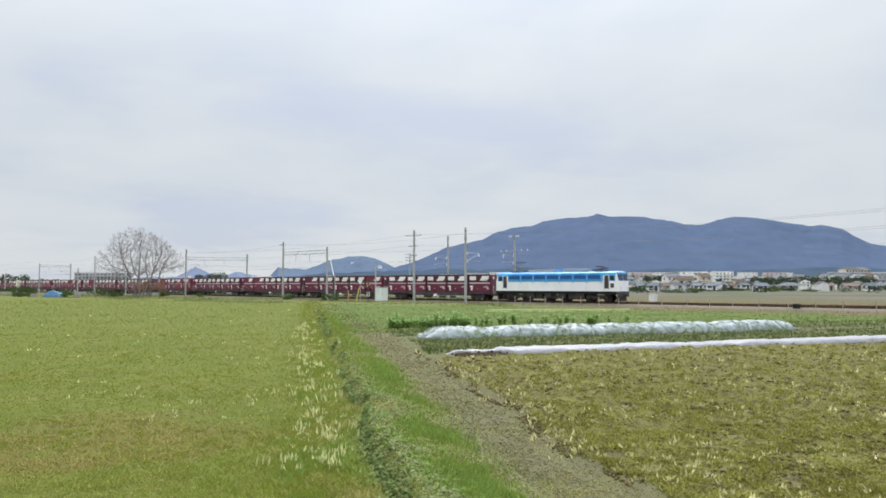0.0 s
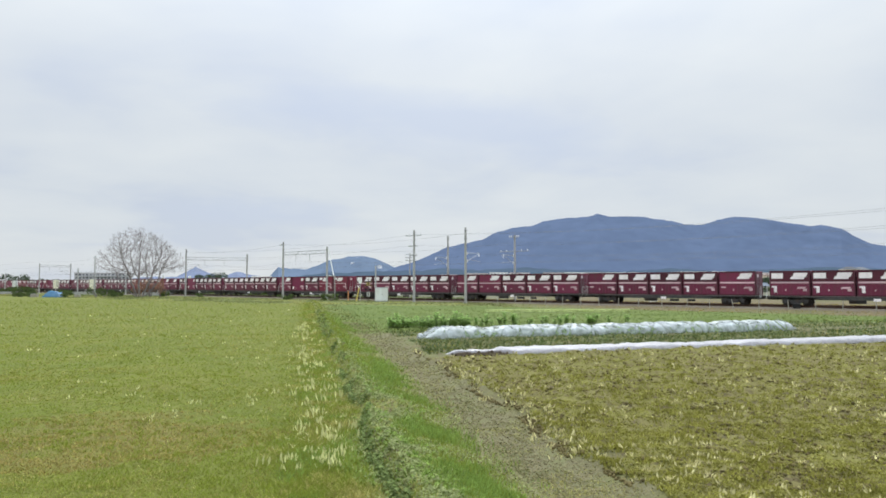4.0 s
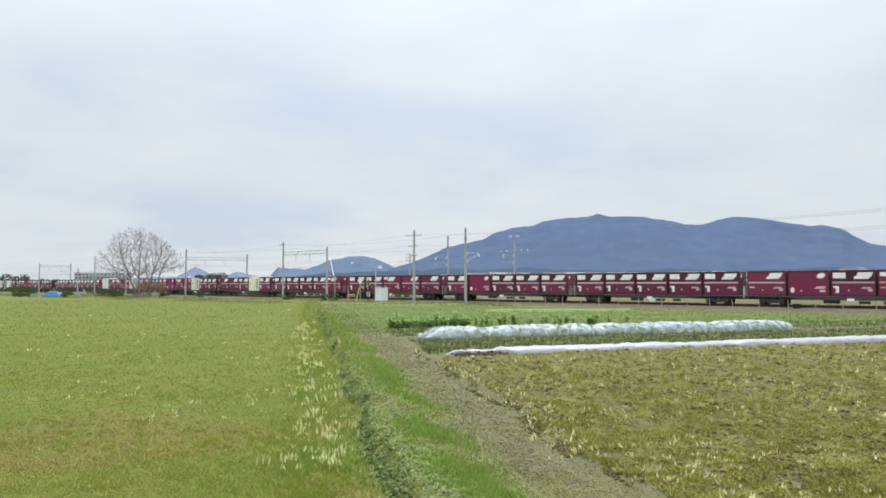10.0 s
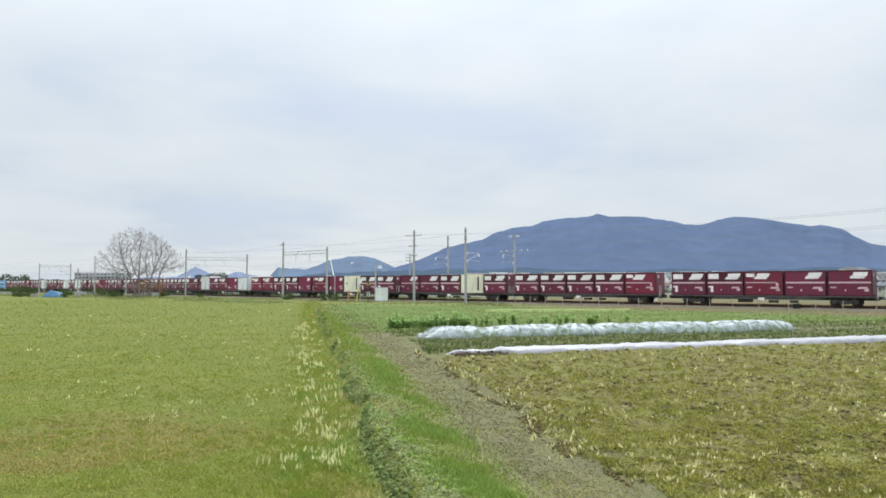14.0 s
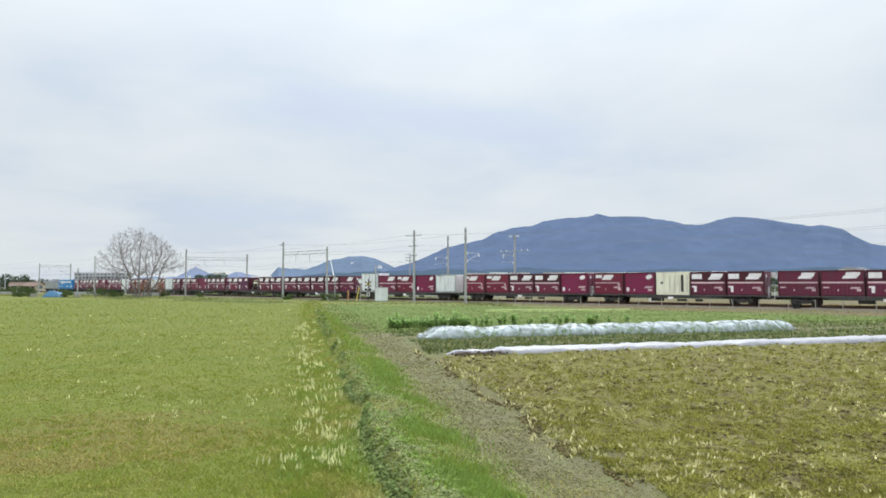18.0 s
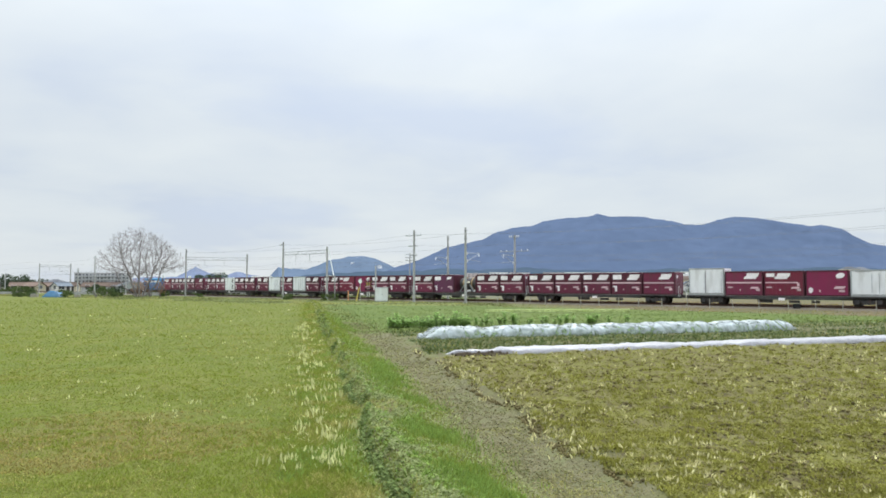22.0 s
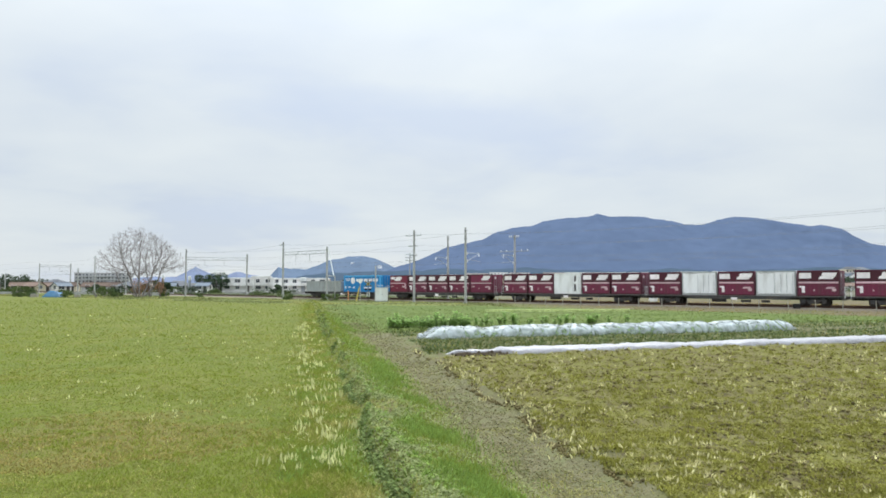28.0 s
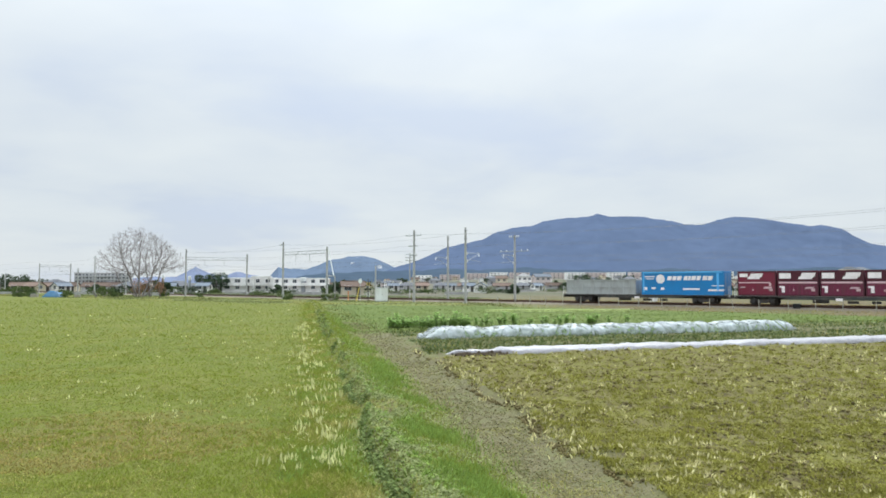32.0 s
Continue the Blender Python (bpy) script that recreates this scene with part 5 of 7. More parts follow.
M_PALEGREEN = mat("pale_green_crop", (0.145, 0.192, 0.046), 0.85, 0, 0.25, 0.5, island=0.35, leaf=0.2, spec=0.12)
M_LEAF = mat("bean_leaf", (0.30, 0.44, 0.14), 0.6, 0, 0.3, 3.0, island=0.4, leaf=0.55, spec=0.12)
M_STEM = mat("green_stem", (0.09, 0.14, 0.05), 0.7, 0, 0.2, 3.0)
build_tunnel()
build_mulch()


def bean_plant(seed, h):
    rnd = random.Random(seed)
    th = thing("bean_plant", "leafy dark green bean plant in the vegetable plot", "plant", "bean plants in a row")
    for k in range(4):
        a, r = rnd.uniform(0, 6.28), rnd.uniform(0.02, 0.1)
        top = Vector((r * 2.4 * math.cos(a), r * 2.4 * math.sin(a), h * rnd.uniform(0.75, 1.0)))
        bm = bmesh.new()
        add_tube(bm, (r * math.cos(a) * 0.5, r * math.sin(a) * 0.5, -0.05), top, 0.012, 0.006, 5)
        part("stem", bm, M_STEM, th)
        bm = bmesh.new()
        for i in range(32):
            f = rnd.uniform(0.12, 1.0)
            p = Vector((r * 0.5 * math.cos(a), r * 0.5 * math.sin(a), 0)).lerp(top, f)
            b, L = rnd.uniform(0, 6.28), rnd.uniform(0.10, 0.21)
            out = Vector((math.cos(b), math.sin(b), rnd.uniform(-0.2, 0.6)))
            side = Vector((-math.sin(b), math.cos(b), 0)) * L * 0.36
            p = p + out * 0.03
            vs = [bm.verts.new(q) for q in (p, p + out * L * 0.5 + side, p + out * L, p + out * L * 0.5 - side)]
            bm.faces.new(vs)
        part("leaves", bm, M_LEAF, th)
    return th


def build_beans():
    protos = [bean_plant(s, h) for s, h in ((1, 0.62), (2, 0.75), (3, 0.5), (4, 0.85))]
    rnd = random.Random(11)
    spots = []
    x = -3.0
    while x < 1.6:
        spots += [(x, 39.6 + rnd.uniform(-0.3, 0.3)), (x + 0.1, 40.4 + rnd.uniform(-0.4, 0.4))]
        x += rnd.uniform(0.2, 0.32)
    for x in (1.9, 2.2, 2.5, 2.9, 3.4, 3.6, 4.1, 4.3, 5.2, 6.0, 6.15, 6.7, 7.0, 7.4, 7.6, 7.9, 8.9, 9.05, 9.2, 9.35, 10.2, 11.5):
        spots.append((x, 39.6 + rnd.uniform(-0.2, 0.4)))
    for i, (x, v) in enumerate(spots):
        p = row_point(x, v)
        m = Matrix.Translation((p.x, p.y, float(ground_height(p.x, p.y)))) @ pose(0, 0, 0, 0, 0, rnd.uniform(0, 360))
        if i < 4:
            protos[i].matrix_basis = m
        else:
            k = rnd.uniform(0.55, 1.1)
            copy_thing(protos[rnd.randrange(4)], m @ Matrix.Diagonal((k * 1.1, k * 1.1, k, 1)))


build_beans()

# ---- fence posts and things beside the line ----
M_POST = mat("grey_post", (0.33, 0.31, 0.26), 0.85, 0, 0.2, 4.0, dirt=(0.2, 0.17, 0.13), dirt_amount=0.5, dscale=3.0)


def build_posts():
    bm = bmesh.new()
    add_box(bm, -0.035, 0.035, -0.035, 0.035, -0.1, 0.95, 0.01)
    add_box(bm, -0.042, 0.042, -0.042, 0.042, 0.95, 0.99, 0.01)
    me = finish(bm, "fence_post")
    me.materials.append(M_POST)
    rnd = random.Random(4)
    s, first = -52.0, True
    while s < 4:
        p = along(s, 72.7)
        tilt = (rnd.uniform(-3, 3), rnd.uniform(-4, 4)) if abs(s + 23) > 1 else (4, -12)
        ob = new("fence_post", me)
        ob.matrix_basis = Matrix.Translation((p.x, p.y, 0.0)) @ pose(0, 0, 0, tilt[0], tilt[1], TURN)
        tagged(ob, "thin weathered concrete post beside the railway", "post", "fence posts along the railway")
        s += rnd.choice((2.2, 2.4, 2.4, 2.7))


build_posts()


def build_cabinet():
    p = along(-71.2, 70.8)
    th = thing("equipment_cabinet", "white railway equipment hut with grey roof plate", "cabinet", m=Matrix.Translation((p.x, p.y, 0)) @ pose(0, 0, 0, 0, 0, 8))
    box_part("body", (-0.88, 0.88, -0.7, 0.7, 0.12, 1.98), M_CAB_WHITE, th, bevel=0.03)
    box_part("roof_plate", (-0.96, 0.96, -0.78, 0.78, 1.983, 2.06), M_STEEL, th, bevel=0.02)
    box_part("plinth", (-0.92, 0.92, -0.74, 0.74, -0.1, 0.118), M_CONC, th, bevel=0.01)
    for x0, x1 in ((-0.82, -0.02), (0.02, 0.82)):
        d = box_part("door", (x0, x1, -0.73, -0.702, 0.2, 1.9), M_CAB_WHITE, th, bevel=0.008)
        x = -0.1 if x0 < 0 else 0.1
        box_part("handle", (x - 0.02, x + 0.02, -0.76, -0.732, 0.95, 1.12), M_STEEL, d, "steel handle")
    bm = bmesh.new()
    p = along(-72.7, 70.9)
    q = thing("thin_pole", "thin grey steel pole behind the white hut", "pole", m=Matrix.Translation((p.x, p.y + 1.2, 0)))
    add_tube(bm, (0, 0, -0.1), (0, 0, 5.2), 0.13, 0.1, 10)
    part("mast", bm, M_CONC, q)
    box_part("cap", (-0.1, 0.1, -0.1, 0.1, 5.2, 5.3), M_STEEL, q, bevel=0.02)


build_cabinet()


def build_crossing():
    """A crossing mast with its cross of boards, a white sign and a slanting yellow guard at a small level crossing."""
    p = along(-74.6, 71.4)
    th = thing("crossing_signal", "level crossing mast with black and yellow cross boards and twin lamps", "signal",
               m=Matrix.Translation((p.x, p.y, 0)))
    bm = bmesh.new()
    add_tube(bm, (0, 0, -0.1), (0, 0, 3.3), 0.07, None, 10)
    part("mast", bm, M_UNDER, th)
    for tilt in (38, -38):
        bm = bmesh.new()
        add_box(bm, -0.6, 0.6, -0.02, 0.02, -0.08, 0.08)
        bm.transform(pose(0, -0.1 if tilt > 0 else -0.15, 2.55, 0, tilt, 0))
        board = part("cross_board", bm, M_YELLOW, th)
        for x in (-0.42, 0.0, 0.42):
            bm = bmesh.new()
            add_box(bm, x - 0.12, x + 0.12, -0.03, -0.021, -0.08, 0.08)
            bm.transform(pose(0, -0.1 if tilt > 0 else -0.15, 2.55, 0, tilt, 0))
            part("black_stripe", bm, M_BLACK, board)
    for x in (-0.32, 0.32):
        bm = bmesh.new()
        add_tube(bm, (x, -0.12, 1.75), (x, -0.22, 1.75), 0.17, None, 14)
        part("lamp_disc", bm, M_BLACK, th)
    box_part("control_box", (-0.2, 0.2, 0.08, 0.34, 0.7, 1.4), M_CAB_WHITE, th, bevel=0.02)
    p = along(-75.9, 71.0)
    th = thing("diamond_sign", "white diamond sign on a grey post at the crossing", "sign", m=Matrix.Translation((p.x, p.y, 0)))
    bm = bmesh.new()
    add_tube(bm, (0, 0, -0.1), (0, 0, 3.2), 0.05, None, 8)
    part("post", bm, M_CONC, th)
    bm = bmesh.new()
    prism(bm, [(-0.36, 2.95), (0, 2.52), (0.36, 2.95), (0, 3.38)], -0.09, -0.06)
    part("board", bm, M_CAB_WHITE, th)
    # the yellow sleeve of a stay wire
    p = along(-76.3, 70.6)
    th = thing("stay_guard", "yellow plastic sleeve on a slanting stay wire", "stay", m=Matrix.Translation((p.x, p.y, 0)) @ pose(0, 0, 0, 0, 12, 0))
    bm = bmesh.new()
    add_tube(bm, (0, 0, -0.1), (0, 0, 2.1), 0.1, 0.09, 10)
    part("sleeve", bm, M_YELLOW, th)
    bm = bmesh.new()
    add_tube(bm, (0, 0, 2.1), (0, 0, 2.9), 0.02, None, 6)
    part("wire", bm, M_WIRE, th)
    p = along(-79.2, 71.6)
    th = thing("crossing_post", "short faded orange post at the level crossing", "post", m=Matrix.Translation((p.x, p.y, 0)))
    bm = bmesh.new()
    add_tube(bm, (0, 0, -0.1), (0, 0, 1.5), 0.09, None, 10)
    part("shaft", bm, mat("faded_orange", (0.55, 0.24, 0.10), 0.6), th)
    box_part("cap", (-0.12, 0.12, -0.12, 0.12, 1.5, 1.58), M_CONC, th, bevel=0.02)


build_crossing()


def build_lineside():
    p = along(-17.2, 74.2)
    th = thing("track_box", "small dark steel box beside the rail", "box", m=Matrix.Translation((p.x, p.y, 0.12)) @ pose(0, 0, 0, 0, 0, TURN))
    box_part("case", (-0.32, 0.32, -0.22, 0.22, 0.0, 0.42), M_BLACK, th, bevel=0.03)
    box_part("lid", (-0.35, 0.35, -0.25, 0.25, 0.423, 0.47), M_UNDER, th, bevel=0.015)
    # a blue sheet over a heap at the far field edge
    bm = bmesh.new()
    bmesh.ops.create_grid(bm, x_segments=24, y_segments=14, size=1.0)
    for v in bm.verts:
        r = max(abs(v.co.x), abs(v.co.y))
        h = (1 - r ** 3) * (1.05 + 0.5 * (LAT.at(v.co.x * 3 + 8, v.co.y * 3 + 8, 1.0) - 0.5)) + 0.16 * (LAT.at(v.co.x * 9 + 30, v.co.y * 9, 1.0) - 0.5)
        v.co = Vector((v.co.x * 1.75, v.co.y * 1.2, max(0.0, h)))
    for f in bm.faces:
        f.smooth = True
    th = thing("blue_sheet", "creased blue plastic sheet over a heap", "tarpaulin", m=pose(-75.5, 134.5, 0.02), data=finish(bm, "blue_sheet"),
               material=mat("blue_plastic_sheet", (0.03, 0.12, 0.22), 0.6, 0, 0.2, 1.5, dirt=(0.12, 0.14, 0.16), dirt_amount=0.3))
    for x, y, w, h in ((-79.6, 135.0, 1.2, 0.6), (-71.5, 135.6, 0.9, 0.5)):
        c = thing("storage_crate", "weathered dark grey storage crate at the field edge", "crate", "crates at the field edge", m=pose(x, y, 0))
        box_part("case", (-w / 2, w / 2, -0.4, 0.4, 0, h), M_POST, c, bevel=0.03)
        box_part("lid", (-w / 2 - 0.03, w / 2 + 0.03, -0.43, 0.43, h + 0.003, h + 0.08), M_STEEL, c, bevel=0.02)
    p = along(-41.2, 96.0)
    b = thing("white_hut", "small white hut beyond the railway", "hut", m=Matrix.Translation((p.x, p.y, 0)) @ pose(0, 0, 0, 0, 0, 6))
    box_part("wall", (-0.45, 0.45, -0.45, 0.45, 0, 1.05), M_CAB_WHITE, b, bevel=0.02)
    box_part("roof", (-0.5, 0.5, -0.5, 0.5, 1.053, 1.12), M_CAB_WHITE, b, bevel=0.02)


build_lineside()


# ---- trees and shrubs ----
M_BARK = mat("grey_bark", (0.20, 0.175, 0.17), 0.95, 0, 0.3, 3.0, bump=0.6, bscale=14)
M_TWIG = mat("grey_brown_twigs", (0.22, 0.195, 0.20), 0.95, 0, 0.2, 2.0)
M_RUSSET = mat("russet_leaves", (0.33, 0.19, 0.12), 0.85, 0, 0.3, 1.0, island=0.4, leaf=0.2, spec=0.12)
M_EVERGREEN = mat("evergreen_leaves", (0.055, 0.08, 0.045), 0.8, 0, 0.3, 0.8, island=0.45, leaf=0.2, spec=0.12)
M_SHRUB = mat("shrub_leaves", (0.085, 0.12, 0.04), 0.85, 0, 0.3, 0.8, island=0.45, leaf=0.2, spec=0.12)


def bare_tree():
    """Limbs that grow from a low fork towards points spread through a wide dome, twigs at their ends."""
    r = np.random.RandomState(21)
    th = thing("bare_tree", "large bare-branched deciduous tree with a wide rounded crown", "tree", m=pose(-59.9, 137.0, 0))
    n = 1600
    q = r.normal(size=(n, 3))
    q /= np.linalg.norm(q, axis=1)[:, None]
    q *= r.uniform(0.12, 1.0, (n, 1)) ** 0.45
    lump = 0.74 + 0.42 * LAT.at(q[:, 0] * 2.2 + 40, q[:, 2] * 2.2 + q[:, 1] + 40, 1.0)
    q = q * lump[:, None]
    goal = q * (7.9, 5.8, 6.1) + (0, 0, 7.4)
    goal = goal[goal[:, 2] > 4.0 + 0.16 * np.abs(goal[:, 0])]
    pts, mum, limb = [], [], []
    for k, (x, lean) in enumerate(((-0.8, -1.05), (-0.4, -0.5), (0.05, -0.08), (0.45, 0.42), (0.85, 1.0))):
        p, last = np.array([x, r.uniform(-0.3, 0.3), -0.1]), -1
        way = np.array([lean, r.uniform(-0.2, 0.2), 1.0])
        way /= np.linalg.norm(way)
        for i in range(8):
            pts.append(p)
            mum.append(last)
            limb.append(k)
            last = len(pts) - 1
            p = p + 0.5 * way + r.normal(size=3) * 0.05
    best, near, done = np.full(len(goal), 1e9), np.zeros(len(goal), int), 0
    for step in range(40):
        P = np.array(pts)
        d = ((goal[:, None] - P[None, done:]) ** 2).sum(-1)
        k = d.argmin(1)
        d = d[np.arange(len(goal)), k]
        near = np.where(d < best, k + done, near)
        best, done = np.minimum(best, d), len(pts)
        alive = best > 0.3
        goal, near, best = goal[alive], near[alive], best[alive]
        if not len(goal):
            break
        for i in np.unique(near):
            w = goal[near == i] - P[i]
            w = (w / np.linalg.norm(w, axis=1)[:, None]).mean(0) + r.normal(size=3) * 0.10
            pts.append(P[i] + 0.45 * w / np.linalg.norm(w))
            mum.append(i)
            limb.append(limb[i])
    load = np.ones(len(pts))
    kids = np.zeros(len(pts), int)
    for i in range(len(pts) - 1, -1, -1):
        if mum[i] >= 0:
            load[mum[i]] += load[i]
            kids[mum[i]] += 1
    rad = 0.0125 * load ** 0.45
    wood, twigs = [[] for k in range(5)], []
    for i, j in enumerate(mum):
        if j < 0:
            continue
        seg = (pts[j], pts[i], min(rad[j], rad[i] * 1.3), rad[i])
        (wood[limb[i]] if rad[i] > 0.035 else twigs).append(seg)
        if rad[i] < 0.03:
            for q in range(5 if kids[i] == 0 else 2):
                w = pts[i] - pts[j]
                w = w / np.linalg.norm(w) + r.normal(size=3) * 0.55
                tip = pts[i] + w / np.linalg.norm(w) * r.uniform(0.5, 1.0)
                twigs.append((pts[i], tip, 0.011, 0.006))
                w = w + r.normal(size=3) * 0.5
                twigs.append((pts[i] * 0.5 + tip * 0.5, pts[i] * 0.5 + tip * 0.5 + w / np.linalg.norm(w) * 0.5, 0.009, 0.005))
    for k in range(5):
        part("limb", tubes_mesh("limb", wood[k], 7), M_BARK, th)
    tagged(part("twig_crown", tubes_mesh("twig_crown", twigs, 4), M_TWIG, th), kind="stuff")


bare_tree()


def leaf_cloud(n, rx, ry, rz, size, seed, clumps=9):
    """Many small leaf quads gathered in uneven clumps."""
    r = np.random.RandomState(seed)
    cs = r.uniform(-1, 1, (clumps, 3)) * (0.75, 0.75, 0.6)
    k = r.randint(0, clumps, n)
    d = r.normal(size=(n, 3))
    d /= np.linalg.norm(d, axis=1)[:, None]
    p = cs[k] + d * (r.uniform(0.5, 1.0, (n, 1)) ** 0.5) * r.uniform(0.28, 0.55, clumps)[k][:, None]
    p = p * (rx, ry, rz) + (0, 0, rz)
    p[:, 2] = np.maximum(p[:, 2], 0.05)
    a, b = r.normal(size=(n, 3)), r.normal(size=(n, 3))
    a /= np.linalg.norm(a, axis=1)[:, None]
    b -= (a * b).sum(1)[:, None] * a
    b /= np.linalg.norm(b, axis=1)[:, None]
    s = size * r.uniform(0.6, 1.4, (n, 1))
    v = np.stack([p - a * s, p + b * s * 0.5, p + a * s, p - b * s * 0.5], 1).reshape(-1, 3)
    return quick_mesh("leaves", v, np.arange(4 * n).reshape(n, 4))


def shrub(name, label, m, rx, ry, rz, mt, seed, n=900, size=0.14, group="", category="shrub"):
    th = thing(name, label, category, group, m=m)
    bm = bmesh.new()
    rnd = random.Random(seed)
    for k in range(5):
        a = rnd.uniform(0, 6.28)
        add_tube(bm, (0.1 * math.cos(a), 0.1 * math.sin(a), -0.1), (rx * 0.5 * math.cos(a), ry * 0.5 * math.sin(a), rz * rnd.uniform(0.9, 1.5)), 0.05 * rz, 0.02 * rz, 6)
    part("branches", bm, M_BARK, th)
    part("crown", leaf_cloud(n, rx, ry, rz, size, seed), mt, th)
    return th


for i, (x, y, rx, rz) in enumerate(((-61.5, 138.5, 1.5, 1.9), (-58.6, 138.8, 1.7, 2.2), (-56.3, 138.2, 1.3, 1.9))):
    shrub("russet_shrub", "russet-leaved shrub below the bare tree", pose(x, y, 0), rx, 1.2, rz, M_RUSSET, 40 + i, 520, 0.13, "russet shrubs")
for i, (x, y, rx, rz) in enumerate(((-64.8, 137, 1.2, 0.7), (-69, 138, 2.0, 1.2), (-67, 137, 1.6, 0.9), (-73.0, 134, 1.0, 0.5), (-81, 136, 1.1, 0.5),
                                    (-55.2, 138, 1.0, 0.8), (-86.5, 141, 1.0, 0.6), (-84, 138, 0.8, 0.5), (-63, 134, 0.9, 0.5), (-47, 134, 0.8, 0.45), (-25.5, 112, 1.2, 0.5), (-17, 104, 1.6, 0.6))):
    shrub("green_shrub", "low green shrub at the field edge", pose(x, y, 0), rx, 0.9, rz, M_SHRUB, 60 + i, 500, 0.12, "shrubs at the field edge")


# ---- the town beyond the railway ----
WALLS = [mat("wall_white", (0.82, 0.81, 0.79), 0.85, 0, 0.1, 0.6, each=0.12, dirt=(0.4, 0.37, 0.33), dirt_amount=0.4, dscale=0.5, streak=0.3),
         mat("wall_cream", (0.62, 0.55, 0.42), 0.85, 0, 0.1, 0.6, each=0.15, dirt=(0.35, 0.3, 0.24), dirt_amount=0.4, dscale=0.5, streak=0.3),
         mat("wall_grey", (0.46, 0.46, 0.47), 0.85, 0, 0.1, 0.6, each=0.2, dirt=(0.25, 0.24, 0.23), dirt_amount=0.4, dscale=0.5, streak=0.3),
         mat("wall_pale_pink", (0.62, 0.54, 0.52), 0.85, 0, 0.1, 0.6, each=0.12),
         mat("wall_pale_blue", (0.56, 0.63, 0.72), 0.85, 0, 0.1, 0.6, each=0.1)]
ROOFS = [mat("roof_grey_tile", (0.11, 0.115, 0.125), 0.85, 0, 0.25, 2.0, each=0.35, spec=0.15),
         mat("roof_brown_tile", (0.14, 0.10, 0.08), 0.85, 0, 0.25, 2.0, each=0.35, spec=0.15),
         mat("roof_pale", (0.21, 0.21, 0.205), 0.8, 0, 0.2, 1.0, each=0.35, spec=0.2),
         mat("roof_blue_grey", (0.12, 0.14, 0.165), 0.8, 0, 0.2, 1.0, each=0.35, spec=0.2)]
M_PANE = mat("house_glass", (0.05, 0.06, 0.075), 0.12, 0, 0.2, 1.0, each=0.4, spec=0.6)
M_FRAME = mat("window_frame_alu", (0.5, 0.5, 0.5), 0.5, 0.3, 0.1, 2.0)


def window_part(parent, x, y, z, w, h, face="front", far=False):
    """A framed window on the wall that faces -y, or on the +x end."""
    bm = bmesh.new()
    t = 0.09
    for x0, x1, z0, z1 in ((-w / 2, w / 2, 0, t), (-w / 2, w / 2, h - t, h), (-w / 2, -w / 2 + t, t, h - t), (w / 2 - t, w / 2, t, h - t), (-t / 2, t / 2, t, h - t)):
        add_box(bm, x0, x1, -0.07, 0.01, z0, z1)
    turn = 0 if face == "front" else -90 if face == "left" else 90
    if far:
        bm.free()
        bm = bmesh.new()
        add_box(bm, -w / 2, w / 2, -0.06, 0.01, 0, h)
        part("window", bm, M_PANE, parent, at=pose(x, y, z, 0, 0, turn))
        return
    f = part("window", bm, M_FRAME, parent, at=pose(x, y, z, 0, 0, turn))
    bm = bmesh.new()
    add_box(bm, -w / 2 + t, w / 2 - t, -0.03, -0.012, t, h - t)
    part("pane", bm, M_PANE, f)


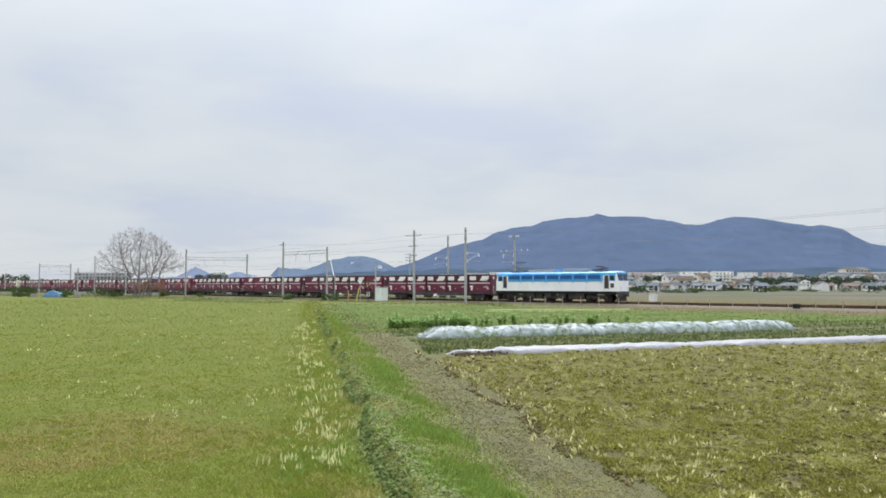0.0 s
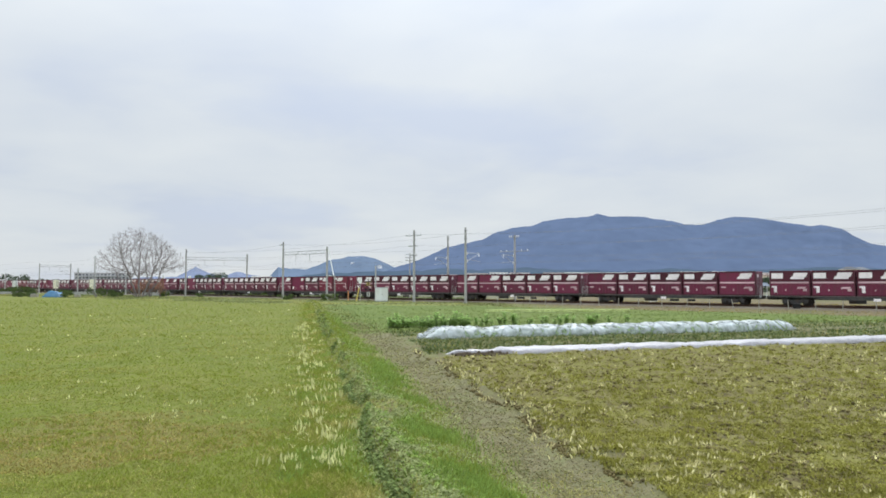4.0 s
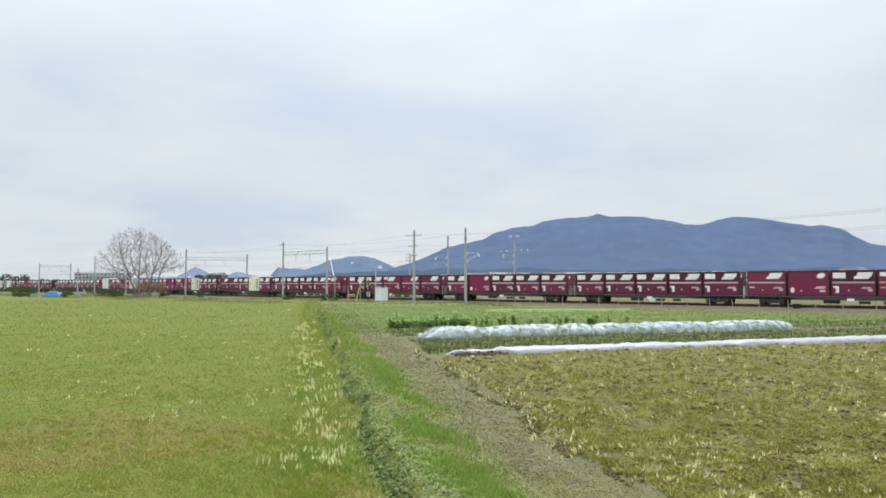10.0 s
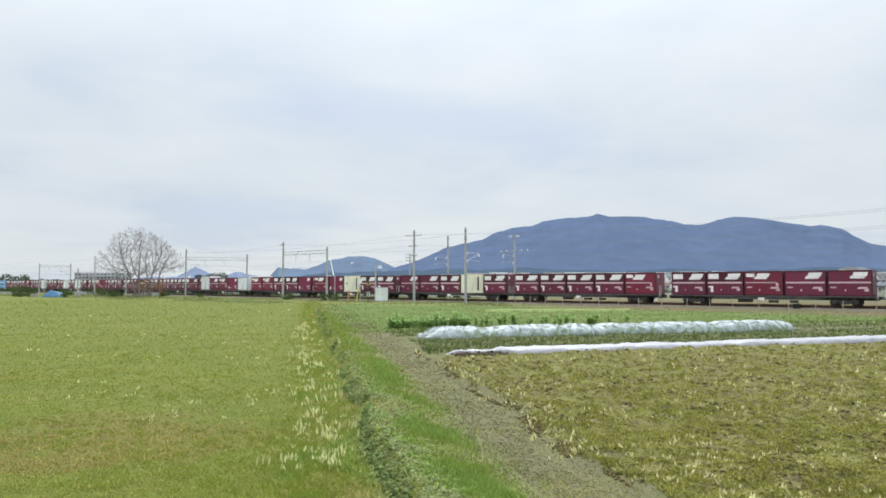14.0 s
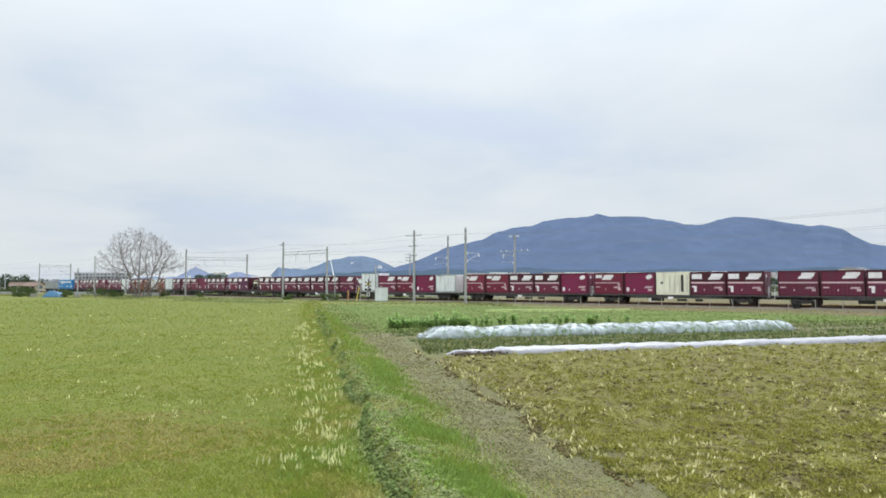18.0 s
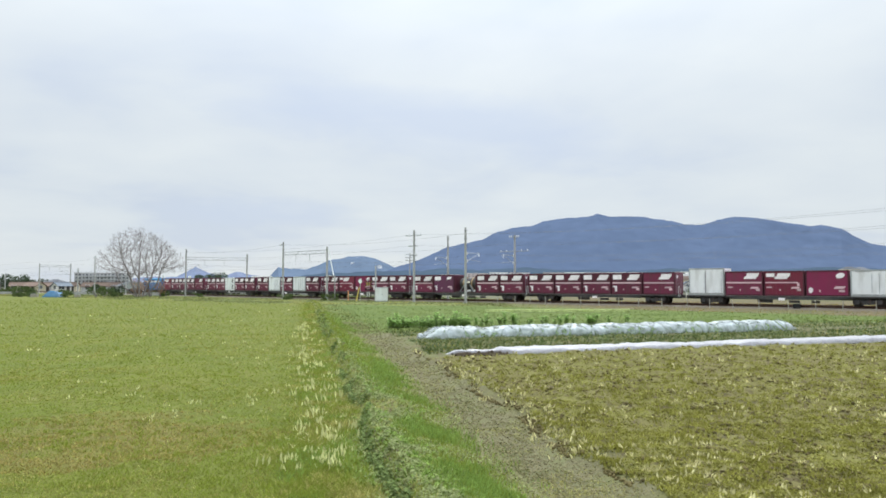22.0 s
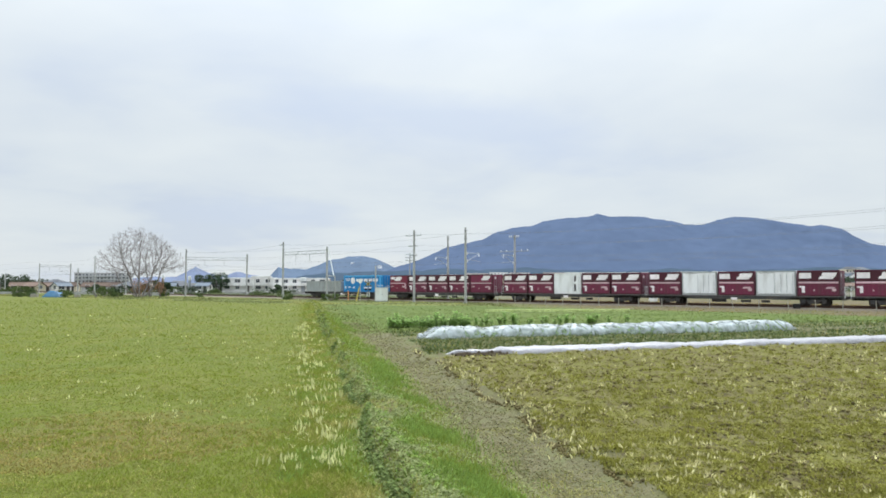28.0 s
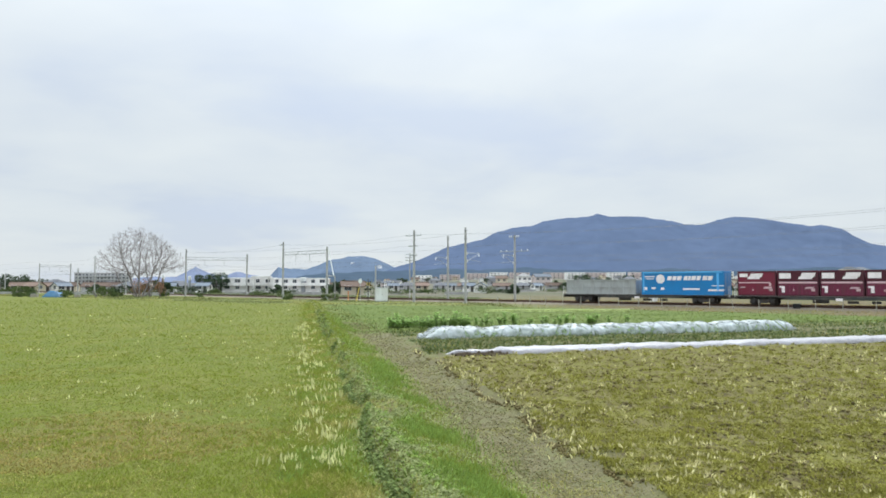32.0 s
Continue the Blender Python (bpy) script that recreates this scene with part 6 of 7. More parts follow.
def house(label, w, d, floors, wall, roof, kind="gable", seed=0, group="houses of the town", name="house", far=False, fh=2.8):
    rnd = random.Random(seed)
    th = thing(name, label, "house" if name == "house" else "building", group)
    h = 0.3 + fh * floors
    bm = bmesh.new()
    if kind == "gable":
        rise = d * 0.26
        prism(bm, [(-d / 2, 0), (d / 2, 0), (d / 2, h), (0, h + rise), (-d / 2, h)], -w / 2, w / 2)
        bm.transform(pose(0, 0, 0, 0, 0, 90))
        part("wall", bm, wall, th)
        for s in (-1, 1):
            bm = bmesh.new()
            o = 0.45
            k = rise / (d / 2)
            prism(bm, [(s * (d / 2 + o), h - o * k + 0.01), (0, h + rise + 0.01), (0, h + rise + 0.17), (s * (d / 2 + o), h - o * k + 0.17)], -w / 2 - 0.4, w / 2 + 0.4)
            bm.transform(pose(0, 0, 0, 0, 0, 90))
            part("roof", bm, roof, th)
        if not far:
            bm = bmesh.new()
            add_box(bm, -w / 2 - 0.42, w / 2 + 0.42, -0.14, 0.14, h + rise + 0.1, h + rise + 0.28, 0.03)
            part("ridge", bm, roof, th)
    elif kind == "hip":
        rise = d * 0.28
        add_box(bm, -w / 2, w / 2, -d / 2, d / 2, 0, h)
        part("wall", bm, wall, th)
        bm = bmesh.new()
        o = 0.5
        a = [bm.verts.new(p) for p in ((-w / 2 - o, -d / 2 - o, h + 0.01), (w / 2 + o, -d / 2 - o, h + 0.01), (w / 2 + o, d / 2 + o, h + 0.01), (-w / 2 - o, d / 2 + o, h + 0.01))]
        r = [bm.verts.new(p) for p in ((-max(0.3, (w - d) / 2), 0, h + rise), (max(0.3, (w - d) / 2), 0, h + rise))]
        bm.faces.new(a[::-1])
        bm.faces.new((a[0], a[1], r[1], r[0]))
        bm.faces.new((a[2], a[3], r[0], r[1]))
        bm.faces.new((a[1], a[2], r[1]))
        bm.faces.new((a[3], a[0], r[0]))
        part("roof", bm, roof, th)
    else:
        add_box(bm, -w / 2, w / 2, -d / 2, d / 2, 0, h)
        part("wall", bm, wall, th)
        bm = bmesh.new()
        add_box(bm, -w / 2 - 0.15, w / 2 + 0.15, -d / 2 - 0.15, d / 2 + 0.15, h + 0.003, h + 0.5, 0.04)
        part("parapet", bm, wall, th)
    n = max(2, int(w / (2.7 if not far or floors > 2 else 4.4)))
    if far and floors > 2:
        n = 5
    for fl in range(floors):
        for i in range(n):
            x = -w / 2 + w * (i + 0.5) / n
            if fl == 0 and i == n // 2 and not far:
                bm = bmesh.new()
                add_box(bm, x - 0.5, x + 0.5, -d / 2 - 0.04, -d / 2 + 0.01, 0.1, 2.2, 0.01)
                part("door", bm, M_UNDER, th, "dark entrance door")
                continue
            window_part(th, x, -d / 2 - 0.003, 0.3 + fl * fh + 0.85, rnd.choice((1.3, 1.6, 1.8)), 1.25, "front", far)
        if not far:
            window_part(th, w / 2 + 0.003, 0, 0.3 + fl * fh + 0.9, 1.3, 1.15, "right")
        if not far:
            window_part(th, -w / 2 - 0.003, 0, 0.3 + fl * fh + 0.9, 1.3, 1.15, "left")
        if kind == "flat" and fl > 0:
            bm = bmesh.new()
            add_box(bm, -w / 2 + 0.3, w / 2 - 0.3, -d / 2 - 0.9, -d / 2 - 0.01, 0.3 + fl * fh - 0.12, 0.3 + fl * fh)
            add_box(bm, -w / 2 + 0.3, w / 2 - 0.3, -d / 2 - 0.92, -d / 2 - 0.86, 0.3 + fl * fh, 0.3 + fl * fh + 0.8)
            part("balcony", bm, wall, th)
    return th


def place(x, y, turn=0.0):
    return pose(x, y, float(ground_height(x, y)) - 0.1, 0, 0, turn)


def build_town():
    rnd = random.Random(77)
    protos = [house("white two-storey house with grey tiled gable roof", 9, 7, 2, WALLS[0], ROOFS[0], "gable", 1),
              house("cream two-storey house with brown gable roof", 8, 7, 2, WALLS[1], ROOFS[1], "gable", 2),
              house("grey low house with grey tiled hip roof", 11, 8, 1, WALLS[2], ROOFS[0], "hip", 3),
              house("white two-storey house with pale hip roof", 9, 8, 2, WALLS[0], ROOFS[2], "hip", 4),
              house("pale house with blue-grey gable roof", 10, 7, 2, WALLS[3], ROOFS[3], "gable", 5),
              house("small cream shed with brown gable roof", 5, 4, 1, WALLS[1], ROOFS[1], "gable", 6, "sheds near the railway", "shed", fh=1.9),
              house("low white shed with grey gable roof", 4, 3.4, 1, WALLS[0], ROOFS[3], "gable", 10, "sheds near the railway", "shed", fh=1.9),
              house("low brown-roofed farm shed", 8, 4.5, 1, WALLS[2], ROOFS[1], "gable", 11, "sheds near the railway", "shed", fh=1.7),
              house("low grey workshop with flat roof", 9, 5, 1, WALLS[2], ROOFS[0], "hip", 12, "sheds near the railway", "shed", fh=1.8)]
    distant = [house("white two-storey house with grey tiled gable roof", 9, 7, 2, WALLS[0], ROOFS[0], "gable", 1, far=True),
               house("cream two-storey house with brown gable roof", 8, 7, 2, WALLS[1], ROOFS[1], "gable", 2, far=True),
               house("grey low house with grey tiled hip roof", 11, 8, 1, WALLS[2], ROOFS[0], "hip", 3, far=True),
               house("white two-storey house with pale hip roof", 9, 8, 2, WALLS[0], ROOFS[2], "hip", 4, far=True),
               house("pale house with blue-grey gable roof", 10, 7, 2, WALLS[3], ROOFS[3], "gable", 5, far=True)]
    free_d = set(range(5))

    def put_d(k, r, dist, turn, size=1.0):
        m = place(r * dist, dist, turn) @ Matrix.Diagonal((size, size, size, 1))
        if k in free_d:
            free_d.discard(k)
            distant[k].matrix_basis = m
        else:
            copy_thing(distant[k], m)
    blocks = [house("white three-storey apartment block with flat roof", 24, 10, 3, WALLS[0], ROOFS[2], "flat", 7, "apartment blocks", "apartment_block", True),
              house("pale pink three-storey apartment block with flat roof", 30, 10, 3, WALLS[3], ROOFS[2], "flat", 8, "apartment blocks", "apartment_block", True),
              house("grey three-storey building with flat roof", 18, 12, 3, WALLS[2], ROOFS[2], "flat", 9, "apartment blocks", "apartment_block", True)]
    free = set(range(9))
    free_b = set(range(3))

    def put(k, r, dist, turn, size=1.0):
        """House k at a side / distance ratio r and a distance."""
        m = place(r * dist, dist, turn) @ Matrix.Diagonal((size, size, size, 1))
        if k in free:
            free.discard(k)
            protos[k].matrix_basis = m
        else:
            copy_thing(protos[k], m)

    def put_b(k, r, dist, turn):
        m = place(r * dist, dist, turn)
        if k in free_b:
            free_b.discard(k)
            blocks[k].matrix_basis = m
        else:
            copy_thing(blocks[k], m)
    # near the line, house by house
    for k, r, dist, turn in ((5, -0.612, 238, 20), (5, -0.59, 225, -15), (7, -0.575, 250, 5), (6, -0.551, 205, 60), (5, -0.538, 250, 10), (7, -0.50, 230, 5), (8, -0.475, 240, 12),
                             (7, -0.462, 225, -10), (8, -0.447, 215, 8), (6, -0.395, 215, 10), (8, -0.382, 222, 0), (6, -0.345, 215, -5), (8, -0.32, 235, 5),
                             (5, -0.131, 165, 14), (5, -0.118, 225, -30), (7, -0.155, 250, 0), (6, -0.072, 270, 10), (8, -0.05, 300, 4), (5, -0.031, 260, 5),
                             (8, 0.0, 310, 2), (7, 0.022, 330, 2), (6, 0.012, 285, 0), (6, 0.037, 240, 5), (6, 0.055, 215, 80), (7, 0.085, 320, 0), (8, 0.115, 330, 0),
                             (6, 0.135, 290, 30), (7, 0.16, 340, 0), (8, 0.2, 320, 0), (6, 0.285, 300, 8), (6, 0.302, 270, 0), (7, 0.325, 310, 20), (6, 0.342, 255, 75), (8, 0.36, 320, 0),
                             (6, 0.385, 280, 10), (5, 0.41, 300, 0), (6, 0.43, 310, 15), (6, 0.458, 240, 5), (8, 0.5, 300, -10), (6, 0.54, 270, 60), (5, 0.552, 285, 5), (7, 0.59, 300, 0),
                             (6, 0.615, 275, 10), (8, 0.635, 300, 0)):
        put(k, r, dist, turn)
    for i in range(44):
        put_d(rnd.choice((0, 0, 1, 3, 3, 4)), rnd.uniform(0.2, 0.66), rnd.uniform(290, 420), rnd.choice((0, 90)) + rnd.uniform(-35, 35), rnd.uniform(0.5, 0.85))
    # white houses side by side, and the white house whose gable faces the fields
    for k, r, dist, turn, size in ((6, 0.352, 300, 85, 1.2), (6, 0.366, 290, 10, 1.0), (0, 0.384, 330, 80, 0.72), (6, 0.402, 300, 95, 1.2), (3, 0.42, 340, 15, 0.7), (6, 0.433, 300, 20, 1.1),
                                   (3, 0.466, 300, 5, 0.4), (0, 0.547, 262, 82, 0.85), (6, 0.60, 330, 80, 1.3), (0, 0.592, 420, 70, 0.9), (3, 0.582, 430, 10, 0.9)):
        put(k, r, dist, turn, size) if k == 6 else put_d(k, r, dist, turn, size)
    for r, dist, turn, w, fl, k in ((0.403, 700, 6, 19, 3, 0), (0.362, 720, -8, 26, 3, 0), (0.345, 800, 12, 20, 3, 2), (0.44, 760, 4, 14, 2, 0), (0.50, 720, -5, 26, 2, 2)):
        h = house("white flat-roofed block standing above the town's roofs", w, 11, fl, WALLS[k], ROOFS[2], "flat", int(dist), "white blocks", "apartment_block", True, fh=3.0)
        h.matrix_basis = place(r * dist, dist, turn)
    for r, dist, top in ((0.3915, 690, 9.3), (0.442, 640, 7.5), (0.502, 560, 7.5)):
        tw = thing("roof_tower", "slim white tower among the town's roofs", "tower", "white towers", m=place(r * dist, dist, 0))
        box_part("shaft", (-1.2, 1.2, -1.2, 1.2, 0, top), M_CAB_WHITE, tw)
        box_part("cap", (-1.5, 1.5, -1.5, 1.5, top + 0.003, top + 0.9), M_CAB_WHITE, tw, bevel=0.1)
    # the wide town, further out
    for i in range(175):
        if i % 8 == 7:
            r, dist = rnd.uniform(-0.64, -0.1), rnd.uniform(360, 800)
        else:
            r, dist = rnd.uniform(-0.1, 0.68), 330 + 950 * rnd.random() ** 0.8
        put_d((0, 1, 2, 3, 4)[i] if i < 5 else rnd.choice((0, 0, 1, 2, 3, 3, 4)), r, dist, rnd.uniform(-40, 40))
    for k, r, dist, turn in ((0, 0.33, 420, 10), (3, 0.355, 400, -10), (1, 0.375, 430, 20), (4, 0.142, 420, 10), (3, 0.117, 430, 0)):
        put(k, r, dist, turn)
    put(2, 0.47, 430, 0)
    for k, r, dist, turn in ((1, 0.285, 900, 5), (0, 0.315, 950, -10), (1, 0.34, 900, 0), (2, 0.392, 760, 12), (2, 0.404, 820, -8), (0, 0.372, 860, 10), (0, 0.44, 900, 20),
                             (1, 0.48, 980, -6), (2, 0.575, 640, 0), (2, 0.597, 600, 15), (0, 0.63, 760, 0), (1, 0.16, 1000, 0), (0, 0.19, 900, 12), (1, 0.11, 1050, 8),
                             (1, 0.05, 1000, -8), (0, -0.03, 900, 10), (0, 0.08, 950, 0), (1, 0.22, 1000, 0), (0, 0.25, 940, 10), (1, 0.01, 1050, 5)):
        put_b(k, r, dist, turn)
    for k, r, dist, turn in ((0, 0.57, 470, 20), (4, 0.583, 500, -15), (0, 0.6, 480, 30), (1, 0.612, 520, 0), (4, 0.555, 520, 10), (0, 0.635, 500, -10)):
        put(k, r, dist, turn)
    for r, dist, turn in ((0.588, 640, 8), (0.603, 690, -10)):
        h = house("cream four-storey building with dark tiled roof above the town", 15, 10, 4, WALLS[1], ROOFS[0], "hip", int(dist), "taller houses", "tall_house", True)
        h.matrix_basis = place(r * dist, dist, turn)
    # long pale halls and the big block at the far left
    for lab, w, fl, r, dist, turn, h1 in (("long white two-storey hall with rows of windows", 16, 2, -0.278, 226, 4, 2.0), ("long white two-storey hall with rows of windows", 18, 2, -0.205, 232, 4, 1.95),
                                          ("long grey four-storey building with flat roof", 42, 4, -0.49, 560, 6, 2.6)):
        h = house(lab, w, 9, fl, WALLS[0] if fl == 2 else WALLS[2], ROOFS[0], "flat", int(dist), "long halls", "long_hall", fh=h1)
        h.matrix_basis = place(r * dist, dist, turn)
    can = thing("canopy", "white canopy roof on slim posts before a hall", "canopy", m=place(-0.262 * 216, 216, 4))
    box_part("roof", (-2.8, 2.8, -2, 2, 4.6, 5.2), WALLS[0], can, bevel=0.05)
    for x in (-2.3, 2.3):
        for y in (-1.5, 1.5):
            box_part("post", (x - 0.12, x + 0.12, y - 0.12, y + 0.12, 0, 4.59), WALLS[0], can)
    for r, dist, w, h in ((-0.195, 236, 1.8, 4.9), (-0.39, 230, 0.9, 5.6), (-0.353, 225, 0.8, 5.2)):
        tk = thing("water_tank", "white water tank on a slim stand", "tank", "white tanks", m=place(r * dist, dist - 8, 0))
        box_part("tank", (-w / 2, w / 2, -w / 2, w / 2, h - 1.3, h), M_CAB_WHITE, tk, bevel=0.15)
        box_part("stand", (-w / 3, w / 3, -w / 3, w / 3, 0, h - 1.303), M_STEEL, tk)
    for i in range(16):
        r, dist = rnd.uniform(-0.64, -0.3), rnd.uniform(185, 225)
        hd = thing("hedge", "low clipped dark green hedge", "hedge", "hedges behind the railway", m=place(r * dist, dist, rnd.uniform(-20, 20)))
        part("crown", leaf_cloud(500, rnd.uniform(1.2, 3.0), 0.8, rnd.uniform(0.6, 1.5), 0.18, 300 + i, 9), (M_SHRUB, M_EVERGREEN, M_EVERGREEN)[i % 3], hd)
    # gardens and hedges between the line and the town
    for i in range(18):
        r, dist = rnd.uniform(0.2, 0.66), rnd.uniform(200, 320)
        hd = thing("hedge", "low dark green garden hedge", "hedge", "hedges behind the railway", m=place(r * dist, dist, rnd.uniform(-30, 30)))
        part("crown", leaf_cloud(420, rnd.uniform(2, 6), 1.0, rnd.uniform(0.5, 1.4), 0.22, 400 + i, 12), (M_SHRUB, M_EVERGREEN)[i % 2], hd)
    # low hedges and walls along the road behind the line
    for i in range(48):
        r, dist = -0.64 + 1.3 * (i + rnd.uniform(0.1, 0.9)) / 48, rnd.uniform(150, 205)
        if r > 0.1:
            dist = rnd.uniform(190, 300)
        if i % 4:
            L = rnd.uniform(2, 6)
            hd = thing("hedge", "low clipped dark green hedge", "hedge", "hedges behind the railway", m=place(r * dist, dist, rnd.uniform(-30, 10)))
            part("crown", leaf_cloud(600, L, 0.7, rnd.uniform(0.45, 1.1), 0.17, 200 + i, 14), M_SHRUB if i % 2 else M_EVERGREEN, hd)
        else:
            L = rnd.uniform(4, 8)
            wl = thing("garden_wall", "low pale concrete block wall", "wall", "garden walls", m=place(r * dist, dist, rnd.uniform(-30, 10)))
            box_part("blocks", (-L / 2, L / 2, -0.08, 0.08, 0, 0.75), M_CONC, wl)
            box_part("coping", (-L / 2 - 0.02, L / 2 + 0.02, -0.11, 0.11, 0.753, 0.82), M_CONC, wl)


build_town()


def build_town_trees():
    rnd = random.Random(31)
    protos = []
    for i, (rx, rz, n) in enumerate(((2.6, 2.0, 1100), (1.8, 1.4, 800), (4.2, 3.4, 1300))):
        protos.append(shrub("evergreen_tree", "dark evergreen tree among the town houses", pose(0, 0, 0), rx, rx, rz, M_EVERGREEN, 90 + i, n, 0.3, "trees of the town", "tree"))
    spots = [(-0.64, 245, 2), (-0.625, 250, 0), (-0.605, 262, 2), (-0.592, 268, 0), (-0.345, 225, 2), (-0.325, 222, 2), (-0.312, 226, 0), (-0.15, 190, 0), (-0.165, 200, 1),
             (-0.14, 180, 1), (-0.24, 212, 1), (0.45, 330, 2), (0.47, 335, 2), (0.49, 328, 0), (0.46, 360, 2), (0.50, 350, 2), (0.10, 190, 1), (0.205, 240, 2), (0.18, 225, 0),
             (0.56, 380, 2), (0.578, 340, 2), (0.597, 350, 2), (0.587, 330, 0), (0.6, 400, 2), (0.57, 400, 2), (0.59, 420, 2), (0.62, 410, 2), (0.535, 420, 2), (-0.43, 200, 1), (-0.405, 198, 0), (-0.5, 215, 1)]
    for i in range(90):
        spots.append((rnd.uniform(-0.66, 0.68), rnd.uniform(330, 1100), rnd.randrange(3)))
    for i, (r, dist, k) in enumerate(spots):
        m = place(r * dist, dist, rnd.uniform(0, 360))
        if i < 28 and k in (0, 1, 2) and protos[k] is not None and protos[k].location.length < 0.1:
            protos[k].matrix_basis = m
        else:
            copy_thing(protos[k], m)


build_town_trees()


# ---- ground cover ----
RS = np.random.RandomState(8)


def spread_ratio(n, y0, y1, r0, r1):
    """Spots whose spacing grows with the distance out from the field's near end."""
    q = RS.uniform(1 / y1, 1 / y0, n)
    y = 1 / q
    return RS.uniform(r0, r1, n) * y, y


def blades(name, label, x, y, h, w, mt, lean=0.5, per=1, tuft=0.0, category="grass", two=False):
    """Upright blades, one narrow triangle each, at the spots; per: blades in a tuft of the given radius."""
    if per > 1:
        x, y = np.repeat(x, per), np.repeat(y, per)
        h, w = np.repeat(h, per), np.repeat(w, per)
        x = x + RS.normal(size=len(x)) * tuft
        y = y + RS.normal(size=len(y)) * tuft
    n = len(x)
    z = ground_height(x, y) - 0.01
    h = h * RS.uniform(0.6, 1.25, n)
    a = RS.uniform(0, 2 * np.pi, n)
    ca, sa = np.cos(a) * w / 2, np.sin(a) * w / 2
    b, t = RS.uniform(0, 2 * np.pi, n), RS.uniform(0, lean, n) * h
    p0 = np.stack([x - ca, y - sa, z], -1)
    p1 = np.stack([x + ca, y + sa, z], -1)
    tip = np.stack([x + np.cos(b) * t, y + np.sin(b) * t, z + h], -1)
    if two:
        m0 = p0 * 0.45 + tip * 0.55 + np.stack([-ca, -sa, 0 * z], -1) * 0.7
        m1 = p1 * 0.45 + tip * 0.55 + np.stack([ca, sa, 0 * z], -1) * 0.7
        v = np.stack([p0, m1, tip, m0], 1).reshape(-1, 3)
        f = np.arange(4 * n).reshape(n, 4)
    else:
        v = np.stack([p0, p1, tip], 1).reshape(-1, 3)
        f = np.arange(3 * n).reshape(n, 3)
    return thing(name, label, category, kind="stuff", data=quick_mesh(name, v, f), material=mt)


def leaves(name, label, x, y, z, size, mt, category="weeds"):
    """Small lying or tilted leaf quads."""
    n = len(x)
    c = np.stack([x, y, ground_height(x, y) + z], -1)
    a, b = RS.normal(size=(n, 3)) * (1, 1, 0.3), RS.normal(size=(n, 3)) * (1, 1, 0.3)
    a /= np.linalg.norm(a, axis=1)[:, None]
    b -= (a * b).sum(1)[:, None] * a
    b /= np.linalg.norm(b, axis=1)[:, None]
    s = (size * RS.uniform(0.6, 1.5, n))[:, None]
    v = np.stack([c - a * s, c + b * s * 0.55, c + a * s, c - b * s * 0.55], 1).reshape(-1, 3)
    return thing(name, label, category, kind="stuff", data=quick_mesh(name, v, np.arange(4 * n).reshape(n, 4)), material=mt)


def clods(name, label, x, y, size, mt):
    return thing(name, label, "soil", kind="stuff", data=lump_mesh(name, x, y, ground_height(x, y), size), material=mt)


def strip(n, y0, y1, middle, half):
    """Spots gathered along a strip beside the path, closer together at the near end."""
    y = 1 / RS.uniform(1 / y1, 1 / y0, n)
    return middle + RS.normal(size=n) * half - 0.2 * y - (LAT.at(30 - 0.2 * y, y, 1.7) - 0.5) * 0.4, y


def lane(x, y):
    return x + 0.2 * y + (LAT.at(x + 40, y, 1.7) - 0.5) * 0.5


def patch(x, y, size, off):
    return LAT.at(x + off, y + off * 0.7, size)


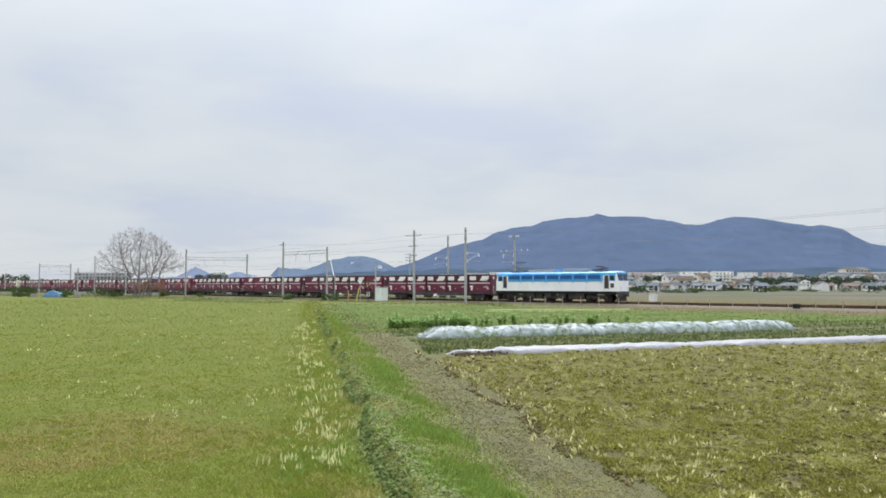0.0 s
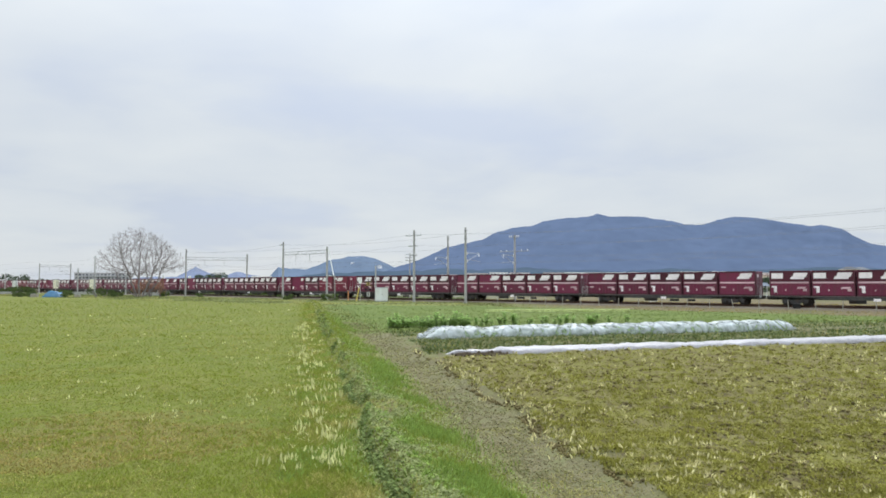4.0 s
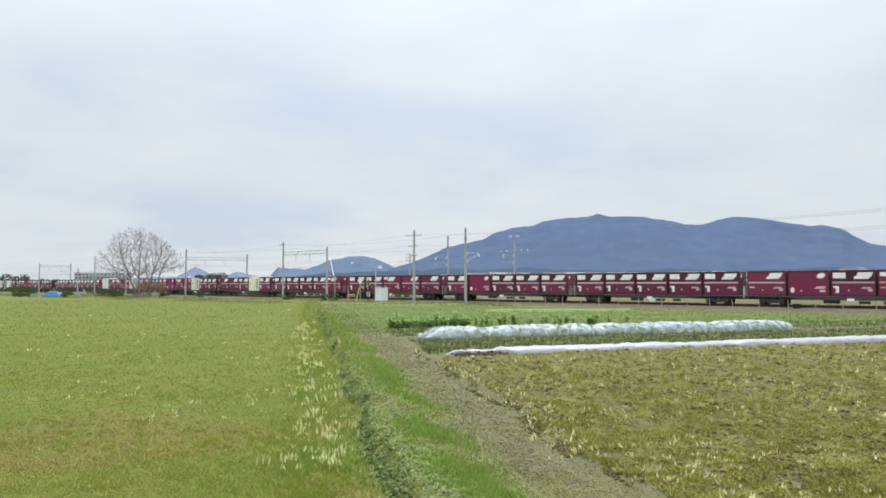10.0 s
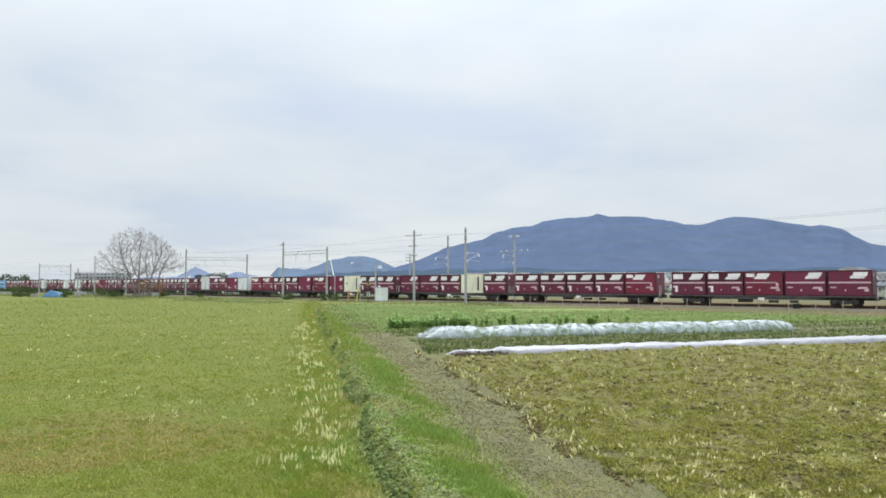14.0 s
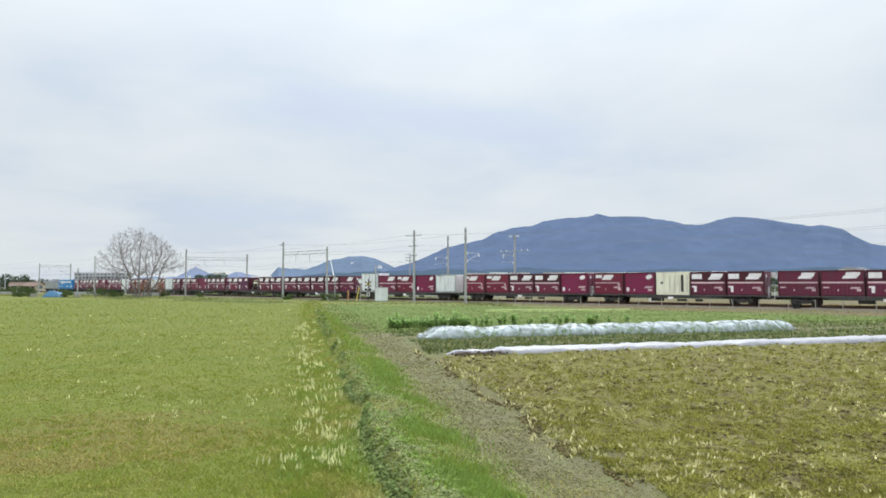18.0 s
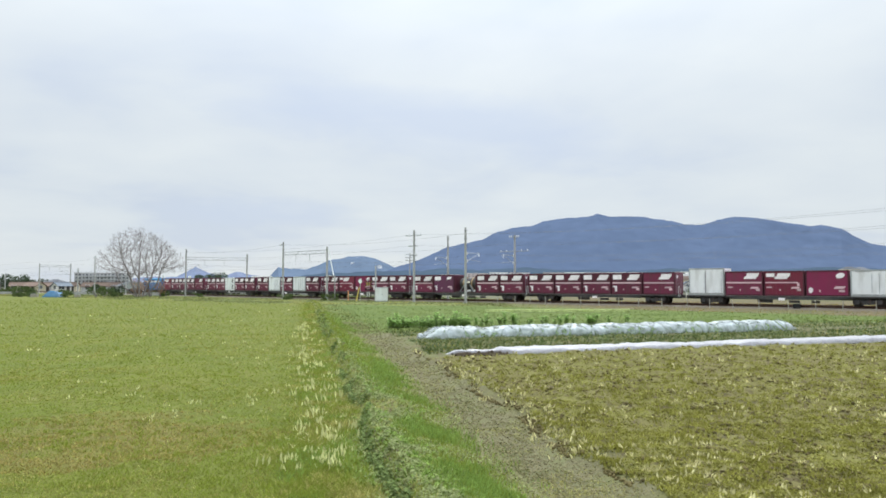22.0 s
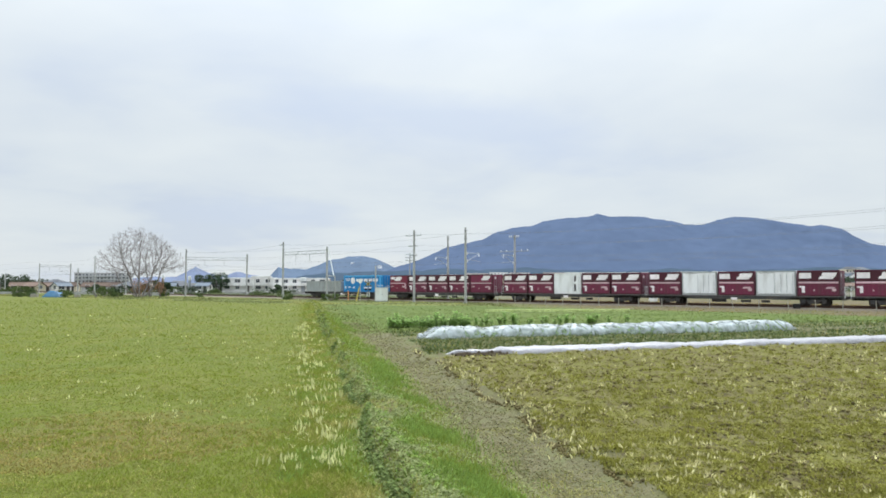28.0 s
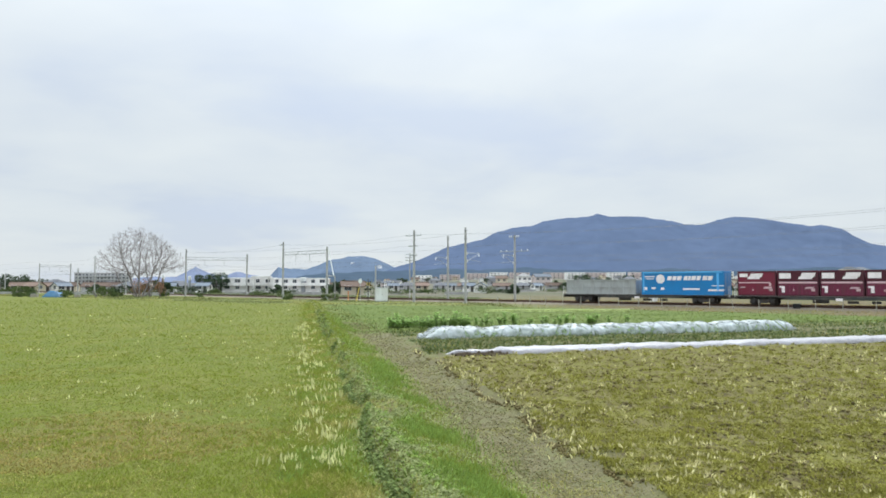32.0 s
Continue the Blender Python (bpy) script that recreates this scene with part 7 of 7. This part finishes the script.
def cover():
    # the green field
    x, y = spread_ratio(190000, 6.8, 112, -0.72, 0.12)
    w = lane(x, y)
    dry = ((x + 5.6) / 2.3) ** 2 + ((y - 11.1) / 1.9) ** 2 + (patch(x, y, 0.8, 5) - 0.5) * 2.2 < 1.0
    keep = (w < 0.15) & (NX * x + NY * y + 10 * np.clip((4 - x) / 24, 0, 1) < 65)
    g = keep & ~(dry & (RS.rand(len(x)) < 0.78))
    blades("field_grass", "short yellow-green grass of the open field", x[g], y[g], 0.015 + 0.0013 * y[g], 0.014 + 0.0009 * y[g], M_GRASS, 5.0 / (1 + y[g] / 14))
    wilt = patch(x, y, 3.6, 19) * 0.6 + patch(x, y, 0.9, 29) * 0.4
    g = keep & dry & (RS.rand(len(x)) < 0.75)
    blades("withered_grass", "withered brown grass in a worn patch of the field", x[g], y[g], 0.035 + 0 * y[g], 0.008 + 0.0009 * y[g], M_WITHERED, 2.6)
    g = keep & (RS.rand(len(x)) < np.where(dry, 0.15, 0.02 + 0.5 * np.clip((wilt - 0.5) / 0.16, 0, 1)))
    blades("dry_field_grass", "dry brownish grass patches in the field", x[g], y[g], 0.024 + 0.0012 * y[g], 0.007 + 0.0009 * y[g], M_DRYGRASS, 2.8 / (1 + y[g] / 18))
    x, y = spread_ratio(2600, 7.5, 34, -0.72, 0.0)
    g = (lane(x, y) < 0.2) & (patch(x, y, 2.2, 37) > 0.4)
    blades("field_tufts", "taller tufts of grass in the field", x[g], y[g], 0.05 + 0.0012 * y[g], 0.008 + 0.0008 * y[g], M_GRASS, 1.0, 9, 0.05)
    x, y = spread_ratio(900, 7.5, 34, -0.72, 0.0)
    g = (lane(x, y) < 0.2) & (patch(x, y, 2.2, 53) > 0.5)
    blades("field_dry_tufts", "tufts of dry grass in the field", x[g], y[g], 0.045 + 0.0012 * y[g], 0.008 + 0.0008 * y[g], M_DRYGRASS, 1.2, 8, 0.05)
    # the same cover goes on round the standpoint
    x, y = RS.uniform(-14, 14, 60000), RS.uniform(-12, 7, 60000)
    w = lane(x, y)
    g = w < 0.6
    blades("near_grass", "short yellow-green grass round the standpoint", x[g], y[g], 0.04 + 0 * y[g], 0.012 + 0 * y[g], M_GRASS, 2.4)
    g = (w > 0.6) & (w < 2.8)
    blades("near_weeds", "grey-green weeds round the standpoint", x[g], y[g], 0.05 + 0 * y[g], 0.014 + 0 * y[g], M_WEED, 2.0)
    g = w > 4.1
    blades("near_moss", "olive low growth round the standpoint", x[g], y[g], 0.035 + 0 * y[g], 0.014 + 0 * y[g], M_OLIVE, 2.4)
    # rough grass beside the ridge, tall pale seed heads in it
    x, y = strip(30000, 6.8, 95, 0.45, 0.42)
    q = patch(x, y, 0.5, 83) * 0.6 + RS.rand(len(x)) * 0.4
    for nm, lab, g, mt in (("verge_grass", "rough brownish grass along the field's edge", q > 0.6, M_DRYGRASS),
                           ("verge_grass_green", "green grass along the field's edge", (q > 0.28) & (q <= 0.6), M_GRASS),
                           ("verge_grass_dark", "deeper green grass along the field's edge", q <= 0.28, M_LUSH)):
        blades(nm, lab, x[g], y[g], 0.075 + 0.0006 * y[g], 0.007 + 0.0009 * y[g], mt, 1.7)
    x, y = strip(330, 9.2, 44, 0.48, 0.36)
    x = x - 0.02 * np.clip(y - 10, 0, 25)
    g = patch(x, y, 0.6, 31) * 0.6 + RS.rand(len(x)) * 0.4 > 0.52
    blades("seed_heads", "tall pale yellow seed heads in the rough grass", x[g], y[g], (0.11 + 0.0028 * y[g]) * RS.uniform(0.6, 1.25, g.sum()), 0.020 + 0.0011 * y[g], M_SEED, 0.4, 4, 0.045, two=True)
    g = ~g
    blades("bent_straw", "bent pale straw in the rough grass", x[g], y[g], 0.07 + 0.001 * y[g], 0.012 + 0.0009 * y[g], M_SEED, 2.2, 3, 0.08)
    x, y = spread_ratio(190, 12, 70, -0.7, -0.1)
    w = lane(x, y)
    g = (w < -0.3) & (patch(x, y, 3.0, 50) > 0.5)
    blades("field_seed_heads", "scattered pale seed heads in the green field", x[g], y[g], 0.085 + 0.0008 * y[g], 0.014 + 0.0009 * y[g], M_SEED, 0.9, 4, 0.05, two=True)
    # the ridge: low weeds and thin grass with bare earth between, greener far off
    x, y = strip(34000, 6.8, 100, 1.5, 0.28)
    thin = patch(x, y, 0.3, 61) * 0.6 + patch(x, y, 0.11, 64) * 0.4
    far = RS.rand(len(x)) < np.clip((y - 16) / 16, 0, 0.85)
    g = (thin > 0.5) & ~far
    leaves("ridge_weeds", "low grey-green weeds on the earth ridge", x[g], y[g], RS.uniform(0, 0.05, g.sum()), 0.007 + 0.001 * y[g], M_WEED)
    g = (thin > 0.42) & far
    blades("ridge_grass", "green grass on the ridge", x[g], y[g], 0.12 + 0 * y[g], 0.006 + 0.0009 * y[g], M_GRASS, 1.5)
    g = (thin < 0.46) & (RS.rand(len(x)) < 0.3)
    blades("ridge_straw", "thin dry grass among the ridge weeds", x[g], y[g], 0.06 + 0 * y[g], 0.005 + 0.0008 * y[g], M_DRYGRASS, 1.9)
    g = (thin < 0.42) & (RS.rand(len(x)) < 0.08)
    clods("ridge_crumbs", "crumbs of grey-brown earth on the ridge", x[g], y[g], 0.010 + 0.0009 * y[g], M_PATHSOIL)
    # leafy clumps on the ridge's steep flank
    for nm, lab, num, mid, half, mt, high in (("flank_weeds", "dark leafy weeds on the ridge's steep flank", 420, 1.10, 0.03, M_FLANK, 0.12),
                                              ("ridge_clumps", "leafy grey-green weed clumps along the ridge's edge", 420, 1.3, 0.16, M_WEED, 0.07),
                                              ("ridge_green_clumps", "leafy green weed clumps along the ridge", 420, 1.6, 0.35, M_LUSH, 0.08)):
        x, y = strip(num, 7.0, 60, mid, half)
        g = patch(x, y, 0.7, 15) > 0.3
        x, y = x[g], y[g]
        r = 0.024 + 0.0022 * y
        x, y, r = np.repeat(x, 26), np.repeat(y, 26), np.repeat(r, 26)
        q = RS.normal(size=(2, len(x)))
        x, y = x + q[0] * r, y + q[1] * r
        z = (high + 0.001 * y) * np.exp(-(q ** 2).sum(0) / 2) * RS.uniform(0.3, 1.1, len(x))
        leaves(nm, lab, x, y, z, 0.012 + 0.001 * y, mt)
    # lush patches between the ridge and the soil path
    x, y = strip(30000, 6.8, 60, 2.12, 0.34)
    q = patch(x, y, 1.5, 3) * 0.5 + patch(x, y, 0.35, 9) * 0.3 + patch(x, y, 0.13, 19) * 0.2
    g = (q > 0.5) & (RS.rand(len(x)) < 0.75)
    blades("lush_grass", "lush bright green grass in patches beside the path", x[g], y[g], 0.06 + 0.25 * (q[g] - 0.45), 0.008 + 0.0010 * y[g], M_LUSH, 1.0)
    g = (q > 0.47) & (RS.rand(len(x)) < 0.22)
    blades("lush_pale_grass", "yellow-green tips in the lush grass", x[g], y[g], 0.10 + 0 * y[g], 0.007 + 0.0010 * y[g], M_GRASS, 1.0)
    g = (q <= 0.5) & (RS.rand(len(x)) < 0.5)
    blades("lane_grass", "thin yellow-green grass beside the path", x[g], y[g], 0.06 + 0 * y[g], 0.006 + 0.0009 * y[g], M_GRASS, 2.0)
    g = (q <= 0.5) & (RS.rand(len(x)) < 0.5)
    leaves("lane_weeds", "small grey-green weeds beside the path", x[g], y[g], RS.uniform(0, 0.03, g.sum()), 0.007 + 0.001 * y[g], M_WEED)
    # the soil path
    x, y = strip(30000, 6.8, 90, 3.2, 0.6)
    near = patch(x, y, 1.1, 8)
    g = (near > 0.48) & (RS.rand(len(x)) < 0.6)
    blades("path_grass", "sparse dry grass on the soil path", x[g], y[g], 0.035 + 0 * y[g], 0.006 + 0.0009 * y[g], M_DRYGRASS, 2.0)
    g = (patch(x, y, 0.8, 12) * 0.6 + patch(x, y, 0.2, 14) * 0.4 > 0.47) & (RS.rand(len(x)) < 0.6)
    leaves("path_weeds", "small flat weeds on the soil path", x[g], y[g], RS.uniform(0, 0.02, g.sum()), 0.007 + 0.0009 * y[g], M_PATHWEED)
    g = (RS.rand(len(x)) < 0.34) & (y < 45)
    clods("path_clods", "crumbs of brown soil on the path", x[g], y[g], 0.006 + 0.0008 * y[g], M_PATHSOIL)
    # the ragged edge of the stubble field along the path
    x, y = strip(1300, 6.8, 26, 4.05, 0.05)
    g = patch(x, y, 0.5, 91) > 0.35
    clods("edge_clods", "dark crumbling soil along the field's edge", x[g], y[g], 0.018 + 0.0011 * y[g], M_SOIL)
    x, y = strip(64, 9.5, 26, 4.16, 0.16)
    blades("edge_stubble", "pale broken straw along the field's edge", x, y, 0.07 + 0.0028 * y, 0.018 + 0.0013 * y, M_STRAW, 0.9, 4, 0.035, two=True)
    # the stubble field
    x, y = spread_ratio(200000, 6.8, 32, 0.0, 0.75)
    w, v = lane(x, y), y - 0.32 * x
    ok = (w > 4.1) & (v < 23.0)
    g = ok & (patch(x, y, 0.5, 21) * 0.5 + patch(x, y, 0.17, 2) * 0.5 > 0.32)
    blades("stubble_moss", "olive-yellow low growth in the stubble field", x[g], y[g], 0.035 + 0 * y[g], 0.008 + 0.0011 * y[g], M_OLIVE, 2.4)
    x2, y2 = spread_ratio(7000, 6.8, 32, 0.0, 0.75)
    w2, v2 = lane(x2, y2), y2 - 0.32 * x2
    k = (w2 > 4.1) & (v2 < 23.0) & (patch(x2, y2, 0.4, 71) > 0.45)
    blades("moss_tufts", "small olive tufts all over the stubble field", x2[k], y2[k], 0.045 + 0.002 * y2[k], 0.014 + 0.0012 * y2[k], M_OLIVE, 0.8, 9, 0.05)
    g = ok & (RS.rand(len(x)) < 0.05)
    clods("mossy_lumps", "small mossy lumps of earth in the stubble field", x[g], y[g], 0.012 + 0.001 * y[g], M_LUMP)
    g = ok & (RS.rand(len(x)) < 0.055) & (patch(x, y, 0.45, 44) > 0.54)
    clods("field_clods", "dark clods of soil in the stubble field", x[g], y[g], 0.017 + 0.0012 * y[g], M_SOIL)
    x, y = spread_ratio(950, 6.8, 32, 0.0, 0.75)
    w, v = lane(x, y), y - 0.32 * x
    g = (w > 4.0) & (v < 23.0) & (patch(x, y, 1.3, 17) > 0.4)
    blades("stubble", "broken pale straw stubble", x[g], y[g], 0.055 + 0.0026 * y[g], 0.016 + 0.0013 * y[g], M_STRAW, 1.0, 4, 0.035, two=True)
    # the plot's weeds and the pale crop behind
    x, y = spread_ratio(70000, 20, 78, -0.2, 0.75)
    w, v, d = lane(x, y), y - 0.32 * x, NX * x + NY * y
    g = (w > 4.4) & (v > 24.5) & (v < 38.5) & (abs(v - 31.9) > 0.75)
    blades("plot_weeds", "dark weeds between the crop rows", x[g], y[g], 0.13 + 0 * y[g], 0.01 + 0.0011 * y[g], M_SHRUB, 1.6)
    g = (w > 4.4) & (v > 24.5) & (v < 38.5) & (abs(v - 31.9) > 0.75) & (RS.rand(len(x)) < 0.5)
    blades("plot_dry_weeds", "dry and olive weeds between the crop rows", x[g] + 0.1, y[g], 0.08 + 0 * y[g], 0.01 + 0.001 * y[g], M_OLIVE, 1.3)
    g = (w > 1.0) & (v > 37) & (d < 64)
    blades("pale_crop", "pale green young crop behind the beans", x[g], y[g], 0.07 + 0 * y[g], 0.012 + 0.0012 * y[g], M_PALEGREEN, 2.5)
    x, y = RS.uniform(4.0, 17.0, 9000), 63.6 + RS.normal(size=9000) * 0.3
    blades("pale_strip", "strip of pale yellow-green grass between the plots", x, y, 0.2 + 0 * y, 0.1 + 0 * y, M_PALESTRIP, 1.6)
    # rough grass along the railway
    s, d = RS.uniform(-240, 10, 44000), RS.uniform(52, 73.6, 44000)
    x, y = NX * d + AX * s, NY * d + AY * s
    dense = patch(x, y, 4.0, 23)
    edge = 62.5 - 10 * np.clip((4 - x) / 24, 0, 1)
    x, y, d, dense = x[d > edge], y[d > edge], d[d > edge], dense[d > edge]
    g = (x < 8) & (dense < 0.42)
    blades("bank_pale_grass", "pale dry grass along the field's far edge", x[g], y[g], 0.12 + 0 * y[g], 0.08 + 0 * y[g], M_DRYGRASS, 1.8)
    g = (dense > 0.4) & ((x < 8) | (RS.rand(len(x)) < 0.03))
    blades("bank_grass", "rough dark green grass along the railway", x[g], y[g], 0.10 + 0.3 * np.clip(dense[g] - 0.3, 0, 1), 0.08 + 0 * y[g], M_BANK, 1.4)
    g = (x > 2) & (RS.rand(len(x)) < 0.55)
    blades("bank_dry_grass", "dry tan grass along the railway", x[g], y[g], 0.1 + 0 * y[g], 0.06 + 0 * y[g], M_WITHERED, 1.8)
    s, d = RS.uniform(-200, 10, 9000), RS.uniform(85.5, 96, 9000)
    x, y = NX * d + AX * s, NY * d + AY * s
    g = x < 6
    blades("far_bank_grass", "rough grass behind the railway", x[g], y[g], 0.45 + 0 * y[g], 0.1 + 0 * y[g], M_RIDGE, 1.0)
    g = ~g
    blades("far_dry_grass", "dry brownish grass behind the railway", x[g], y[g], 0.16 + 0 * y[g], 0.1 + 0 * y[g], M_WITHERED, 1.4)


M_BANK = mat("rough_bank_grass", (0.175, 0.195, 0.072), 0.85, 0, 0.35, 0.5, island=0.4, leaf=0.25, spec=0.1)
M_PALESTRIP = mat("pale_yellow_grass", (0.50, 0.56, 0.27), 0.9, 0, 0.2, 0.6, island=0.3, leaf=0.2, spec=0.12)
M_LUMP = mat("mossy_lumps", (0.185, 0.175, 0.05), 0.95, 0, 0.35, 3.0, island=0.35, spec=0.1)
M_PATHWEED = mat("flat_path_weeds", (0.165, 0.165, 0.062), 0.9, 0, 0.3, 1.5, island=0.4, leaf=0.15, spec=0.1)
M_PATHSOIL = mat("path_soil", (0.19, 0.168, 0.092), 0.95, 0, 0.3, 5.0, island=0.35, spec=0.1)
cover()


# ---- what moves ----
def run(t):
    """Metres that the train has run by t seconds; it slows a little."""
    return 13.05 * (t - 0.0011578 * (t - 16) ** 2 + 0.00000235 * (t - 16) ** 3)


def motions():
    times = [1.0 * i for i in range(33)]
    for th, wagon, behind, off, z in TRAIN:
        rows = []
        for t in times:
            m = track_pose(89.2 - behind + run(t), TRACK, RAIL_Z, reach=7.2)
            rows.append((t, m @ pose(off, 0, z)))
        walk(th, rows)
    ticks = [i / 30 for i in range(961)]
    for th, wagon, behind, off, z in TRAIN:
        for ob in th.children_recursive:
            if ob.name.startswith("wheelset"):
                r = WHEEL_R if th.name.startswith("flat_wagon") else 0.56
                x = ob.location.x
                walk(ob, [(t, pose(x, 0, 0, 0, math.degrees((run(t) - run(0)) / r) % 360, 0)) for t in ticks])


motions()
